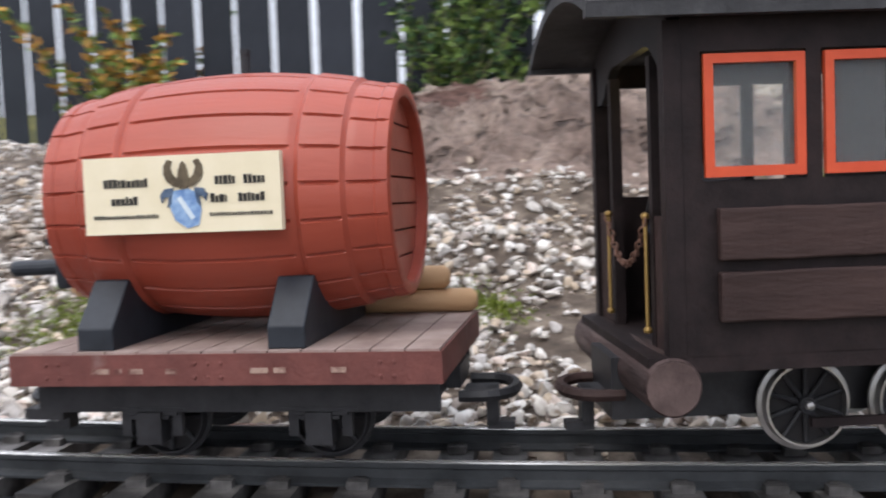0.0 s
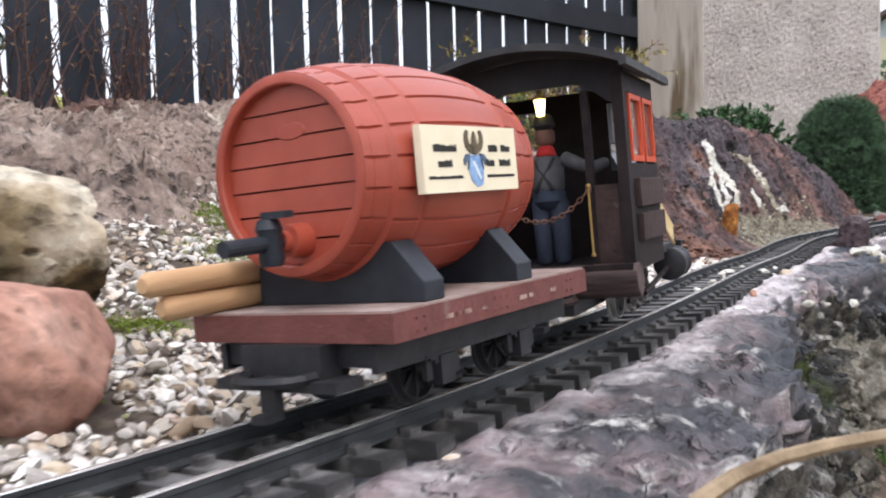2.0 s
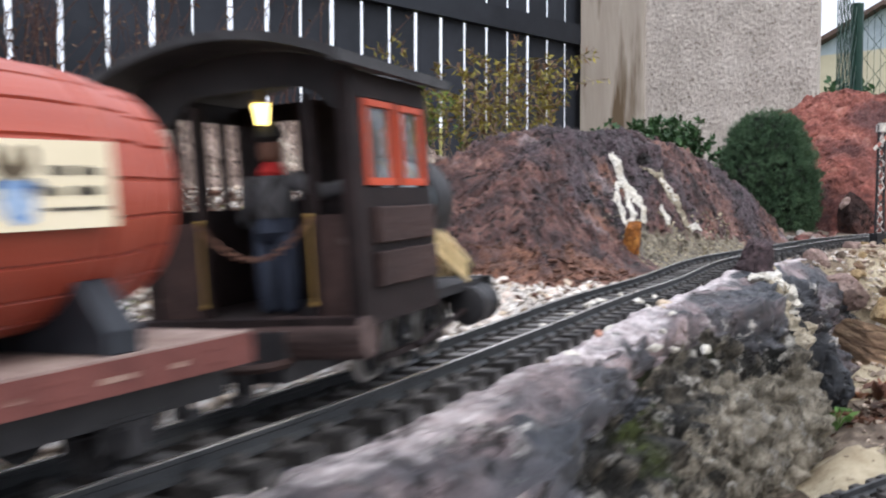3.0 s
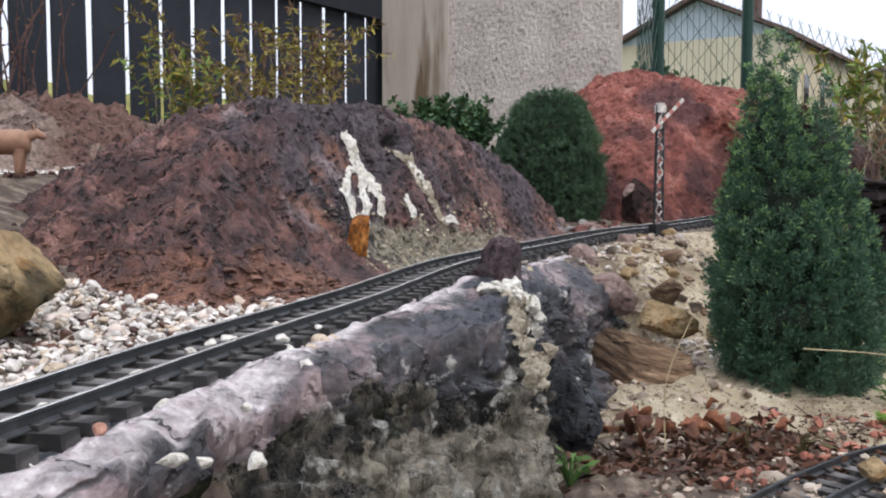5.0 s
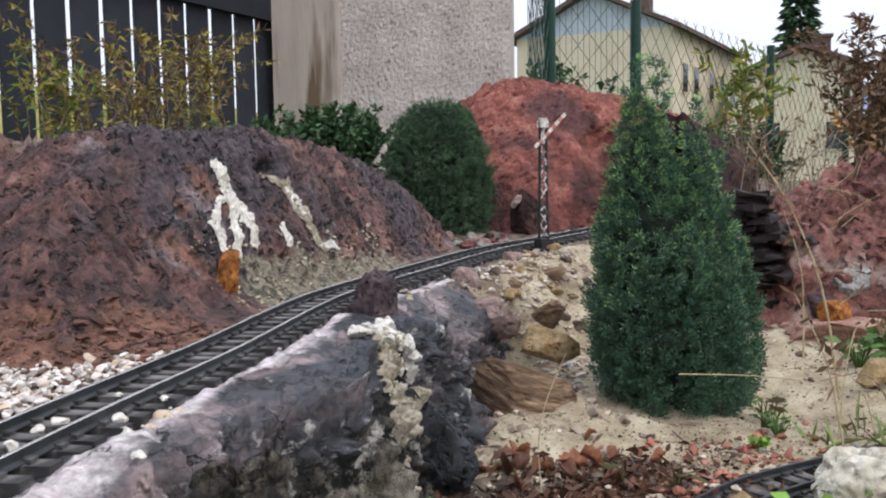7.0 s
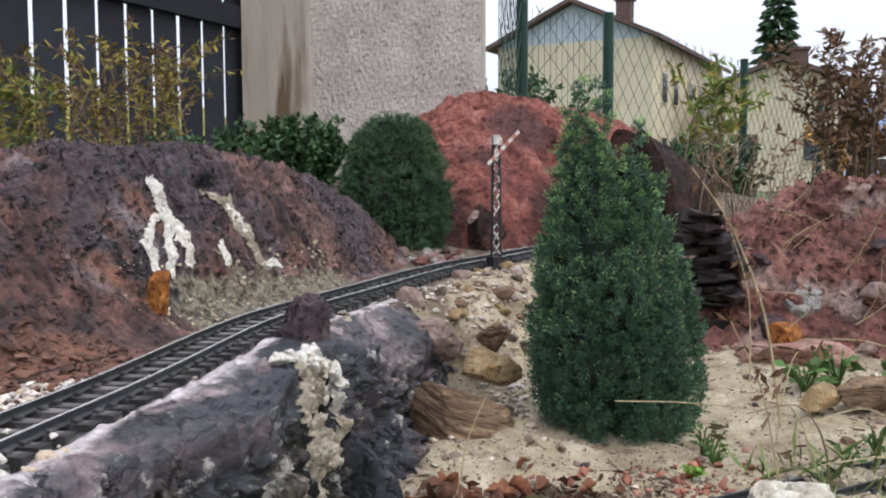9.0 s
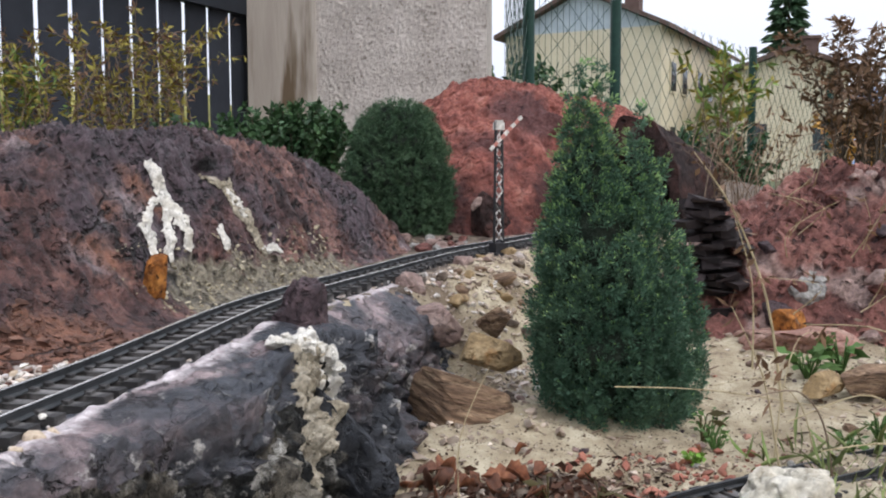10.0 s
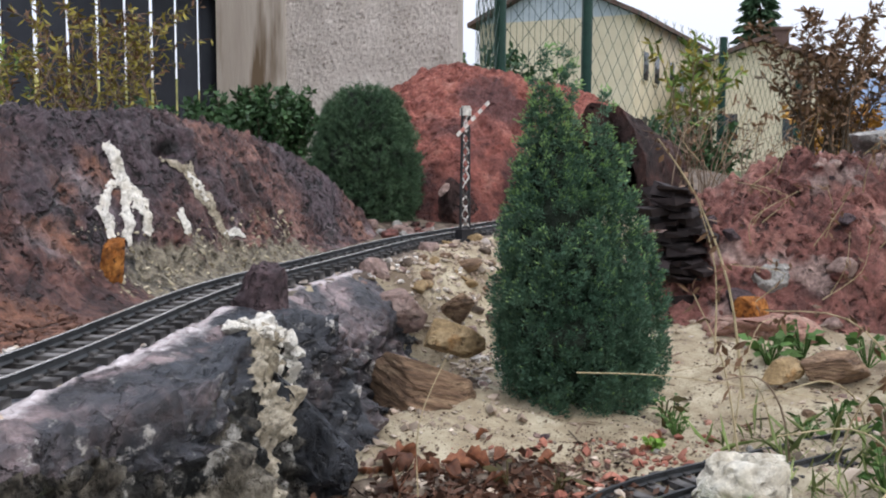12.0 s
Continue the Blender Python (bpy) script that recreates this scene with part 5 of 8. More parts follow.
part("chimney", lathe(bmesh.new(), [(0.0085, 0), (0.0068, 0.004), (0.0066, 0.024), (0.0105, 0.034), (0.0155, 0.044), (0.0157, 0.0465), (0.01, 0.052), (0.006, 0.052), (0.006, 0.047), (0, 0.047)], 28, Matrix.Translation((0, 0.374, 0.0675))), M_black, loco, "black funnel with a flared cap", smooth=True)
for s in (-1, 1):
    ya, za, yb, zb = 0.2985, 0.0255, 0.352, 0.0025
    bm = bmesh.new()
    for dz in (-0.0055, 0.0055):
        rod(bm, (s * 0.0462, ya, za + dz), (s * 0.0462, yb, zb + dz), 0.0012, 6)
    for k in range(8):
        t = (k + 0.5) / 8
        rod(bm, (s * 0.0462, ya + (yb - ya) * t, za + (zb - za) * t - 0.0055), (s * 0.0462, ya + (yb - ya) * t, za + (zb - za) * t + 0.0055), 0.0011, 6)
    part("ladder", bm, M_ladder, loco, "small cream ladder")
lamp = part("lamp", lathe(bmesh.new(), [(0, 0.012), (0.0012, 0.012), (0.0016, 0.0085), (0.0038, 0.0075), (0.0038, 0.0065), (0.0028, 0.0065)], 14, Matrix.Translation((0.0005, 0.223, 0.0832))), M_brass, loco)
M_glow = bpy.data.materials.new("lit lamp glass")
M_glow.use_nodes = True
eb = M_glow.node_tree.nodes["Principled BSDF"]
eb.inputs["Emission Color"].default_value, eb.inputs["Emission Strength"].default_value = (1.0, 0.78, 0.22, 1), 6.0
part("bulb", lathe(bmesh.new(), [(0, -0.003), (0.0021, -0.003), (0.0034, 0.0062), (0, 0.0064)], 4, Matrix.Translation((0.0005, 0.223, 0.0832))), M_glow, lamp, "lit yellow lamp glass")

# driver figurine, one plain shape
bm = bmesh.new()
FX, FY, FZ = 0.0, 0.2285, -0.0045


def blob(a, b, ra, rb):
    k = len(bm.faces)
    a, b = Vector(a) + Vector((FX, FY, FZ)), Vector(b) + Vector((FX, FY, FZ))
    m = Matrix.Translation(a) @ (b - a).to_track_quat("Z", "Y").to_matrix().to_4x4()
    h = (b - a).length
    lathe(bm, [(0, -ra * 0.6), (ra * 0.7, -ra * 0.4), (ra, 0), (rb, h), (rb * 0.7, h + rb * 0.4), (0, h + rb * 0.6)], 14, m)
    bm.faces.ensure_lookup_table()
    return range(k, len(bm.faces))


slots = {}
for idx, segs_ in enumerate((
    [((-0.0055, 0, 0.003), (-0.005, 0, 0.036), 0.0048, 0.0058), ((0.0055, 0, 0.003), (0.005, 0, 0.036), 0.0048, 0.0058), ((0, 0, 0.036), (0, 0.0005, 0.042), 0.0098, 0.0092)],
    [((0, 0, 0.044), (0, 0.001, 0.058), 0.0092, 0.0095), ((-0.0105, 0, 0.06), (-0.019, 0.006, 0.043), 0.0043, 0.0038), ((-0.019, 0.006, 0.043), (-0.012, 0.018, 0.038), 0.0037, 0.003), ((0.0105, 0, 0.06), (0.0235, 0.004, 0.053), 0.0043, 0.0038), ((0.0235, 0.004, 0.053), (0.031, 0.012, 0.056), 0.0037, 0.003)],
    [((0, 0, 0.0625), (0, 0.001, 0.0665), 0.0062, 0.0048)],
    [((0, 0.001, 0.0705), (0, 0.001, 0.076), 0.0056, 0.0056)],
    [((0, 0.001, 0.0795), (0, 0.001, 0.0835), 0.0066, 0.0058), ((-0.0062, -0.0068, 0.0605), (0.0052, -0.0086, 0.043), 0.0011, 0.0011), ((0.0062, -0.0068, 0.0605), (-0.0052, -0.0086, 0.043), 0.0011, 0.0011)],
)):
    for sg in segs_:
        for fi in blob(*sg):
            slots[fi] = idx
bm.faces.ensure_lookup_table()
for fi, idx in slots.items():
    bm.faces[fi].material_index = idx
fig = part("figurine", bm, mat("dark blue overalls", [(0.3, (0.018, 0.024, 0.04)), (0.7, (0.035, 0.045, 0.07))], 90, bump=0.2), None, smooth=True)
for mm in (mat("grey shirt", [(0.3, (0.06, 0.06, 0.065)), (0.7, (0.1, 0.1, 0.105))], 90, bump=0.2), mat("red neckerchief", [(0.3, (0.4, 0.02, 0.02)), (0.7, (0.5, 0.04, 0.035))], 90, bump=0), mat("painted brown head", [(0.3, (0.12, 0.06, 0.04)), (0.7, (0.17, 0.085, 0.06))], 90, bump=0), mat("black cap", [(0.3, (0.015, 0.014, 0.014)), (0.7, (0.03, 0.028, 0.028))], 90, bump=0)):
    fig.data.materials.append(mm)
fig.matrix_basis = S_L
tagged(fig, "driver figurine in dark overalls standing in the cab", "figurine")


# ---- plants ----
def leafmesh(name, P, Dr, Ln, Wd, material, parent=None, fold=0.25):
    """Many small pointed leaves: bases P, ways Dr, lengths and widths."""
    rs = np.random.RandomState(len(P) % 997)
    n = len(P)
    Dr = Dr / np.linalg.norm(Dr, axis=1)[:, None]
    side = np.cross(Dr, rs.normal(size=(n, 3)))
    side /= np.linalg.norm(side, axis=1)[:, None]
    up = np.cross(side, Dr)
    mid = P + Dr * (Ln * 0.5)[:, None] + up * (Ln * fold * 0.4)[:, None]
    V = np.stack([P, mid + side * (Wd * 0.5)[:, None] - up * (Wd * fold)[:, None], P + Dr * Ln[:, None], mid - side * (Wd * 0.5)[:, None] - up * (Wd * fold)[:, None]], 1).reshape(-1, 3)
    me = bpy.data.meshes.new(name)
    me.vertices.add(4 * n)
    me.vertices.foreach_set("co", V.ravel())
    idx = np.arange(4 * n).reshape(n, 4)
    tri = np.concatenate([idx[:, [0, 1, 2]], idx[:, [0, 2, 3]]], 1).reshape(-1)
    me.loops.add(len(tri))
    me.loops.foreach_set("vertex_index", tri)
    me.polygons.add(2 * n)
    me.polygons.foreach_set("loop_start", np.arange(0, 6 * n, 3))
    me.update(calc_edges=True)
    me.materials.append(material)
    ob = new(name, me)
    if parent:
        ob.parent = parent
    return ob


def leafmat(name, a, b, isl=0.35, rough=0.55):
    return mat(name, [(0.3, a), (0.7, b)], 9, rough=rough, bump=0, island=isl, spec=0.2)


def crown(rs, n, cx, cy, z0, z1, rad, lump=0.16, deep=0.28, up=0.55, freq=14):
    """Points through the outer shell of a lumpy crown of revolution; rad gives its radius by height from 0 to 1."""
    h = rs.uniform(0, 1, n * 3)
    r = np.array([rad(v) for v in h])
    keep = rs.uniform(0, r.max(), len(h)) < r + 0.01
    h, r = h[keep][:n], r[keep][:n]
    a = rs.uniform(0, 2 * math.pi, len(h))
    z = z0 + (z1 - z0) * h
    bump = np.array([fbm((math.cos(b) * q * 1.0 + cx, math.sin(b) * q + cy, zz), freq, 3) for b, q, zz in zip(a, r + 0.02, z)])
    rr = r * (1 + lump * bump) * (1 - deep * rs.uniform(0, 1, len(h)) ** 2)
    P = np.c_[cx + rr * np.cos(a), cy + rr * np.sin(a), z]
    out = np.c_[np.cos(a), np.sin(a), np.full(len(a), up)]
    return P, out / np.linalg.norm(out, axis=1)[:, None]


M_bark = mat("brown bark", [(0.3, (0.06, 0.042, 0.03)), (0.7, (0.13, 0.1, 0.075))], 60, rough=0.9, bump=0.8)
L_spruce = leafmat("blue-green small leaves", (0.043, 0.096, 0.06), (0.1, 0.18, 0.112), 0.3)
L_light = leafmat("pale green tips", (0.13, 0.255, 0.09), (0.29, 0.43, 0.17), 0.25)
L_dark = leafmat("dark green needles", (0.035, 0.075, 0.04), (0.085, 0.15, 0.08), 0.5)

rs = np.random.RandomState(3)
tree = empty("dwarf_conifer", pose(0.708, 0.1, -0.16))
tagged(tree, "dense blue-green dwarf conifer standing in sand", "tree")


def tree_r(h):
    return 0.089 * (np.interp(h, [0, 0.06, 0.22, 0.38, 0.55, 0.75, 0.9, 1], [0.5, 0.8, 1.0, 0.97, 0.8, 0.5, 0.26, 0.04]))


def clumps(rs, P, out, per, long, ln, wd, up):
    """Short branchlets at points P, each one thickly set with tiny leaves; the last third is returned apart as fresh tips."""
    n = len(P)
    way = out + rs.normal(size=P.shape) * 0.3 + (0, 0, up)
    way /= np.linalg.norm(way, axis=1)[:, None]
    size = long * rs.uniform(0.6, 1.3, n)
    k = rs.uniform(0, 1, (n, per))
    Q = P[:, None] + way[:, None] * (size[:, None] * k)[..., None] + rs.normal(size=(n, per, 3)) * 0.0016
    Dr = way[:, None] * 0.75 + rs.normal(size=(n, per, 3)) * 0.62
    tip = k > rs.uniform(0.62, 1.25, n)[:, None]
    L = ln * rs.uniform(0.7, 1.3, (n, per))
    W = wd * rs.uniform(0.75, 1.25, (n, per))
    return [(Q[m], Dr[m], L[m], W[m]) for m in (~tip, tip)]


# rounded tufts crowd the main cone and the lesser leaders at its top and side, with dark gaps between
body, tips, tufts = [], [], []
for cx, cy, z0, z1, wide, n in ((0, 0, -0.004, 0.425, 0.93, 560), (0.052, -0.03, 0.02, 0.35, 0.32, 130), (0.022, -0.03, 0.06, 0.41, 0.33, 120), (0.092, -0.016, -0.004, 0.25, 0.4, 120), (0.0, -0.062, -0.004, 0.25, 0.36, 100), (-0.05, -0.045, 0.0, 0.27, 0.36, 100), (-0.052, 0.0, 0.13, 0.475, 0.27, 110), (-0.022, -0.008, 0.12, 0.47, 0.28, 110), (0.045, -0.062, -0.004, 0.2, 0.36, 90), (-0.08, 0.0, 0.02, 0.24, 0.3, 80)):
    tries = 0
    mine = []
    while len(mine) < n and tries < n * 6:
        tries += 1
        h = rs.uniform(0, 1)
        r = tree_r(h) * wide if n > 500 else 0.089 * wide * float(np.interp(h, [0, 0.12, 0.35, 0.7, 1], [0.4, 0.78, 1.0, 0.6, 0.04]))
        if rs.uniform(0, 0.089 * wide) > r + 0.004:
            continue
        a = rs.uniform(0, 6.283)
        z = z0 + (z1 - z0) * h
        r *= rs.uniform(0.76, 1.08)
        p = Vector((cx + r * math.cos(a) - (0.11 * z if n > 500 else 0.0), cy + r * math.sin(a), z))
        if not tufts or np.min(np.sum((np.array([q[0] for q in tufts[-900:]]) - np.array(p)) ** 2, 1)) > 0.0128**2:
            mine.append(p)
            tufts.append((p, (Vector((math.cos(a), math.sin(a), 1.0)) + Vector(rs.normal(size=3)) * 0.3).normalized(), rs.uniform(0.0062, 0.0092)))
for p, way, size in tufts:
    m = 140
    w = np.array(way)
    d = rs.normal(size=(m, 3))
    d /= np.linalg.norm(d, axis=1)[:, None]
    d += w * (d @ w * 0.9 + 0.5)[:, None]
    k = rs.uniform(0.2, 1.0, m)
    Q = np.array(p) + d * (size * k)[:, None]
    Dr = d * 0.7 + w * 0.5 + rs.normal(size=(m, 3)) * 0.4
    # paler tips; their upward and top bias puts light from above into the colour
    tip = (d @ w * k > 0.95) & (rs.uniform(size=m) < 0.06 + 0.95 * max(0.0, p.z - 0.12) / 0.3)
    L, W = 0.0056 * rs.uniform(0.75, 1.25, m), 0.002 * rs.uniform(0.75, 1.25, m)
    body.append((Q[~tip], Dr[~tip], L[~tip], W[~tip])), tips.append((Q[tip], Dr[tip], L[tip], W[tip]))
for nm, group, mm in (("crown", body, L_spruce), ("fresh_growth", tips, L_light)):
    Q, Dr, L, Wd = [np.concatenate(q) for q in zip(*group)]
    leafmesh(nm, Q, Dr, L, Wd, mm, tree)
M_core = mat("dark filler for crown shade", [(0.3, (0.012, 0.018, 0.012)), (0.7, (0.03, 0.045, 0.028))], 60, rough=0.95, bump=1.0, bump_scale=120, bump_dist=0.01)


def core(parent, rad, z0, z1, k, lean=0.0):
    """A dark solid filler within a crown; its colour stands in for the shade between leaves."""
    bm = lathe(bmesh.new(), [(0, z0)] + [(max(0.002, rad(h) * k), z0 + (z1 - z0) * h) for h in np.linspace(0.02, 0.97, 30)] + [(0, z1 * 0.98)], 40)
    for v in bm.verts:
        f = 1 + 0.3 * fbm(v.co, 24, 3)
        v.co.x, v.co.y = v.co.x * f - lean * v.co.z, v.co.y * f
    part("shade_filler", bm, M_core, parent, smooth=True)


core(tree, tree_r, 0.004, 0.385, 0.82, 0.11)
bm = rods(((0, 0, -0.03), (0, 0, 0.3), 0.012, 8, 0.004))
for k in range(26):
    a, h = rs.uniform(0, 6.28), rs.uniform(0.01, 0.3)
    r = tree_r(h / 0.4) * 0.85
    rod(bm, (0, 0, h), (r * math.cos(a), r * math.sin(a), h + r * 0.5), 0.003, 5, 0.001)
part("trunk", bm, M_bark, tree)

bush = empty("round_conifer", pose(0.648, 1.065, -0.03))
tagged(bush, "dark green clipped egg-shaped conifer bush", "bush")


def bush_r(h):
    return 0.113 * math.sqrt(max(0.0, 1 - ((h - 0.4) / (0.6 if h > 0.4 else 0.52)) ** 2)) ** 0.85


P, O = crown(rs, 5200, 0, 0, 0.0, 0.36, bush_r, lump=0.22, deep=0.1, up=0.35, freq=34)
a, b = clumps(rs, P, O, 32, 0.016, 0.0062, 0.0014, 0.3)
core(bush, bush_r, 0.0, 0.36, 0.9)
leafmesh("crown", *a, L_dark, bush)
leafmesh("fresh_growth", *b, leafmat("grey-green needle tips", (0.07, 0.125, 0.065), (0.13, 0.2, 0.11), 0.4), bush)
bm = rods(((0, 0, -0.03), (0, 0, 0.26), 0.012, 8, 0.004))
for k in range(24):
    a, h = rs.uniform(0, 6.28), rs.uniform(0.02, 0.26)
    r = bush_r(h / 0.36) * 0.8
    rod(bm, (0, 0, h), (r * math.cos(a), r * math.sin(a), h + r * 0.5), 0.003, 5, 0.001)
part("trunk", bm, M_bark, bush)


def shrub(name, at, stems, hgt, spread, leaf, wid, per, leaves, twig, label, droop=0.3, category="shrub", seed=1, thick=0.003, leafstart=0.25, mix=None):
    """Arching stems that carry leaves along them."""
    r = np.random.RandomState(seed)
    ob = empty(name, pose(*at))
    tagged(ob, label, category)
    bm = bmesh.new()
    P, Dr = [], []
    for k in range(stems):
        a = r.uniform(0, 6.28)
        lean = r.uniform(0.1, 1) * spread
        h = hgt * r.uniform(0.55, 1.0)
        base = Vector((r.normal() * spread * 0.25, r.normal() * spread * 0.25, -0.03))
        last = base
        line = [base]
        for q in range(1, 9):
            t = q / 8
            p = base + Vector((math.cos(a) * lean * t**1.4, math.sin(a) * lean * t**1.4, h * (t - droop * t**3)))
            p += Vector(r.normal(size=3)) * 0.008 * hgt
            line.append(p)
            if t > leafstart:
                for z in range(per):
                    u = r.uniform()
                    P.append(last.lerp(p, u))
                    Dr.append((p - last).normalized() * 0.6 + Vector(r.normal(size=3)) * 0.75 + Vector((0, 0, -0.25)))
            last = p
        tube(bm, line, thick, thick * 0.2, 5)
    tagged(part("stem_tangle", bm, twig, ob), kind="stuff")
    P, Dr = np.array([tuple(p) for p in P]), np.array([tuple(d) for d in Dr])
    if len(P):
        cut = r.uniform(size=len(P)) < (mix[1] if mix else 1.1)
        for sel, mm in ((cut, leaves), (~cut, mix[0] if mix else leaves)):
            if sel.any():
                leafmesh("leaves", P[sel], Dr[sel], leaf * r.uniform(0.6, 1.25, sel.sum()), wid * r.uniform(0.7, 1.2, sel.sum()), mm, ob)
    return ob


L_yellow = leafmat("yellow-green narrow leaves", (0.15, 0.14, 0.025), (0.33, 0.27, 0.055))
L_brownleaf = leafmat("withered brown leaves", (0.1, 0.055, 0.03), (0.2, 0.12, 0.07))
L_laurel = leafmat("dark glossy leaves", (0.025, 0.062, 0.027), (0.065, 0.125, 0.05), rough=0.45)
L_lime = leafmat("light green leaves", (0.1, 0.17, 0.035), (0.2, 0.28, 0.07))
L_rust = leafmat("orange autumn leaves", (0.35, 0.16, 0.03), (0.5, 0.28, 0.06))
M_twig = mat("dry twig", [(0.3, (0.14, 0.1, 0.07)), (0.7, (0.28, 0.21, 0.15))], 60, rough=0.85, bump=0.4)
M_redtwig = mat("reddish bark", [(0.3, (0.045, 0.026, 0.024)), (0.7, (0.13, 0.075, 0.065))], 60, rough=0.9, bump=0.5)
shrub("autumn_shrub", (0.0, 1.98, 0.2), 46, 0.74, 0.42, 0.03, 0.0075, 9, L_yellow, M_twig, "yellowing shrub with narrow leaves before the fence", 0.35, seed=4, mix=(L_brownleaf, 0.62), thick=0.0024)
shrub("autumn_shrub", (-0.3, 1.86, 0.2), 16, 0.66, 0.25, 0.03, 0.0075, 9, L_yellow, M_twig, "yellow-green shrub with drooping narrow leaves", 0.4, seed=5, mix=(L_lime, 0.6), thick=0.0024)
shrub("laurel_shrub", (0.5, 1.66, 0.1), 90, 0.34, 0.17, 0.026, 0.013, 16, L_laurel, M_bark, "dark evergreen shrub against the wall", 0.1, seed=8, leafstart=0.1)
shrub("laurel_shrub", (0.3, 1.72, 0.1), 60, 0.3, 0.16, 0.024, 0.012, 14, L_laurel, M_bark, "low dark evergreen shrub behind the mound", 0.1, seed=9, leafstart=0.1)
shrub("creeper", (-1.95, 0.92, 0.1), 46, 0.8, 0.45, 0.032, 0.015, 14, L_lime, M_twig, "green leafy creeper on the board fence", 0.2, seed=15, mix=(L_laurel, 0.4))
shrub("creeper", (-2.7, 0.15, 0.1), 56, 0.85, 0.42, 0.036, 0.017, 14, L_lime, M_twig, "green creeper with a few orange leaves before the fence", 0.2, seed=16, mix=(L_laurel, 0.5))
shrub("creeper", (-3.6, -0.85, 0.1), 30, 0.7, 0.4, 0.04, 0.02, 10, L_lime, M_twig, "green and orange creeper before the fence", 0.2, seed=17, mix=(L_rust, 0.5))
for x, y, n, sd in ((-1.75, 1.12, 54, 20), (-1.45, 1.42, 60, 21), (-1.15, 1.7, 44, 22), (-0.8, 1.9, 22, 24)):
    shrub("bare_shrub", (x, y, 0.2), n, 0.85, 0.4, 0.022, 0.008, 1, L_brownleaf, M_redtwig, "leafless reddish twiggy shrub before the fence", 0.1, seed=sd, thick=0.0046)
shrub("hanging_vine", (3.05, 3.5, 0.3), 14, 0.8, 0.26, 0.08, 0.022, 5, L_lime, M_twig, "yellow-green vine on the wire fence", 0.25, seed=23, thick=0.005, mix=(L_yellow, 0.55))
shrub("withered_bush", (4.65, 4.2, 0.1), 40, 1.6, 0.55, 0.075, 0.022, 12, L_brownleaf, M_bark, "brown withered climber with hanging dead leaves", 0.25, seed=27, thick=0.008)
shrub("withered_bush", (5.45, 4.0, 0.1), 38, 1.8, 0.55, 0.075, 0.022, 12, L_brownleaf, M_bark, "tall brown withered climber with dead leaves", 0.2, seed=29, thick=0.009)
shrub("autumn_bush", (5.6, 5.0, 0.0), 30, 0.85, 0.6, 0.07, 0.04, 9, L_rust, M_bark, "orange autumn bush behind the wire fence", 0.2, seed=31, thick=0.008)
shrub("dry_brush", (1.5, 0.95, 0.12), 40, 0.3, 0.28, 0.015, 0.006, 1, L_brownleaf, M_twig, "tangle of dry grey-brown twigs on the mound", 0.3, seed=37, thick=0.0018)
shrub("garden_hedge", (3.9, 4.8, -0.2), 60, 0.85, 0.42, 0.06, 0.032, 12, L_laurel, M_bark, "dark green garden bush behind the wire fence", 0.15, seed=43, thick=0.008)
shrub("garden_hedge", (2.85, 6.0, 0.0), 60, 1.3, 0.7, 0.07, 0.04, 10, L_laurel, M_bark, "dark green hedge behind the wire fence", 0.15, seed=41, thick=0.008)


def far_spruce(at, h, seed):
    r = np.random.RandomState(seed)
    ob = empty("spruce", pose(*at))
    tagged(ob, "tall dark spruce behind the houses", "tree")
    part("trunk", rods(((0, 0, -1), (0, 0, h), 0.25, 8, 0.03)), M_bark, ob)
    P, Dr = [], []
    for k in range(1500):
        t = round(r.uniform() ** 0.7 * 17) / 17 + r.normal() * 0.008
        a, rad = r.uniform(0, 6.28), (1 - t) * h * 0.26 * r.uniform(0.2, 1)
        P.append((rad * math.cos(a), rad * math.sin(a), t * h - rad * 0.25))
        Dr.append((math.cos(a), math.sin(a), -0.35))
    leafmesh("crown", np.array(P), np.array(Dr), np.full(len(P), 1.0), np.full(len(P), 0.35), L_dark, ob)


far_spruce((33.5, 44, 0), 10.5, 3)
# wooded hills on the horizon, the haze of distance put into their blue colour
vs, fs = [], []
for i in range(90):
    a = radians(22 + 50 * i / 89)
    for j, h in enumerate((-8, 0.55, 1.0)):
        rad = 620 + 60 * j
        vs.append((rad * math.sin(a), rad * math.cos(a), h if j == 0 else h * (48 + 22 * fbm((a * 3, 0.2, 0), 2.5, 4))))
for i in range(89):
    for j in range(2):
        fs.append((i * 3 + j, i * 3 + j + 1, i * 3 + j + 4, i * 3 + j + 3))
tagged(raw("backdrop", vs, fs, mat("wooded hills in blue haze colour", [(0.3, (0.16, 0.22, 0.32)), (0.7, (0.24, 0.31, 0.42))], 0.02, rough=1.0, bump=0, spec=0.0)), "wooded hills on the horizon in painted blue haze", "hills", kind="structure")

# ---- pebbles, grit and moss ----
M_pebble = mat("white and grey pebbles", [(0.3, (0.42, 0.38, 0.34)), (0.5, (0.66, 0.63, 0.59)), (0.75, (0.85, 0.83, 0.8))], 110, rough=0.75, bump=0.6, bump_scale=260, island=0.15, spec=0.2, second=[(12, 0.56, 0.68, (0.4, 0.34, 0.28)), (150, 0.6, 0.68, (0.3, 0.24, 0.19))])


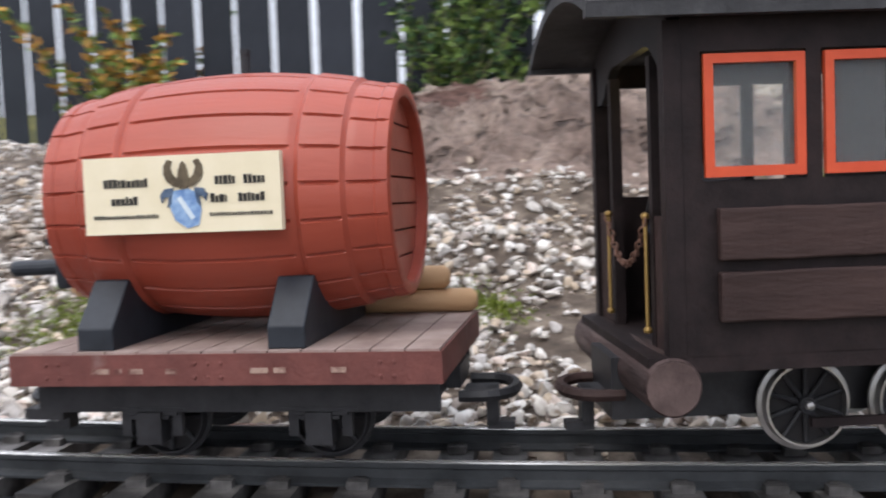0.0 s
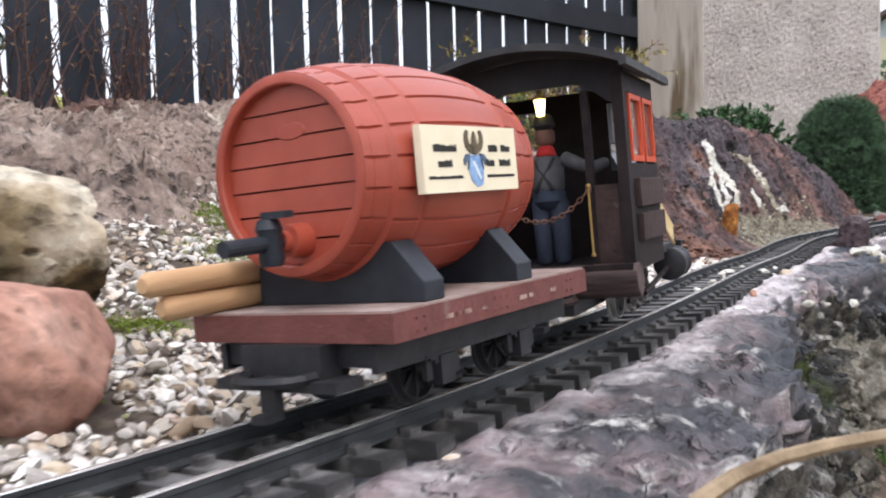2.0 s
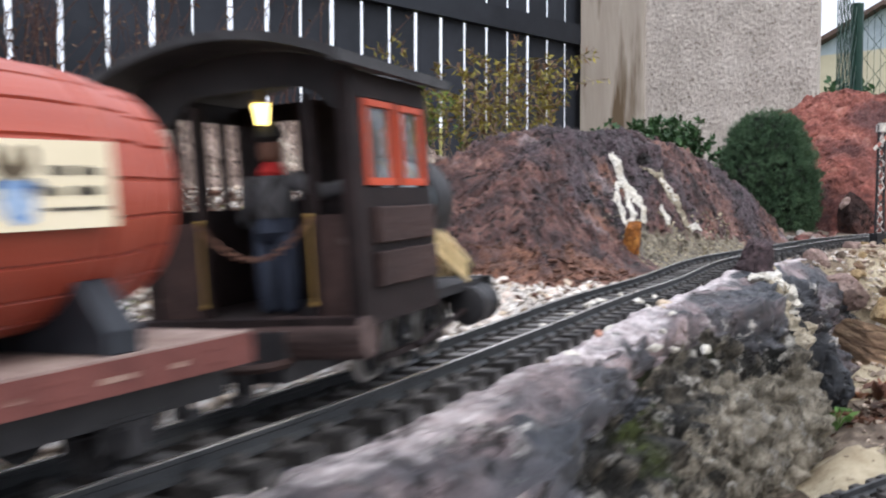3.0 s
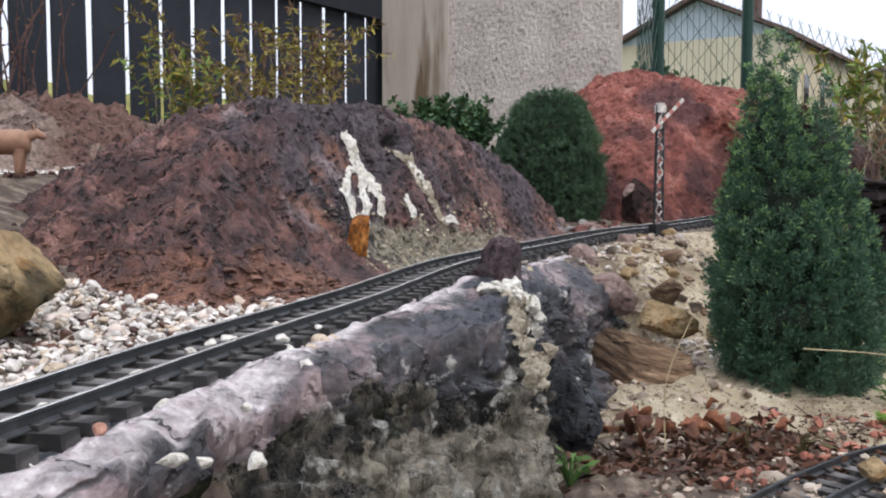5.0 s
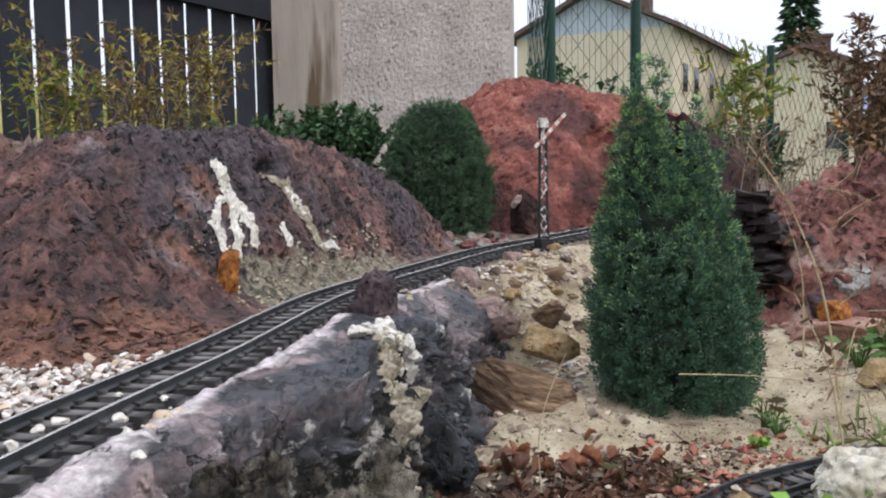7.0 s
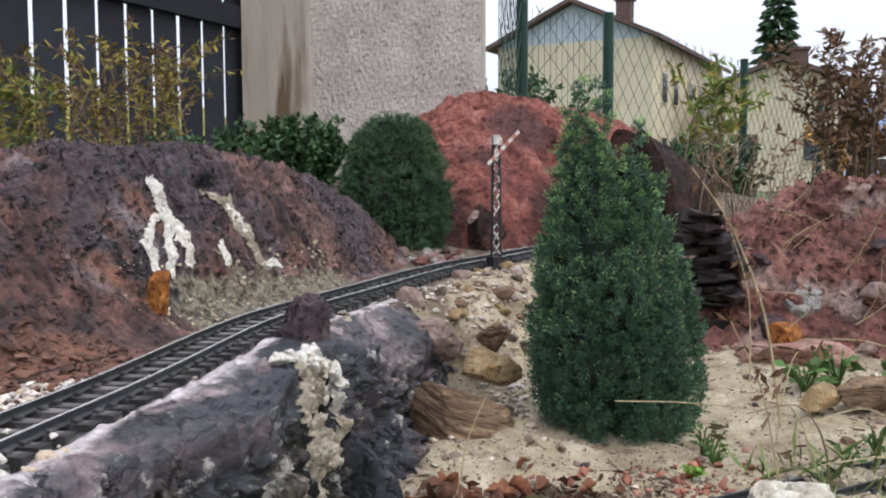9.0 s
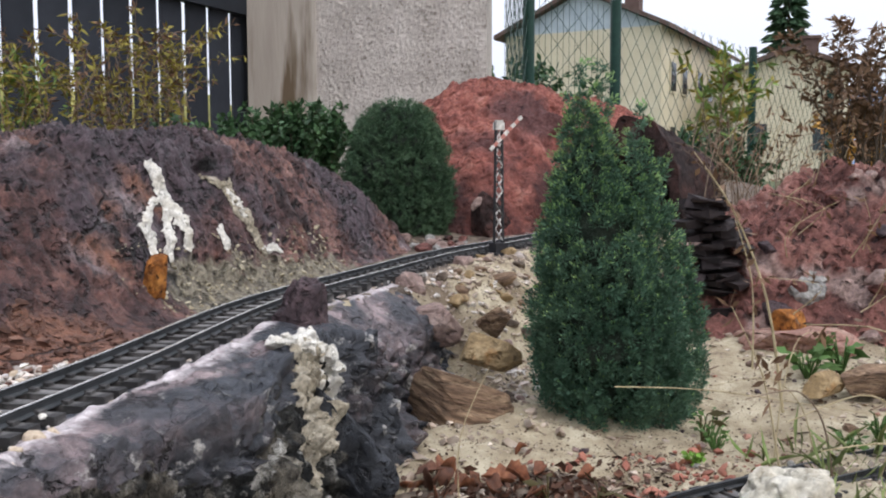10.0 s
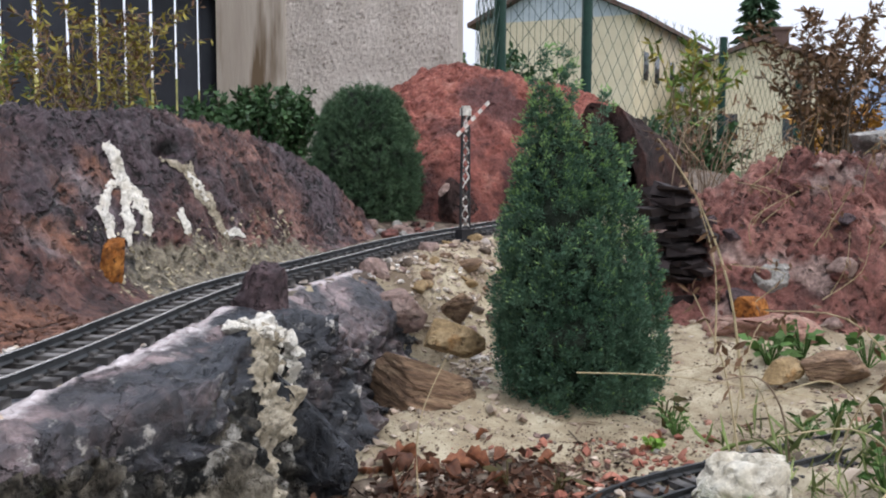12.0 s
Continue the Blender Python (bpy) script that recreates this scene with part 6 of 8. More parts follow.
def palette(m, colours):
    """Tints each stone of a mesh by one of the colours."""
    n, l = m.node_tree.nodes, m.node_tree.links
    b = n["Principled BSDF"]
    src = b.inputs["Base Color"].links[0].from_socket
    rp = n.new("ShaderNodeValToRGB")
    rp.color_ramp.interpolation = "CONSTANT"
    e = rp.color_ramp.elements
    while len(e) < len(colours):
        e.new(0.5)
    for k, c in enumerate(colours):
        e[k].position, e[k].color = k / len(colours), rgb(c)
    l.new(n.new("ShaderNodeNewGeometry").outputs["Random Per Island"], rp.inputs[0])
    mx = n.new("ShaderNodeMixRGB")
    mx.blend_type = "MULTIPLY"
    mx.inputs[0].default_value = 1.0
    l.new(src, mx.inputs[1])
    l.new(rp.outputs[0], mx.inputs[2])
    l.new(mx.outputs[0], b.inputs["Base Color"])


palette(M_pebble, [(1, 1, 1), (0.95, 0.93, 0.9), (0.6, 0.57, 0.55), (1, 0.98, 0.95), (0.9, 0.78, 0.66), (0.78, 0.77, 0.78), (1, 1, 0.98), (0.5, 0.46, 0.44), (0.88, 0.87, 0.86), (0.95, 0.85, 0.8), (0.7, 0.6, 0.48), (1, 0.99, 0.97)])
M_speck = mat("dark sand specks", [(0.3, (0.03, 0.022, 0.016)), (0.55, (0.12, 0.08, 0.055)), (0.75, (0.3, 0.2, 0.14))], 200, rough=0.9, bump=0, island=0.5)
M_grit = mat("mixed grit", [(0.3, (0.22, 0.16, 0.12)), (0.55, (0.4, 0.33, 0.26)), (0.75, (0.58, 0.53, 0.46))], 25, rough=0.8, bump=0.2, island=0.45)
bm = bmesh.new()
bmesh.ops.create_icosphere(bm, subdivisions=2, radius=1.0)
bm.verts.ensure_lookup_table()
ICO_V = np.array([tuple(v.co) for v in bm.verts])
ICO_F = np.array([[v.index for v in f.verts] for f in bm.faces])
bm.free()
bm = bmesh.new()
bmesh.ops.create_icosphere(bm, subdivisions=1, radius=1.0)
ICO_V1 = np.array([tuple(v.co) for v in bm.verts])
bm.verts.index_update()
ICO_F1 = np.array([[v.index for v in f.verts] for f in bm.faces])
bm.free()


def stones(name, spots, sizes, material, seed, fine=True, flat=0.68, label=""):
    r = np.random.RandomState(seed)
    iv, iff = (ICO_V, ICO_F) if fine else (ICO_V1, ICO_F1)
    kinds = []
    for k in range(14):
        off = r.uniform(-9, 9, 3)
        rad = np.array([1 + 0.42 * noise.fractal(Vector(v) * 0.9 + Vector(off), 0.9, 2.0, 2) for v in iv])
        w = iv * rad[:, None]
        for c in range(7):
            nv_ = r.normal(size=3)
            nv_ /= np.linalg.norm(nv_)
            over = w @ nv_ - r.uniform(0.36, 0.72)
            w = w - np.outer(np.clip(over, 0, None) * 0.9, nv_)
        kinds.append(w * 1.15)
    n, nv = len(spots), len(iv)
    V = np.empty((n, nv, 3))
    for i, (p, s) in enumerate(zip(spots, sizes)):
        a, b = r.uniform(0, 6.28), r.normal() * 0.25
        ca, sa = math.cos(a), math.sin(a)
        k = kinds[r.randint(14)] * (s * r.uniform(0.8, 1.3), s * r.uniform(0.65, 1.0), s * flat * r.uniform(0.75, 1.15))
        x, y, z = k[:, 0] * ca - k[:, 1] * sa, k[:, 0] * sa + k[:, 1] * ca, k[:, 2]
        V[i, :, 0], V[i, :, 1], V[i, :, 2] = x + p[0], y + p[1], z + b * x + p[2]
    F = (iff[None] + (np.arange(n) * nv)[:, None, None]).reshape(-1)
    me = bpy.data.meshes.new(name)
    me.vertices.add(n * nv)
    me.vertices.foreach_set("co", V.ravel())
    me.loops.add(len(F))
    me.loops.foreach_set("vertex_index", F)
    me.polygons.add(len(F) // 3)
    me.polygons.foreach_set("loop_start", np.arange(0, len(F), 3))
    me.polygons.foreach_set("use_smooth", np.full(len(F) // 3, fine))
    me.update(calc_edges=True)
    me.materials.append(material)
    me.set_sharp_from_angle(angle=radians(38))
    return tagged(new(name, me), label, "stones", kind="stuff")


BIG = [(-0.49, -1.016, 0.048), (-0.545, -0.92, 0.05), (-0.245, -0.32, 0.085)]


def in_mound(x, y):
    h = radians(30)
    dx, dy = x - 0.12, y - 0.5
    u, v = (dx * math.sin(h) + dy * math.cos(h)) / 0.68, (dx * math.cos(h) - dy * math.sin(h)) / 0.36
    return (abs(u) ** 3 + abs(v) ** 3) ** (1 / 3)


rs = np.random.RandomState(11)
heap = {True: ([], []), False: ([], [])}
total = 0
while total < 27000:
    x, y = rs.uniform(-1.45, 0.1), rs.uniform(-1.75, 0.75)
    d, k = to_line(x, y)
    if d > -0.05 or d < -0.85 or in_mound(x, y) < 0.97 or any((x - a) ** 2 + (y - b) ** 2 < c * c for a, b, c in BIG):
        continue
    if (d < -0.4 and rs.uniform() < 0.55) or (d < -0.1 and fbm((x, y, 12), 4.5, 3) > 0.28 and rs.uniform() < 0.85):
        continue
    s = rs.choice([0.0013, 0.0021, 0.003, 0.004, 0.0052], p=[0.2, 0.28, 0.3, 0.17, 0.05]) * rs.uniform(0.95, 1.3)
    near = s > 0.0032 and d > -0.42
    heap[near][0].append((x, y, ground_z(x, y) + s * rs.uniform(0.2, 1.2)))
    heap[near][1].append(s)
    total += 1
for k in range(900):
    x, y = -0.4 + rs.normal() * 0.12, 0.2 + rs.normal() * 0.1
    if in_mound(x, y) > 1.0 and to_line(x, y)[0] < -0.06:
        s = rs.choice([0.002, 0.0032, 0.005], p=[0.45, 0.4, 0.15]) * rs.uniform(0.9, 1.3)
        heap[False][0].append((x, y, ground_z(x, y) + s * 0.5)), heap[False][1].append(s)
stones("pebbles", *heap[True], M_pebble, 5, True, label="white and grey rounded pebbles spread beside the track")
stones("small_pebbles", *heap[False], M_pebble, 15, False, label="small white and tan pebbles filling the gaps")
spots, sizes = [], []
while len(spots) < 650:
    k = rs.randint(60, len(CL) - 40)
    d = rs.choice([rs.uniform(-0.02, 0.02), rs.uniform(0.04, 0.06), rs.uniform(0.045, 0.07), rs.uniform(-0.06, -0.045)])
    x, y = CL[k] + RGT[k] * d
    s = rs.choice([0.0012, 0.002, 0.003, 0.0045], p=[0.5, 0.3, 0.16, 0.04])
    spots.append((x, y, rail_z(x, y) - (0.0155 if d > 0.03 else 0.0165) + s * 0.5))
    sizes.append(s)
for k in range(240):
    q = rs.randint(95, 215)
    d = 0.05 + abs(rs.normal()) * 0.018
    x, y = CL[q] + RGT[q] * d
    s = rs.choice([0.002, 0.0035, 0.0055], p=[0.5, 0.35, 0.15])
    spots.append((x, y, rail_z(x, y) - 0.0155 + s * 0.5)), sizes.append(s)
grit, grains = [], []
for k in range(3200):
    q = rs.randint(60, len(CL) - 40)
    d = rs.uniform(-0.05, 0.05)
    x, y = CL[q] + RGT[q] * d
    s = rs.choice([0.0006, 0.001, 0.0016], p=[0.5, 0.35, 0.15])
    grit.append((x, y, rail_z(x, y) - (0.0158 if d > 0.034 else 0.0172) + s * 0.4)), grains.append(s)
stones("track_grit", grit, grains, M_grit, 16, False, label="brown grit lying between the sleepers")
stones("track_pebbles", spots, sizes, M_pebble, 6, False, label="small white stones strewn between the sleepers")
spots, sizes = [], []
while len(spots) < 6500:
    x, y = rs.uniform(0.3, 1.5), rs.uniform(-0.55, 0.66)
    d, k = to_line(x, y)
    if d < 0.07:
        continue
    if d > 0.34 and rs.uniform() > 0.3 and y > -0.1:
        continue
    s = rs.choice([0.0018, 0.003, 0.005, 0.009], p=[0.5, 0.3, 0.15, 0.05])
    spots.append((x, y, ground_z(x, y) + s * 0.2))
    sizes.append(s)
spots_fine, sizes_fine = [], []
for k in range(9000):
    x, y = (rs.uniform(0.4, 1.35), rs.uniform(-0.2, 0.32)) if k % 3 else (rs.normal(0.6, 0.09), rs.normal(-0.1, 0.05))
    if to_line(x, y)[0] < 0.1 or fbm((x, y, 6), 6, 3) < rs.uniform(-0.6, 0.3):
        continue
    s = rs.choice([0.0006, 0.001, 0.0016, 0.0026], p=[0.45, 0.3, 0.18, 0.07])
    spots_fine.append((x, y, ground_z(x, y) + s * 0.2)), sizes_fine.append(s)
bank_s, bank_r = [], []
for k in range(1500):
    x, y = rs.uniform(0.44, 0.8), rs.uniform(0.14, 0.64)
    if 0.06 < to_line(x, y)[0] < 0.26:
        s = rs.choice([0.0018, 0.003, 0.0048, 0.0075], p=[0.45, 0.32, 0.17, 0.06])
        bank_s.append((x, y, ground_z(x, y) + s * 0.3)), bank_r.append(s)
stones("bank_rubble", bank_s, bank_r, M_grit, 19, False, label="tan and grey rubble covering the bank")
stones("sand_specks", spots_fine, sizes_fine, M_speck, 17, False, label="dark and rusty specks and grit on the sand")
stones("bank_grit", spots, sizes, M_grit, 7, False, label="brown and pale grit and stones on the sandy bank")
spots, sizes = [], []
for k in range(150):
    x, y = 0.6 + rs.normal() * 0.05, 0.3 + rs.normal() * 0.06
    s = rs.uniform(0.003, 0.008)
    spots.append((x, y, ground_z(x, y) + s * 0.4)), sizes.append(s)
for k in range(110):
    x, y = 0.52 + rs.normal() * 0.05, 0.15 + rs.normal() * 0.03
    s = rs.uniform(0.0025, 0.006)
    spots.append((x, y, ground_z(x, y) + s * 0.4)), sizes.append(s)
stones("bank_pebbles", spots, sizes, M_pebble, 8, False, label="heap of white pebbles on the bank")
M_brick = mat("broken brick", [(0.3, (0.2, 0.065, 0.045)), (0.7, (0.38, 0.17, 0.12))], 40, rough=0.85, bump=0.6, island=0.3)
spots, sizes = [], []
for k in range(190):
    x = rs.choice([rs.uniform(0.42, 0.7), rs.uniform(0.58, 0.8)])
    y = (-0.105 + 0.1 * (x - 0.5) if k % 4 == 0 else -0.205 + 0.48 * (x - 0.58)) + rs.normal() * 0.016
    s = rs.choice([0.002, 0.0038, 0.0065, 0.009], p=[0.4, 0.32, 0.2, 0.08])
    spots.append((x, y, ground_z(x, y) + s * 0.4)), sizes.append(s)
stones("brick_chips", spots, sizes, M_brick, 9, False, label="red broken brick chips on the sand")

L_moss = leafmat("bright moss", (0.09, 0.13, 0.015), (0.2, 0.24, 0.04), 0.4)
P = []
for cx, cy, r0 in ((-0.56, -1.02, 0.06), (-0.6, -1.1, 0.05), (-0.53, -1.09, 0.04), (-0.62, -1.03, 0.05), (-0.48, -0.62, 0.05), (-0.56, -0.5, 0.06), (-0.42, -0.5, 0.04), (-0.5, -0.85, 0.03), (-0.66, -0.95, 0.05), (-0.35, -0.15, 0.05), (-0.75, -0.6, 0.07), (-0.38, -0.3, 0.03)):
    for k in range(int(1500 * r0 / 0.05)):
        x, y = cx + rs.normal() * r0 * 0.6, cy + rs.normal() * r0 * 0.35
        if to_line(x, y)[0] < -0.06:
            P.append((x, y, ground_z(x, y) + 0.004 + 0.006 * max(0.0, fbm((x, y, 3), 60, 2) + 0.4) * rs.uniform(0.6, 1.0)))
P = np.array(P)
Dr = rs.normal(size=P.shape) * 0.8 + (0, 0, 0.7)
tagged(leafmesh("moss", P, Dr, rs.uniform(0.002, 0.0045, len(P)), rs.uniform(0.001, 0.002, len(P)), L_moss), "cushions of yellow-green moss among the pebbles", "moss", kind="stuff")

# ---- signal ----
M_white = mat("flaking white paint", [(0.3, (0.35, 0.33, 0.3)), (0.6, (0.7, 0.68, 0.63))], 120, rough=0.7, bump=0.2)
M_redp = mat("faded red paint", [(0.3, (0.36, 0.12, 0.095)), (0.7, (0.5, 0.23, 0.19))], 90, rough=0.7, bump=0.2)
sig = empty("semaphore_signal", pose(0.738, 0.628, 0.014, 0, 0, 14))
tagged(sig, "small lattice semaphore signal with a raised striped arm", "signal")
part("base", boxes((-0.014, 0.014, -0.012, 0.012, -0.01, 0.026), (-0.02, 0.02, -0.016, 0.016, -0.01, 0.008)), M_black, sig, bevel=0.001)
for s in (-1, 1):
    part("mast_leg", rods(((s * 0.0098, 0, 0.02), (s * 0.0068, 0, 0.252), 0.0028, 6)), M_black, sig)
bm = bmesh.new()
for k in range(9):
    a, b = 0.03 + k * 0.0235, 0.03 + (k + 1) * 0.0235
    for s in (-1, 1):
        rod(bm, (s * (0.0098 - 0.003 * a / 0.25), -0.001, a), (-s * (0.0098 - 0.003 * b / 0.25), -0.001, b), 0.0016, 5)
part("lattice", bm, mat("dark lattice with white flecks", [(0.38, (0.03, 0.03, 0.03)), (0.48, (0.08, 0.08, 0.075)), (0.54, (0.6, 0.58, 0.55))], 70, rough=0.7, bump=0.2), sig, "dark lattice bars with white flecks")
part("lamp_box", boxes((-0.009, 0.009, -0.006, 0.006, 0.238, 0.252), (-0.0065, 0.0065, -0.005, 0.005, 0.252, 0.256)), M_white, sig, bevel=0.001)
arm = empty("arm", pose(0.0, -0.008, 0.222, 0, -42, 0))
arm.parent = sig
for k in range(9):
    x0 = -0.032 + k * 0.0105
    part("stripe", boxes((x0, x0 + 0.0105, -0.001, 0.001, -0.0032, 0.0032)), M_redp if k % 2 else M_white, arm)
boulder("rock", (0.85, 0.985, 0.05), (0.055, 0.04, 0.075), (0, 8, 20), 6.2, M_tunnel, 0.3, 0.7, label="dark maroon rock at the red mound's foot")
boulder("stone_shard", (0.802, 0.955, 0.1), (0.011, 0.007, 0.02), (0, 38, 20), 4.2, M_pinkrock, 0.3, 0.9, sub=4, label="pale pinkish stone shard leaning on the red mound")
for k in range(60):
    x, y = rs.uniform(0.62, 0.95), rs.uniform(0.76, 0.94)
    if to_line(x, y)[0] < -0.07:
        q = rs.choice([0.006, 0.01, 0.016], p=[0.5, 0.35, 0.15])
        boulder("rubble_stone", (x, y, ground_z(x, y) + q * 0.3), (q * 1.3, q, q * 0.8), (rs.normal() * 15, rs.normal() * 15, rs.uniform(0, 180)), 90.0 + k, (M_pinkrock, M_greylime, M_tunnel, M_earth)[k % 4], 0.25, 0.8, sub=3, label="rough stone at the red mound's foot", category="stone")["group"] = "foot stones"
boulder("stone", (0.77, 0.615, 0.012), (0.014, 0.012, 0.011), (0, 0, 0), 3.0, M_pebble, sub=3, label="small pale stone at the signal's foot")

# ---- toy cow ----
M_cow = mat("painted toy cow", [(0.3, (0.2, 0.105, 0.065)), (0.7, (0.36, 0.21, 0.14))], 45, rough=0.6, bump=0.2)
bm = bmesh.new()
for a, b, ra, rb in (((-0.028, 0, 0.04), (0.03, 0, 0.041), 0.0165, 0.0175), ((0.018, 0, 0.034), (0.034, 0, 0.036), 0.013, 0.012), ((0.032, 0, 0.046), (0.047, 0, 0.053), 0.0085, 0.0065), ((0.047, 0, 0.054), (0.058, 0, 0.048), 0.0065, 0.0045),
                     ((-0.028, 0.007, 0.0), (-0.027, 0.007, 0.036), 0.0042, 0.0085), ((-0.026, -0.007, 0.0), (-0.027, -0.007, 0.036), 0.0042, 0.0085), ((0.028, 0.007, 0.0), (0.027, 0.007, 0.036), 0.0042, 0.0085), ((0.024, -0.007, 0.0), (0.027, -0.007, 0.036), 0.0042, 0.0085),
                     ((-0.04, 0, 0.048), (-0.044, 0, 0.02), 0.0016, 0.0012), ((0.045, 0.003, 0.059), (0.043, 0.012, 0.067), 0.0017, 0.0007), ((0.045, -0.003, 0.059), (0.043, -0.012, 0.067), 0.0017, 0.0007)):
    a, b = Vector(a), Vector(b)
    m = Matrix.Translation(a) @ (b - a).to_track_quat("Z", "Y").to_matrix().to_4x4()
    h = (b - a).length
    lathe(bm, [(0, -ra * 0.7), (ra * 0.75, -ra * 0.4), (ra, 0), (rb, h), (rb * 0.75, h + rb * 0.4), (0, h + rb * 0.7)], 12, m)
cow = part("toy_cow", bm, M_cow, None, smooth=True)
cow.matrix_basis = pose(-0.35, 0.3, ground_z(-0.35, 0.3) + 0.006, 0, 0, 8)
tagged(cow, "brown toy cow standing on pebbles", "toy cow")

# ---- stray gravel lying on the sleepers and the shelf ----
for k, (x, y, q) in enumerate(((-0.006, -0.378, 0.0075), (-0.016, -0.392, 0.006), (-0.026, -0.429, 0.0072), (-0.05, -0.492, 0.0066), (0.027, -0.309, 0.005), (0.026, -0.362, 0.0085), (0.032, -0.381, 0.0078), (0.038, -0.402, 0.0066), (-0.027, -0.558, 0.0068), (0.048, -0.462, 0.0068), (0.015, -0.567, 0.0052), (-0.01, -0.655, 0.0068), (0.003, -0.66, 0.0046), (0.024, -0.664, 0.0066), (-0.082, -0.57, 0.005), (-0.075, -0.69, 0.0075), (0.06, -0.33, 0.0045), (0.052, -0.29, 0.005), (-0.1, -0.66, 0.006))):
    boulder("gravel_lump", (x, y, (rail_z(x, y) - 0.0086 if to_line(x, y)[0] < 0.046 else rail_z(x, y) - 0.0125) + q * 0.12), (q * 1.0, q * 0.78, q * 0.55), (8 * (k % 3), 5 * (k % 4), 47 * k), 210.0 + k, M_lime, 0.4, 1.0, sub=3, label="white rough gravel lump lying on the track bed", category="stone")["group"] = "stray gravel"
boulder("brick_chip", (-0.046, -0.622, rail_z(-0.046, -0.622) - 0.006), (0.0035, 0.003, 0.003), (0, 0, 20), 230.0, M_redrock, 0.25, 0.9, sub=3, label="small red brick chip on a sleeper end", category="stone")

# ---- lower right: second track, stones, leaves, weeds ----
LINE2 = [(0.2, -0.53), (0.43, -0.352), (0.557, -0.268), (0.64, -0.228), (0.785, -0.193), (1.05, -0.14), (1.6, -0.06)]
C2 = smooth_line(LINE2, 0.01)
T2 = np.gradient(C2, axis=0)
T2 /= np.hypot(*T2.T)[:, None]
R2 = np.c_[T2[:, 1], -T2[:, 0]]
track2 = empty("railway_track")
tagged(track2, "lower garden railway track half hidden by weeds", "track")
Z2 = -0.15
for off in (-0.0238, 0.0238):
    vs, fs, n = [], [], len(RAIL)
    for k in range(0, len(C2), 2):
        vs += [(C2[k][0] + R2[k][0] * (off + a), C2[k][1] + R2[k][1] * (off + a), Z2 + b) for a, b in RAIL]
    for i in range(len(vs) // n - 1):
        fs += [(i * n + j, i * n + (j + 1) % n, (i + 1) * n + (j + 1) % n, (i + 1) * n + j) for j in range(n)]
    raw("rail", vs, fs, M_rail, track2, smooth=False)
for k in np.arange(1, len(C2) - 1, 2.72):
    q = int(k)
    ob = new("sleeper", sleeper)
    ob.parent = track2
    ob.matrix_basis = pose(C2[q][0], C2[q][1], Z2, 0, 0, math.degrees(math.atan2(T2[q][1], T2[q][0])) - 90)
M_palestone = rock_mat("pale limestone lump", [(0.3, (0.42, 0.37, 0.28)), (0.5, (0.64, 0.6, 0.5)), (0.7, (0.78, 0.75, 0.66))], 30, grain=(110, 0.65, 1.2), pits=(60, 0.4, 0.6), bump=(1.0, 0.008))
boulder("boulder", (0.708, -0.292, -0.145), (0.052, 0.042, 0.042), (0, 0, 20), 6.6, M_palestone, 0.36, 0.65, label="pale rough limestone lump by the lower track")
boulder("boulder", (1.265, 0.42, -0.05), (0.05, 0.042, 0.038), (0, 0, 40), 2.6, M_greylime, 0.22, 0.6, label="grey rough limestone at the red mound's foot")
boulder("boulder", (1.4, 0.44, -0.07), (0.05, 0.042, 0.034), (0, 0, 70), 9.6, M_pinkrock, 0.22, 0.6, label="pinkish-pale rough stone at the mound's foot")
boulder("orange_stone", (1.17, 0.34, -0.088), (0.042, 0.024, 0.022), (0, 10, 10), 4.9, M_orange, 0.15, 0.5, label="orange flat stone on the sand")
boulder("rock", (1.11, 0.062, -0.125), (0.075, 0.03, 0.022), (0, 4, 10), 3.7, M_slab, 0.15, 0.4, label="flat brown rock in the sand")
boulder("stone_slab", (1.02, 0.06, -0.125), (0.042, 0.02, 0.018), (0, -4, 5), 2.7, M_tanrock, 0.12, 0.8, label="tan flat stone half sunk in the sand")
boulder("rock", (1.2, 0.35, -0.12), (0.15, 0.1, 0.032), (0, 3, 20), 5.7, rock_mat("pink rock sheet", [(0.3, (0.2, 0.1, 0.08)), (0.5, (0.32, 0.18, 0.14)), (0.72, (0.48, 0.35, 0.28))], 25, grain=(90, 0.6, 1.4), pits=(60, 0.4, 0.5), bump=(1.0, 0.008)), 0.15, 0.4, label="low pinkish rock sheet in the sand")
vs, fs, ns, nr = [], [], 46, 60
k0 = int((CL[:, 0] > 1.2).argmax())
ring = [k0 + 26 * i / (nr - 1) for i in range(nr)]
for side in (0, 1):
    for i, si in enumerate(ring):
        c, rt = CL[int(si)], RGT[int(si)]
        for j in range(ns):
            a = math.pi * j / (ns - 1)
            w, h = (0.1, 0.2) if side == 0 else ((0.128 if a < 1.57 else 0.185) - 0.02 * i / nr, 0.275 - 0.085 * i / nr)
            k = 1 + (0.05 if side == 0 else 0.055) * fbm((c[0] * 2, c[1] * 2 + a, a * 2 + side * 5), 1.6, 2) + 0.03 * fbm((c[0], c[1], a * 0.2), 26, 4)
            d = w * k * math.copysign(abs(math.cos(a)) ** (0.7 if side == 0 else 1.0), math.cos(a))
            d += 0.012
            pull = 0.014 * fbm((a, side, 1), 2, 3) if i == 0 else 0.0
            vs.append((c[0] + rt[0] * d + pull, c[1] + rt[1] * d + pull * 0.5, 0.03 + h * k * math.sin(a) - (0.12 if math.sin(a) < 0.05 else 0)))
for side in (0, 1):
    o = side * nr * ns
    for i in range(nr - 1):
        for j in range(ns - 1):
            fs.append((o + i * ns + j, o + (i + 1) * ns + j, o + (i + 1) * ns + j + 1, o + i * ns + j + 1))
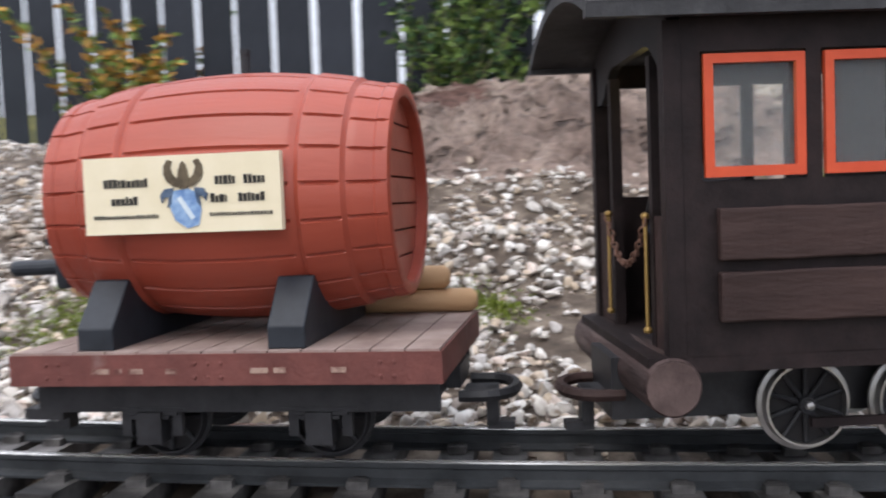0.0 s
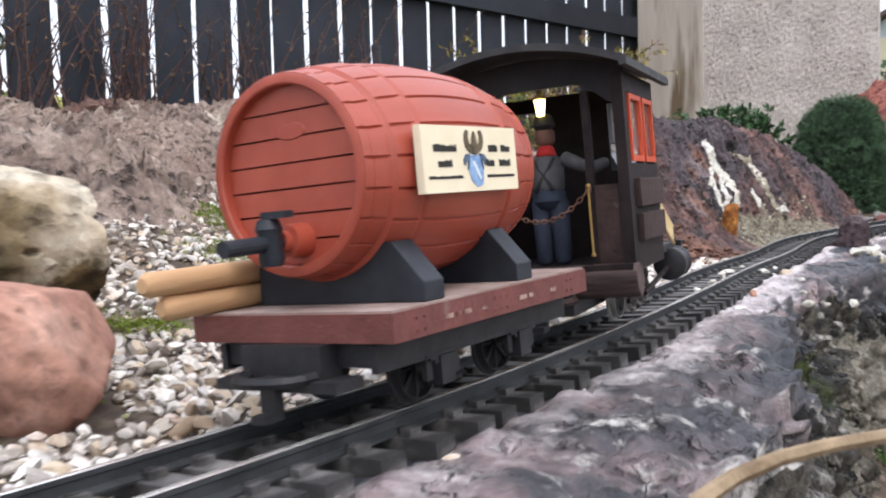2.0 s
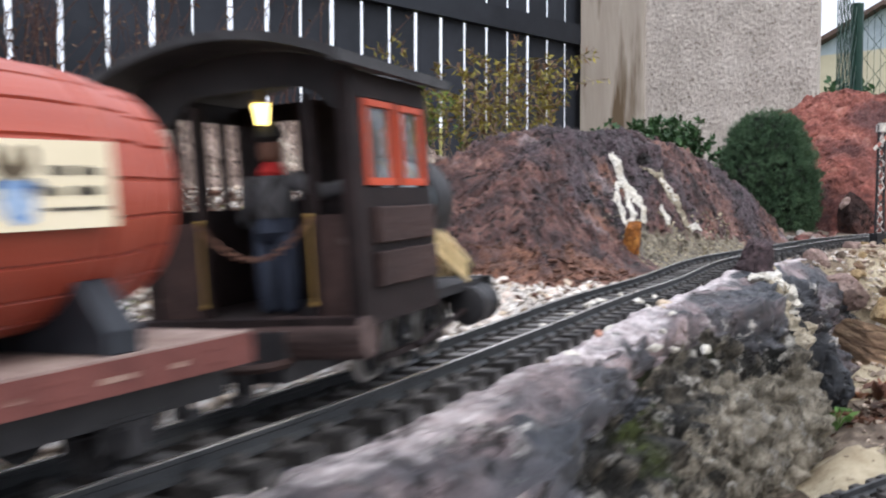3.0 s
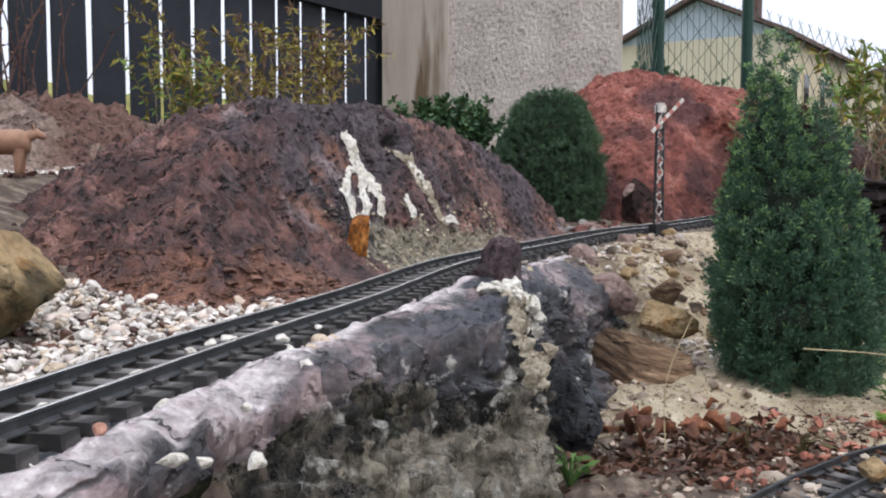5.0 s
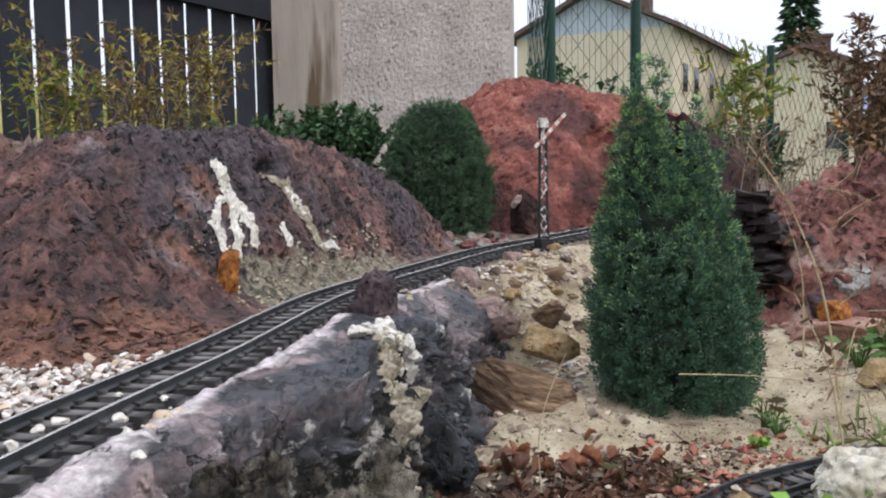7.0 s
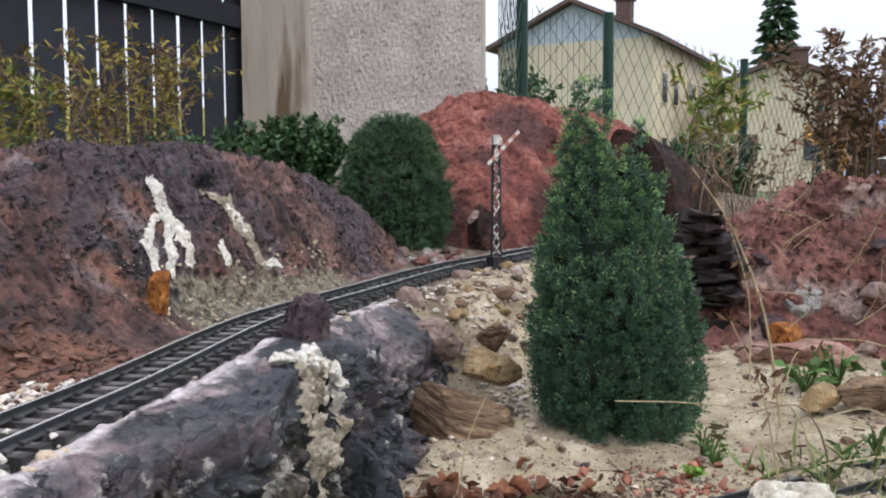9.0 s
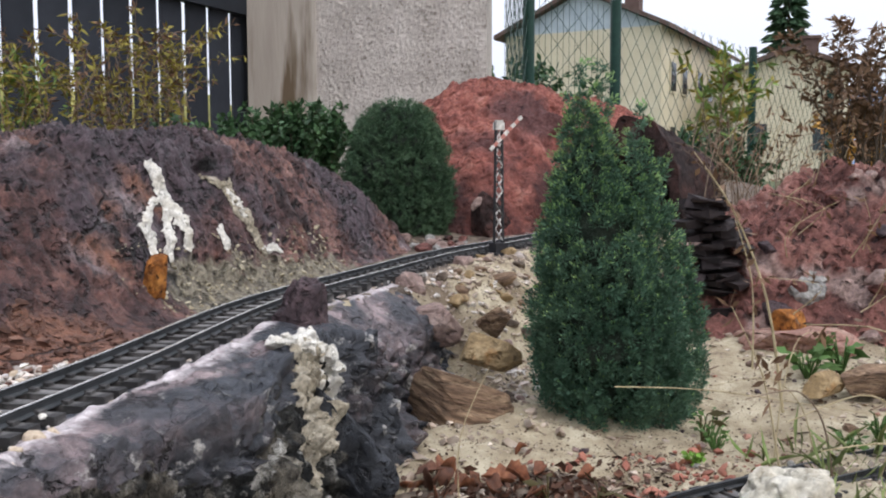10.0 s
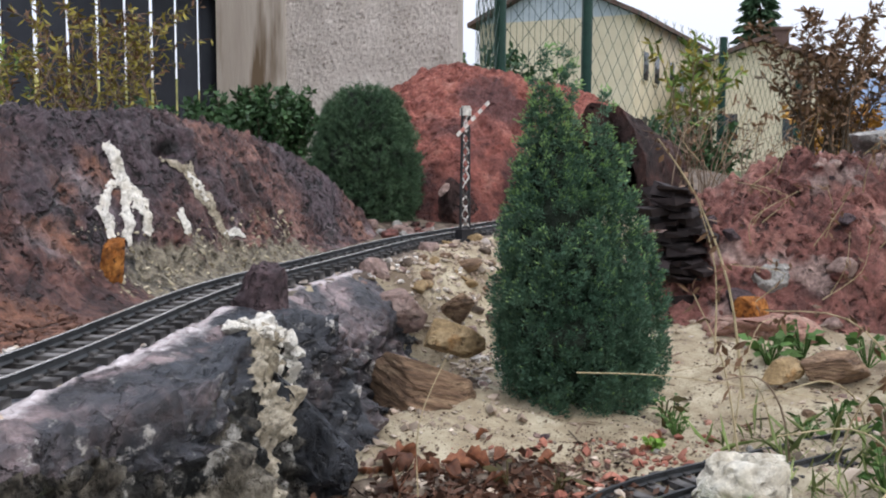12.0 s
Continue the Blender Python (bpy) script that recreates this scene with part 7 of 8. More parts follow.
for i in (0, nr - 1):
    for j in range(ns - 1):
        fs.append((i * ns + j, i * ns + j + 1, nr * ns + i * ns + j + 1, nr * ns + i * ns + j))
fs.append([(nr - 1) * ns + j for j in range(ns)])
tagged(raw("tunnel_rock", vs, fs, M_tunnel), "dark brown cement tunnel over the track", "tunnel")
for k in range(70):
    x, y = rs.uniform(1.15, 1.9), rs.uniform(0.28, 0.6)
    ok, p, nm, _ = earth_mound.ray_cast(Vector((x, y, 2)), Vector((0, 0, -1)))
    if ok:
        s = rs.choice([0.007, 0.011, 0.018, 0.026], p=[0.4, 0.3, 0.2, 0.1]) * rs.uniform(0.85, 1.15)
        boulder("rubble_stone", (x, y, p.z + s * 0.1), (s * 1.3, s, s * 0.8), (rs.normal() * 15, rs.normal() * 15, rs.uniform(0, 180)), 60.0 + k, (M_pinkrock, M_earth, M_earth, M_earth, M_purple)[k % 5], 0.25, 0.8, sub=3, label="rough reddish stone bedded in the earth mound", category="stone")["group"] = "mound stones"
for x, y, sx, sy, sz, tl in ((1.72, 0.66, 0.12, 0.06, 0.04, 12), (1.9, 0.62, 0.1, 0.06, 0.05, -6)):
    ok, p, nm, _ = earth_mound.ray_cast(Vector((x, y, 2)), Vector((0, 0, -1)))
    boulder("stone_slab", (x, y, (p.z if ok else 0.1) + 0.005), (sx, sy, sz), (0, tl, 20), x * 3, M_greylime, 0.2, 0.8, label="grey broken concrete slab on the earth mound")
M_slate = mat("dark slate", [(0.3, (0.009, 0.007, 0.0075)), (0.7, (0.034, 0.024, 0.024))], 40, rough=0.8, bump=0.8, obrand=0.4)
pier = empty("stone_pier", pose(1.1, 0.5, -0.14))
tagged(pier, "rough dry-stone pier of dark flat slates", "pier")
for k in range(75):
    wide = 1.15 - 0.4 * k / 75
    bm = boxes((-0.036 * wide, 0.036 * wide, -0.024, 0.024, 0, 0.011))
    for v in bm.verts:
        v.co += Vector(rs.normal(size=3)) * 0.0035
    ob = part("slate", bm, M_slate, pier, bevel=0.001)
    ob.matrix_basis = pose(0.06 - 0.05 * k / 75 + rs.normal() * (0.036 - 0.02 * k / 75), 0.022 * rs.normal() + 0.03, 0.0105 * (k // 3) + rs.uniform(-0.003, 0.003), rs.normal() * 7, rs.normal() * 7, rs.uniform(0, 180))

for k in range(90):
    x, y = rs.uniform(0.44, 0.78), rs.uniform(0.12, 0.62)
    dd = to_line(x, y)[0]
    if 0.06 < dd < 0.34:
        s = rs.choice([0.007, 0.01, 0.014, 0.02], p=[0.4, 0.3, 0.2, 0.1]) * rs.uniform(0.85, 1.15)
        boulder("bank_stone", (x, y, ground_z(x, y) + s * 0.15), (s * 1.3, s, s * 0.7), (rs.normal() * 12, rs.normal() * 12, rs.uniform(0, 180)), 20.0 + k, (M_slab, M_tanrock, M_pinkrock, M_soil)[k % 4], 0.2, 0.9, sub=3, label="rough brown stone bedded in the bank", category="stone")["group"] = "bank stones"
for k in range(46):
    x, y = rs.uniform(0.62, 1.15), rs.uniform(-0.12, 0.26)
    if to_line(x, y)[0] > 0.25 and (x - 0.708) ** 2 + (y - 0.1) ** 2 > 0.009:
        a, ln = rs.uniform(0, 6.28), rs.uniform(0.012, 0.035)
        z = ground_z(x, y) + 0.002
        tw = part("twig", rods(((x, y, z), (x + ln * math.cos(a), y + ln * math.sin(a), z + rs.uniform(0.0, 0.006)), rs.uniform(0.0007, 0.0014), 5)), (M_twig, M_bark)[k % 2])
        tagged(tw, "short dry brown twig lying on sand", "twig", "twigs on the sand")
for k in range(46):
    x, y = rs.uniform(0.56, 1.15), rs.uniform(-0.14, 0.26)
    if to_line(x, y)[0] > 0.22:
        q = rs.choice([0.004, 0.006, 0.009], p=[0.5, 0.35, 0.15])
        boulder("sand_stone", (x, y, ground_z(x, y) + q * 0.25), (q * 1.3, q, q * 0.7), (rs.normal() * 12, rs.normal() * 12, rs.uniform(0, 180)), 140.0 + k, (M_pinkrock, M_redrock, M_greylime, M_purple, M_slab)[k % 5], 0.25, 0.9, sub=3, label="small rough stone lying on the sand", category="stone")["group"] = "sand stones"
L_fallen = mat("fallen rust-brown leaf", [(0.3, (0.05, 0.02, 0.012)), (0.5, (0.15, 0.055, 0.026)), (0.75, (0.33, 0.16, 0.08))], 55, rough=0.6, bump=0.5, bump_scale=200, obrand=0.45, second=[(30, 0.56, 0.66, (0.05, 0.025, 0.018))])


def fallen_leaf(x, y, ln, turn, seed):
    """A curled dry leaf with a midrib and a wavy rim."""
    r = np.random.RandomState(seed)
    vs, fs = [], []
    for i in range(9):
        t = i / 8
        w = ln * 0.27 * math.sin(math.pi * t**0.8) * (1 + 0.12 * r.normal())
        for j in (-1, -0.5, 0, 0.5, 1):
            vs.append((ln * (t - 0.5), w * j, ln * (0.1 + (0.1 + 0.2 * (seed % 3)) * w / ln * 4 * j * j + 0.16 * math.sin(t * (3 + seed % 4) + seed) + 0.02 * r.normal())))
    for i in range(8):
        for j in range(4):
            a = i * 5 + j
            fs.append((a, a + 1, a + 6, a + 5))
    ob = raw("fallen_leaf", vs, fs, L_fallen)
    so = ob.modifiers.new("thick", "SOLIDIFY")
    so.thickness = 0.0004
    ob.matrix_basis = pose(x, y, ground_z(x, y) + 0.001, r.normal() * 14, r.normal() * 14, turn)
    return tagged(ob, "curled rust-brown fallen leaf on the ground", "leaf", "fallen leaves")


for k, (x, y, ln) in enumerate(((0.405, -0.1, 0.06), (0.425, -0.085, 0.055), (0.395, -0.125, 0.055), (0.445, -0.115, 0.05), (0.475, -0.115, 0.06), (0.43, -0.135, 0.045), (0.415, -0.11, 0.05), (0.46, -0.135, 0.05), (0.49, -0.13, 0.045), (0.38, -0.11, 0.05), (0.515, -0.125, 0.035), (0.45, 0.135, 0.04), (0.36, -0.02, 0.03), (0.52, -0.06, 0.03), (0.56, -0.14, 0.035), (0.61, -0.12, 0.03), (0.47, 0.14, 0.03), (0.44, 0.12, 0.028), (0.7, -0.11, 0.03), (0.74, -0.07, 0.025), (0.39, -0.17, 0.04), (0.9, -0.02, 0.03), (0.32, -0.22, 0.035), (0.49, -0.17, 0.04))):
    fallen_leaf(x, y, ln * 0.68, 40 * k, k)
P = np.c_[rs.normal(0.46, 0.085, 1500), rs.normal(-0.195, 0.04, 1500), np.zeros(1500)]
P[:, 2] = [ground_z(x, y) + 0.002 for x, y, _ in P]
tagged(leafmesh("leaf_litter", P, rs.normal(size=P.shape) * (1, 1, 0.35), rs.uniform(0.005, 0.02, 1500), rs.uniform(0.003, 0.009, 1500), leafmat("dark leaf litter", (0.028, 0.017, 0.012), (0.12, 0.058, 0.036), 0.7)), "dark rotting leaf litter on the soil", "litter", kind="stuff")


def weed(x, y, leaves, ln, wd, material, seed, label, hgt=0.05, z=None):
    r = np.random.RandomState(seed)
    ob = empty("weed", pose(x, y, ground_z(x, y) if z is None else z))
    tagged(ob, label, "weed")
    bm = bmesh.new()
    P, Dr = [], []
    for k in range(leaves):
        a = r.uniform(0, 6.28)
        tip = Vector((math.cos(a) * hgt * 0.5 * r.uniform(0.3, 1), math.sin(a) * hgt * 0.5 * r.uniform(0.3, 1), hgt * r.uniform(0.3, 1)))
        rod(bm, (0, 0, -0.004), tip, 0.0009, 4)
        P.append(tuple(tip)), Dr.append((math.cos(a), math.sin(a), r.uniform(-0.3, 0.5)))
    tagged(part("stem_tuft", bm, material, ob), kind="stuff")
    leafmesh("leaves", np.array(P), np.array(Dr), ln * r.uniform(0.6, 1.2, leaves), wd * r.uniform(0.7, 1.2, leaves), material, ob)


L_weed = leafmat("green weed leaves", (0.04, 0.095, 0.025), (0.11, 0.19, 0.05), 0.35)
for k, (x, y, n, ln, h) in enumerate(((0.295, -0.232, 12, 0.022, 0.032), (1.07, 0.16, 18, 0.045, 0.05), (1.14, 0.17, 18, 0.05, 0.05), (1.22, 0.12, 12, 0.04, 0.05), (1.06, -0.16, 18, 0.04, 0.05), (1.1, -0.1, 16, 0.035, 0.05), (0.98, -0.09, 12, 0.025, 0.035), (0.9, -0.13, 10, 0.02, 0.03), (0.77, -0.06, 12, 0.014, 0.03), (0.8, 0.0, 8, 0.02, 0.04), (0.86, -0.3, 16, 0.03, 0.05), (0.93, -0.24, 14, 0.03, 0.05), (0.98, -0.2, 16, 0.04, 0.06), (0.16, -0.4, 8, 0.014, 0.02))):
    weed(x, y, int(n * 1.7), ln * 0.62, ln * 0.34, L_weed, 50 + k, "low green weed growing in the soil", h)
L_broad = leafmat("bright broad weed leaves", (0.1, 0.22, 0.03), (0.26, 0.42, 0.08), 0.3, 0.4)
L_yellow = leafmat("yellowing weed leaves", (0.42, 0.27, 0.03), (0.62, 0.42, 0.06), 0.3)
L_sprig = leafmat("dark withered sprig", (0.03, 0.025, 0.012), (0.1, 0.085, 0.03), 0.4)
for k, (x, y, n, h) in enumerate(((0.655, -0.305, 9, 0.03), (0.6, -0.335, 8, 0.025), (0.7, -0.305, 8, 0.035))):
    weed(x, y, n, 0.03, 0.02, L_broad, 80 + k, "bright green broad-leaved weed beside the lower track", h)
weed(0.612, -0.322, 5, 0.024, 0.014, L_yellow, 86, "yellowing broad-leaved weed beside the lower track", 0.018)
weed(0.712, -0.104, 34, 0.009, 0.006, L_broad, 87, "small bright green weed cushion in the sand", 0.018)
weed(0.785, -0.004, 5, 0.02, 0.008, L_sprig, 88, "dark withered sprig standing in the sand", 0.04)
for k, (x, y) in enumerate(((0.505, -0.173), (0.537, -0.216), (0.545, -0.21))):
    weed(x, y, 4, 0.024, 0.006, L_sprig, 90 + k, "dark upright withered sprig in the leaf litter", 0.022)
boulder("stone", (0.566, -0.286, -0.146), (0.02, 0.013, 0.011), (0, 0, 25), 7.3, M_tanrock, 0.2, 0.7, sub=4, label="tan stone lying between the lower rails")
M_straw = mat("dry straw stalk", [(0.3, (0.3, 0.24, 0.13)), (0.7, (0.48, 0.4, 0.25))], 60, rough=0.8, bump=0.2)


def stalk(pts, r0, label, seeds=0, seed=0, material=None):
    bm = bmesh.new()
    pp = [Vector(p) for p in pts]
    fine = []
    for i in range(len(pp) - 1):
        p0, p1, p2, p3 = pp[max(i - 1, 0)], pp[i], pp[i + 1], pp[min(i + 2, len(pp) - 1)]
        for t in (0, 0.25, 0.5, 0.75):
            fine.append(0.5 * (2 * p1 + (p2 - p0) * t + (2 * p0 - 5 * p1 + 4 * p2 - p3) * t**2 + (3 * p1 - p0 - 3 * p2 + p3) * t**3))
    fine.append(pp[-1])
    tube(bm, fine, r0, r0 * 0.4)
    ob = tagged(empty("dry_stalk"), label, "stalk")
    part("stem", bm, material or M_straw, ob, smooth=True)
    if seeds:
        r = np.random.RandomState(seed)
        P = np.array([tuple(fine[r.randint(len(fine) // 3, len(fine))] + Vector(r.normal(size=3)) * 0.004) for _ in range(seeds)])
        leafmesh("withered_leaves", P, r.normal(size=P.shape) - (0, 0, 0.4), r.uniform(0.01, 0.026, seeds), r.uniform(0.004, 0.009, seeds), L_brownleaf, ob)


stalk([(0.93, 0.03, -0.15), (0.915, 0.05, 0.0), (0.88, 0.08, 0.12), (0.83, 0.1, 0.2)], 0.0022, "tall bent dry stalk in the sand", 26, 3)
stalk([(0.8, -0.14, -0.16), (0.79, -0.12, -0.06), (0.76, -0.1, 0.02)], 0.0014, "thin upright dry stalk", 14, 4)
stalk([(0.65, -0.03, -0.082), (0.77, -0.03, -0.094), (0.91, -0.03, -0.121), (1.05, -0.03, -0.15)], 0.0009, "long straw stem arching over the sand")
stalk([(0.86, -0.3, -0.16), (0.95, -0.24, -0.08), (1.08, -0.16, -0.05), (1.2, -0.1, -0.04)], 0.0018, "pale dry grass stem leaning over the track")
stalk([(0.8, -0.34, -0.16), (0.92, -0.3, -0.1), (1.05, -0.26, -0.08)], 0.0018, "pale dry grass stem leaning over the track")
stalk([(1.0, 0.2, -0.13), (1.01, 0.22, 0.0), (0.99, 0.24, 0.1)], 0.0016, "upright dry stalk before the red mound", 18, 5)
for k in range(26):
    x, y = rs.uniform(0.78, 1.3), rs.uniform(-0.36, -0.08)
    z = ground_z(x, y)
    dx, dy, h = rs.normal() * 0.06, rs.normal() * 0.04, rs.uniform(0.05, 0.16)
    stalk([(x, y, z - 0.004), (x + dx * 0.3, y + dy * 0.3, z + h * 0.6), (x + dx, y + dy, z + h), (x + dx * 2.2, y + dy * 2, z + h * rs.uniform(0.6, 1.15))], rs.uniform(0.0008, 0.0016), "thin withered stalk beside the lower track", (0, 10, 22)[k % 3], 100 + k, (M_straw, M_twig)[k % 2])
stalk([(0.405, -0.194, -0.15), (0.408, -0.186, -0.08), (0.445, -0.164, -0.018)], 0.0009, "thin upright straw by the stone", 0)
stalk([(-0.262, -1.24, -0.07), (-0.238, -1.2, -0.012), (-0.2, -1.165, 0.014), (-0.13, -1.14, 0.021), (-0.04, -1.12, 0.018)], 0.0036, "bent pale brown stem over the rock shelf", 0, 0, mat("weathered tan stem", [(0.3, (0.16, 0.11, 0.065)), (0.7, (0.36, 0.27, 0.17))], 90, rough=0.8, bump=0.4))
for k in range(34):
    x, y = rs.uniform(1.15, 1.75), rs.uniform(0.35, 0.6)
    z = -0.1 + 0.3 * sstep(0.3, 0.6, y)
    stalk([(x, y - 0.05, z), (x + rs.normal() * 0.02, y - 0.08, z + 0.05), (x + rs.normal() * 0.05, y - 0.1, z + rs.uniform(0.06, 0.12))], 0.0011, "withered weed on the red mound", 9, k)
n = 420
P = np.c_[rs.uniform(0.76, 1.3, n), rs.uniform(-0.4, -0.1, n), np.zeros(n)]
P[:, 2] = [ground_z(x, y) for x, y, _ in P]
tagged(leafmesh("grass", P, rs.normal(size=P.shape) * (0.7, 0.7, 0.25) + (0, 0, 0.7), rs.uniform(0.02, 0.062, n), rs.uniform(0.0006, 0.0013, n), leafmat("long grass", (0.1, 0.16, 0.04), (0.3, 0.33, 0.14), 0.4)), "long green and straw-coloured grass by the lower track", "grass", kind="stuff")


# ---- crusts, drips and stains on the rocks ----
bpy.context.view_layer.update()


M_rubble = mat("yellowish rubble", [(0.3, (0.2, 0.16, 0.1)), (0.55, (0.42, 0.37, 0.26)), (0.75, (0.62, 0.58, 0.48))], 40, rough=0.9, bump=0.4, island=0.4)
M_clod = mat("rusty clods", [(0.3, (0.04, 0.022, 0.018)), (0.55, (0.12, 0.06, 0.042)), (0.75, (0.25, 0.15, 0.11))], 40, rough=0.9, bump=0.5, island=0.45)


knobs = []


def drip(pts, w, material, ob, normal, thick=0.003, seed=0, label=""):
    """A flat ragged mineral crust that hugs a rock face along a path."""
    pp = [Vector(p) for p in pts]
    nv = Vector(normal).normalized()
    ua = nv.cross(Vector((0, 0, 1))).normalized()
    va = nv.cross(ua)
    mid = sum(pp, Vector()) / len(pp)
    us, ws = [(p - mid).dot(ua) for p in pp], [(p - mid).dot(va) for p in pp]
    cell, pad = 0.0018, w * 2.0
    grid, vs, fs = {}, [], []
    ni, nj = int((max(us) - min(us) + 2 * pad) / cell), int((max(ws) - min(ws) + 2 * pad) / cell)
    for j in range(nj + 1):
        for i in range(ni + 1):
            u, v = min(us) - pad + i * cell, min(ws) - pad + j * cell
            best, at_t = 9.0, 0.0
            for k in range(len(pp) - 1):
                ax, ay, bx, by = us[k], ws[k], us[k + 1], ws[k + 1]
                t = max(0.0, min(1.0, ((u - ax) * (bx - ax) + (v - ay) * (by - ay)) / ((bx - ax) ** 2 + (by - ay) ** 2)))
                q = math.hypot(u - ax - t * (bx - ax), v - ay - t * (by - ay))
                if q < best:
                    best, at_t = q, (k + t) / (len(pp) - 1)
            ww = w * (0.6 + 0.5 * math.sin(math.pi * at_t)) * (1 + 0.6 * fbm((u, v, seed), 45, 3) + 0.4 * fbm((u, v, seed + 5), 170, 3))
            if best < ww:
                o = mid + ua * u + va * v
                ok, p, nm, _ = ob.ray_cast(o + nv * 0.08, -nv)
                if ok:
                    grid[i, j] = len(vs)
                    vs.append(tuple(p + nv * (0.0012 + thick * min(1.0, 3 * (1 - best / ww)) * (0.7 + 0.8 * fbm((u, v, seed + 9), 110, 4)))))
    for j in range(nj):
        for i in range(ni):
            k = [grid[q] for q in ((i, j), (i + 1, j), (i + 1, j + 1), (i, j + 1)) if q in grid]
            if len(k) >= 3:
                fs.append(k)
    knobs.extend((q, material) for q in vs[seed::37])
    return tagged(raw("mineral_drip", vs, fs, material, ob), label)


NM = (0.5, -0.75, 0.45)
drip([(0.12, 0.296, 0.188), (0.129, 0.29, 0.173), (0.137, 0.287, 0.155), (0.146, 0.282, 0.136), (0.156, 0.278, 0.117), (0.166, 0.266, 0.096), (0.17, 0.252, 0.076)], 0.012, M_lime, brown_mound, NM, 0.004, 1, "white mineral drip")
drip([(0.13, 0.26, 0.142), (0.121, 0.225, 0.12), (0.118, 0.207, 0.107), (0.127, 0.2, 0.086), (0.13, 0.182, 0.052)], 0.0085, M_lime, brown_mound, NM, 0.003, 2)
drip([(0.142, 0.28, 0.135), (0.14, 0.257, 0.111), (0.148, 0.227, 0.084), (0.15, 0.21, 0.065)], 0.009, M_lime, brown_mound, NM, 0.003, 3)
drip([(0.112, 0.2, 0.1), (0.122, 0.2, 0.098), (0.132, 0.21, 0.1)], 0.007, M_lime, brown_mound, NM, 0.003, 4)
drip([(0.193, 0.372, 0.168), (0.215, 0.387, 0.161), (0.229, 0.396, 0.153), (0.238, 0.381, 0.129), (0.251, 0.39, 0.108), (0.267, 0.384, 0.083), (0.28, 0.378, 0.058)], 0.0125, M_limey, brown_mound, NM, 0.003, 5, "yellowish mineral drip")
drip([(0.229, 0.39, 0.15), (0.24, 0.385, 0.13), (0.25, 0.388, 0.11)], 0.008, M_lime, brown_mound, NM, 0.004, 14)
drip([(0.28, 0.378, 0.062), (0.297, 0.395, 0.062), (0.314, 0.411, 0.059)], 0.008, M_lime, brown_mound, NM, 0.003, 6)
drip([(0.216, 0.33, 0.1), (0.216, 0.318, 0.085), (0.222, 0.305, 0.07)], 0.009, M_lime, brown_mound, NM, 0.003, 7)
NS = (0.55, -0.6, 0.55)
drip([(0.245, -0.095, 0.006), (0.26, -0.085, 0.002), (0.28, -0.065, 0.0), (0.3, -0.05, -0.006)], 0.015, M_lime, shelf, NS, 0.006, 8, "white knobbly lime crust")
drip([(0.298, -0.052, -0.008), (0.311, -0.05, -0.035), (0.32, -0.075, -0.058)], 0.011, M_lime, shelf, NS, 0.005, 9)
drip([(0.26, -0.095, -0.004), (0.262, -0.11, -0.026), (0.256, -0.16, -0.042)], 0.013, M_limey, shelf, NS, 0.005, 10)
drip([(0.28, -0.08, -0.012), (0.29, -0.1, -0.045), (0.285, -0.15, -0.065), (0.268, -0.19, -0.08)], 0.03, M_limey, shelf, NS, 0.004, 11, "yellowish lime crust running down the rock")
drip([(0.27, -0.16, -0.06), (0.262, -0.188, -0.085), (0.255, -0.2, -0.13), (0.25, -0.21, -0.17)], 0.015, M_limey, shelf, NS, 0.004, 12)
drip([(0.283, -0.09, -0.02), (0.296, -0.085, -0.04), (0.312, -0.09, -0.052)], 0.008, M_lime, shelf, NS, 0.006, 13)
r3 = random.Random(5)
for k in range(26):
    t = k / 25
    path = [(0.243, -0.098, 0.0), (0.262, -0.085, 0.0), (0.282, -0.066, -0.004), (0.3, -0.052, -0.012), (0.31, -0.056, -0.034)]
    a = min(3, int(t * 4))
    c = Vector(path[a]).lerp(Vector(path[a + 1]), t * 4 - a)
    q = r3.uniform(0.004, 0.0115)
    ob = boulder("lime_lump", c + Vector((r3.gauss(0, 0.004), r3.gauss(0, 0.004), r3.gauss(0, 0.003))), (q * r3.uniform(0.8, 1.6), q, q * r3.uniform(0.5, 0.9)), (r3.uniform(-30, 30), r3.uniform(-30, 30), r3.uniform(0, 180)), 2.0 + k, M_lime, 0.6, 0.3, sub=4)
    ob.parent = shelf
    del ob["category"]
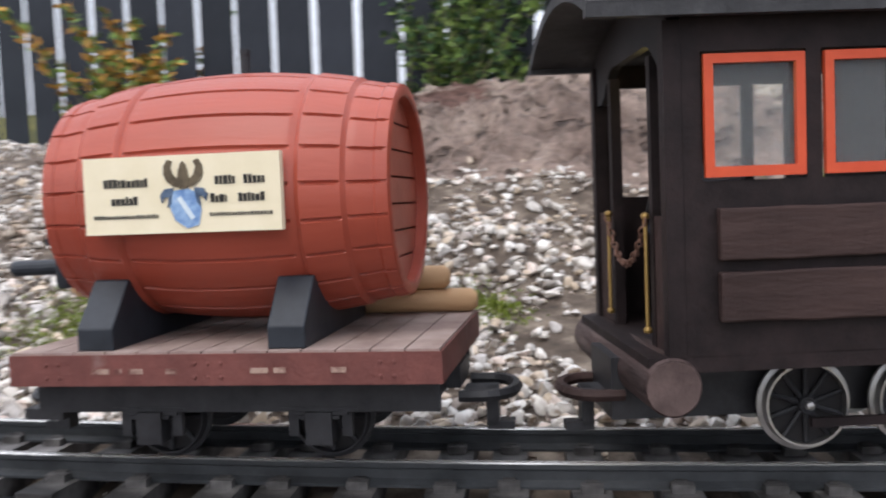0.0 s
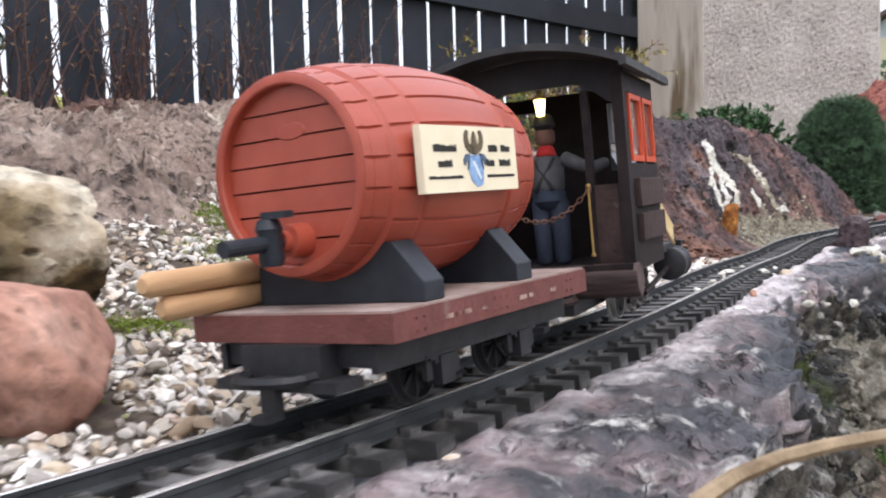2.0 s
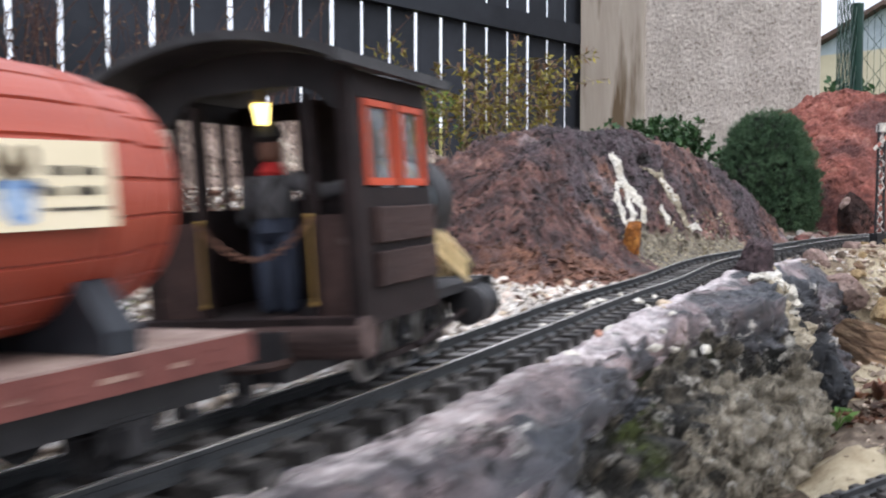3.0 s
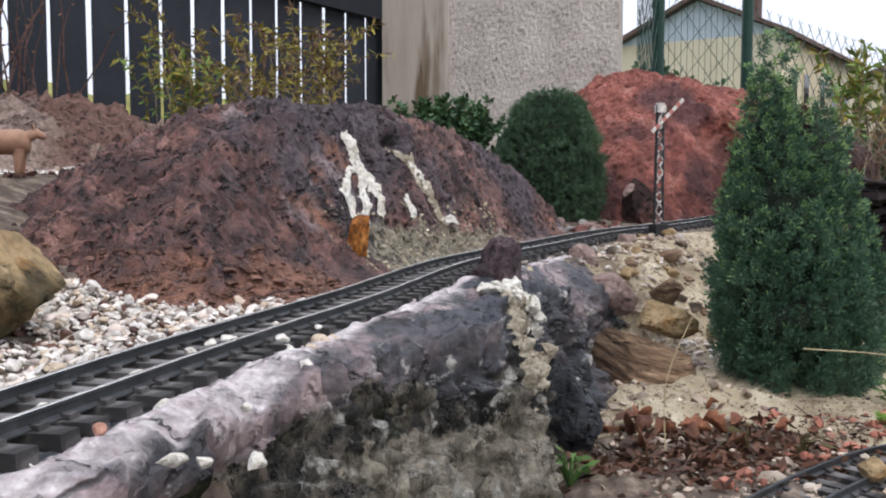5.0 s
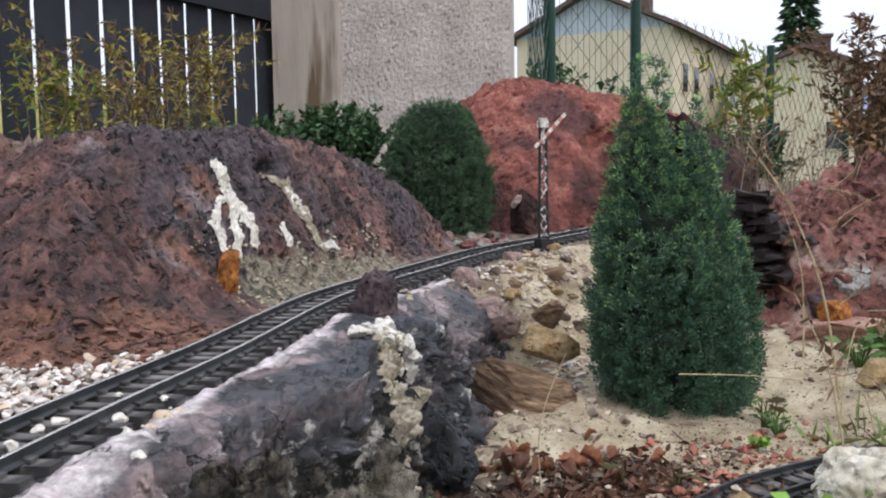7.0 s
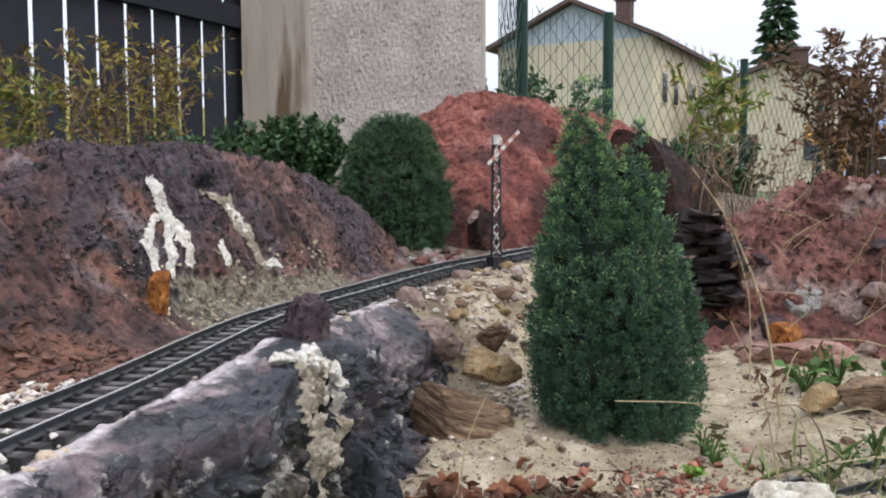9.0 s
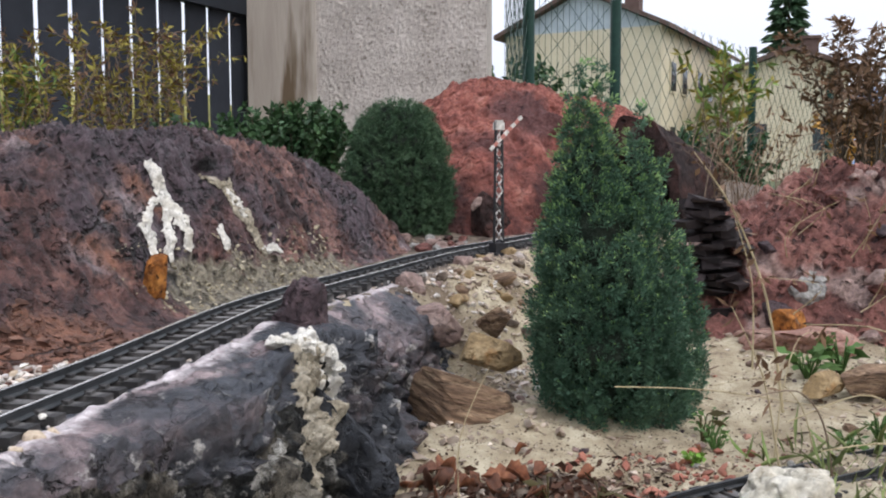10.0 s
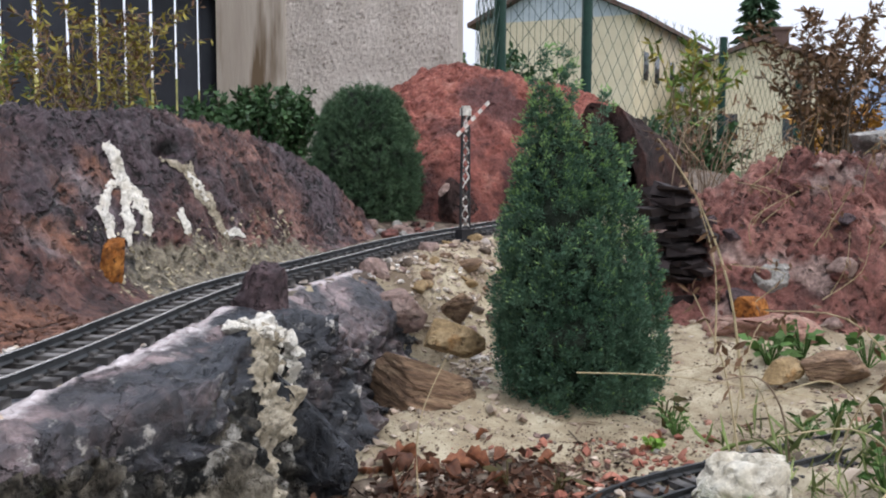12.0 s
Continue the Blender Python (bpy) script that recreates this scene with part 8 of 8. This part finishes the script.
for mm in (M_lime, M_limey):
    pts = [q for q, m in knobs if m == mm]
    sz = [rs.choice([0.001, 0.0016, 0.0026, 0.004], p=[0.4, 0.3, 0.2, 0.1]) for _ in pts]
    stones("lime_knobs", pts, sz, mm, 41, True, label="knobbly beads of lime on the crusts")
# white stones at the mound's foot
for k, (x, y, s) in enumerate(((0.168, 0.2, 0.011), (0.155, 0.165, 0.008), (0.18, 0.215, 0.007), (0.028, -0.395, 0.004), (0.04, -0.372, 0.0035), (0.052, -0.395, 0.0045), (-0.018, -0.46, 0.0045), (0.06, -0.372, 0.006), (0.068, -0.36, 0.005))):
    boulder("white_stone", (x, y, rail_z(x, y) - 0.0145 + s * 0.5), (s * 1.2, s, s * 0.8), (0, 0, 50 * k), 5.0 + k, M_pebble, 0.2, 0.3, sub=3, label="white stone lying beside the rails", category="stone")

rs = np.random.RandomState(77)
spots, sizes = [], []
for k in range(2600):
    x, y = rs.uniform(0.08, 0.5), rs.uniform(0.12, 0.56)
    d, q = to_line(x, y)
    if not -0.16 < d < -0.05:
        continue
    ok, p, nm, _ = brown_mound.ray_cast(Vector((x, y, 2)), Vector((0, 0, -1)))
    if not ok or p.z > 0.09:
        continue
    s = rs.choice([0.0012, 0.002, 0.0032, 0.005], p=[0.45, 0.3, 0.18, 0.07])
    spots.append((x, y, p.z + s * 0.2)), sizes.append(s)
stones("rubble", spots, sizes, M_rubble, 31, False, label="pale yellowish rubble at the mound's foot")
spots, sizes = [], []
for k in range(14000):
    x, y = rs.uniform(-0.75, 0.12), rs.uniform(-0.45, 0.5)
    if not 0.8 < in_mound(x, y) < 1.35 or to_line(x, y)[0] > -0.06:
        continue
    ok, p, nm, _ = brown_mound.ray_cast(Vector((x, y, 2)), Vector((0, 0, -1)))
    d, q = to_line(x, y)
    if d > -0.06 or (ok and p.z > 0.05):
        continue
    g = max(ground_z(x, y), p.z if ok else -1)
    if in_mound(x, y) > 1.02 and rs.uniform() < 0.3:
        continue
    p = Vector((x, y, g))
    s = rs.choice([0.0015, 0.0026, 0.0045, 0.008], p=[0.5, 0.3, 0.15, 0.05])
    spots.append((x, y, p.z + s * 0.2)), sizes.append(s)
stones("clods", spots, sizes, M_clod, 32, False, label="rusty brown clods at the mound's foot")
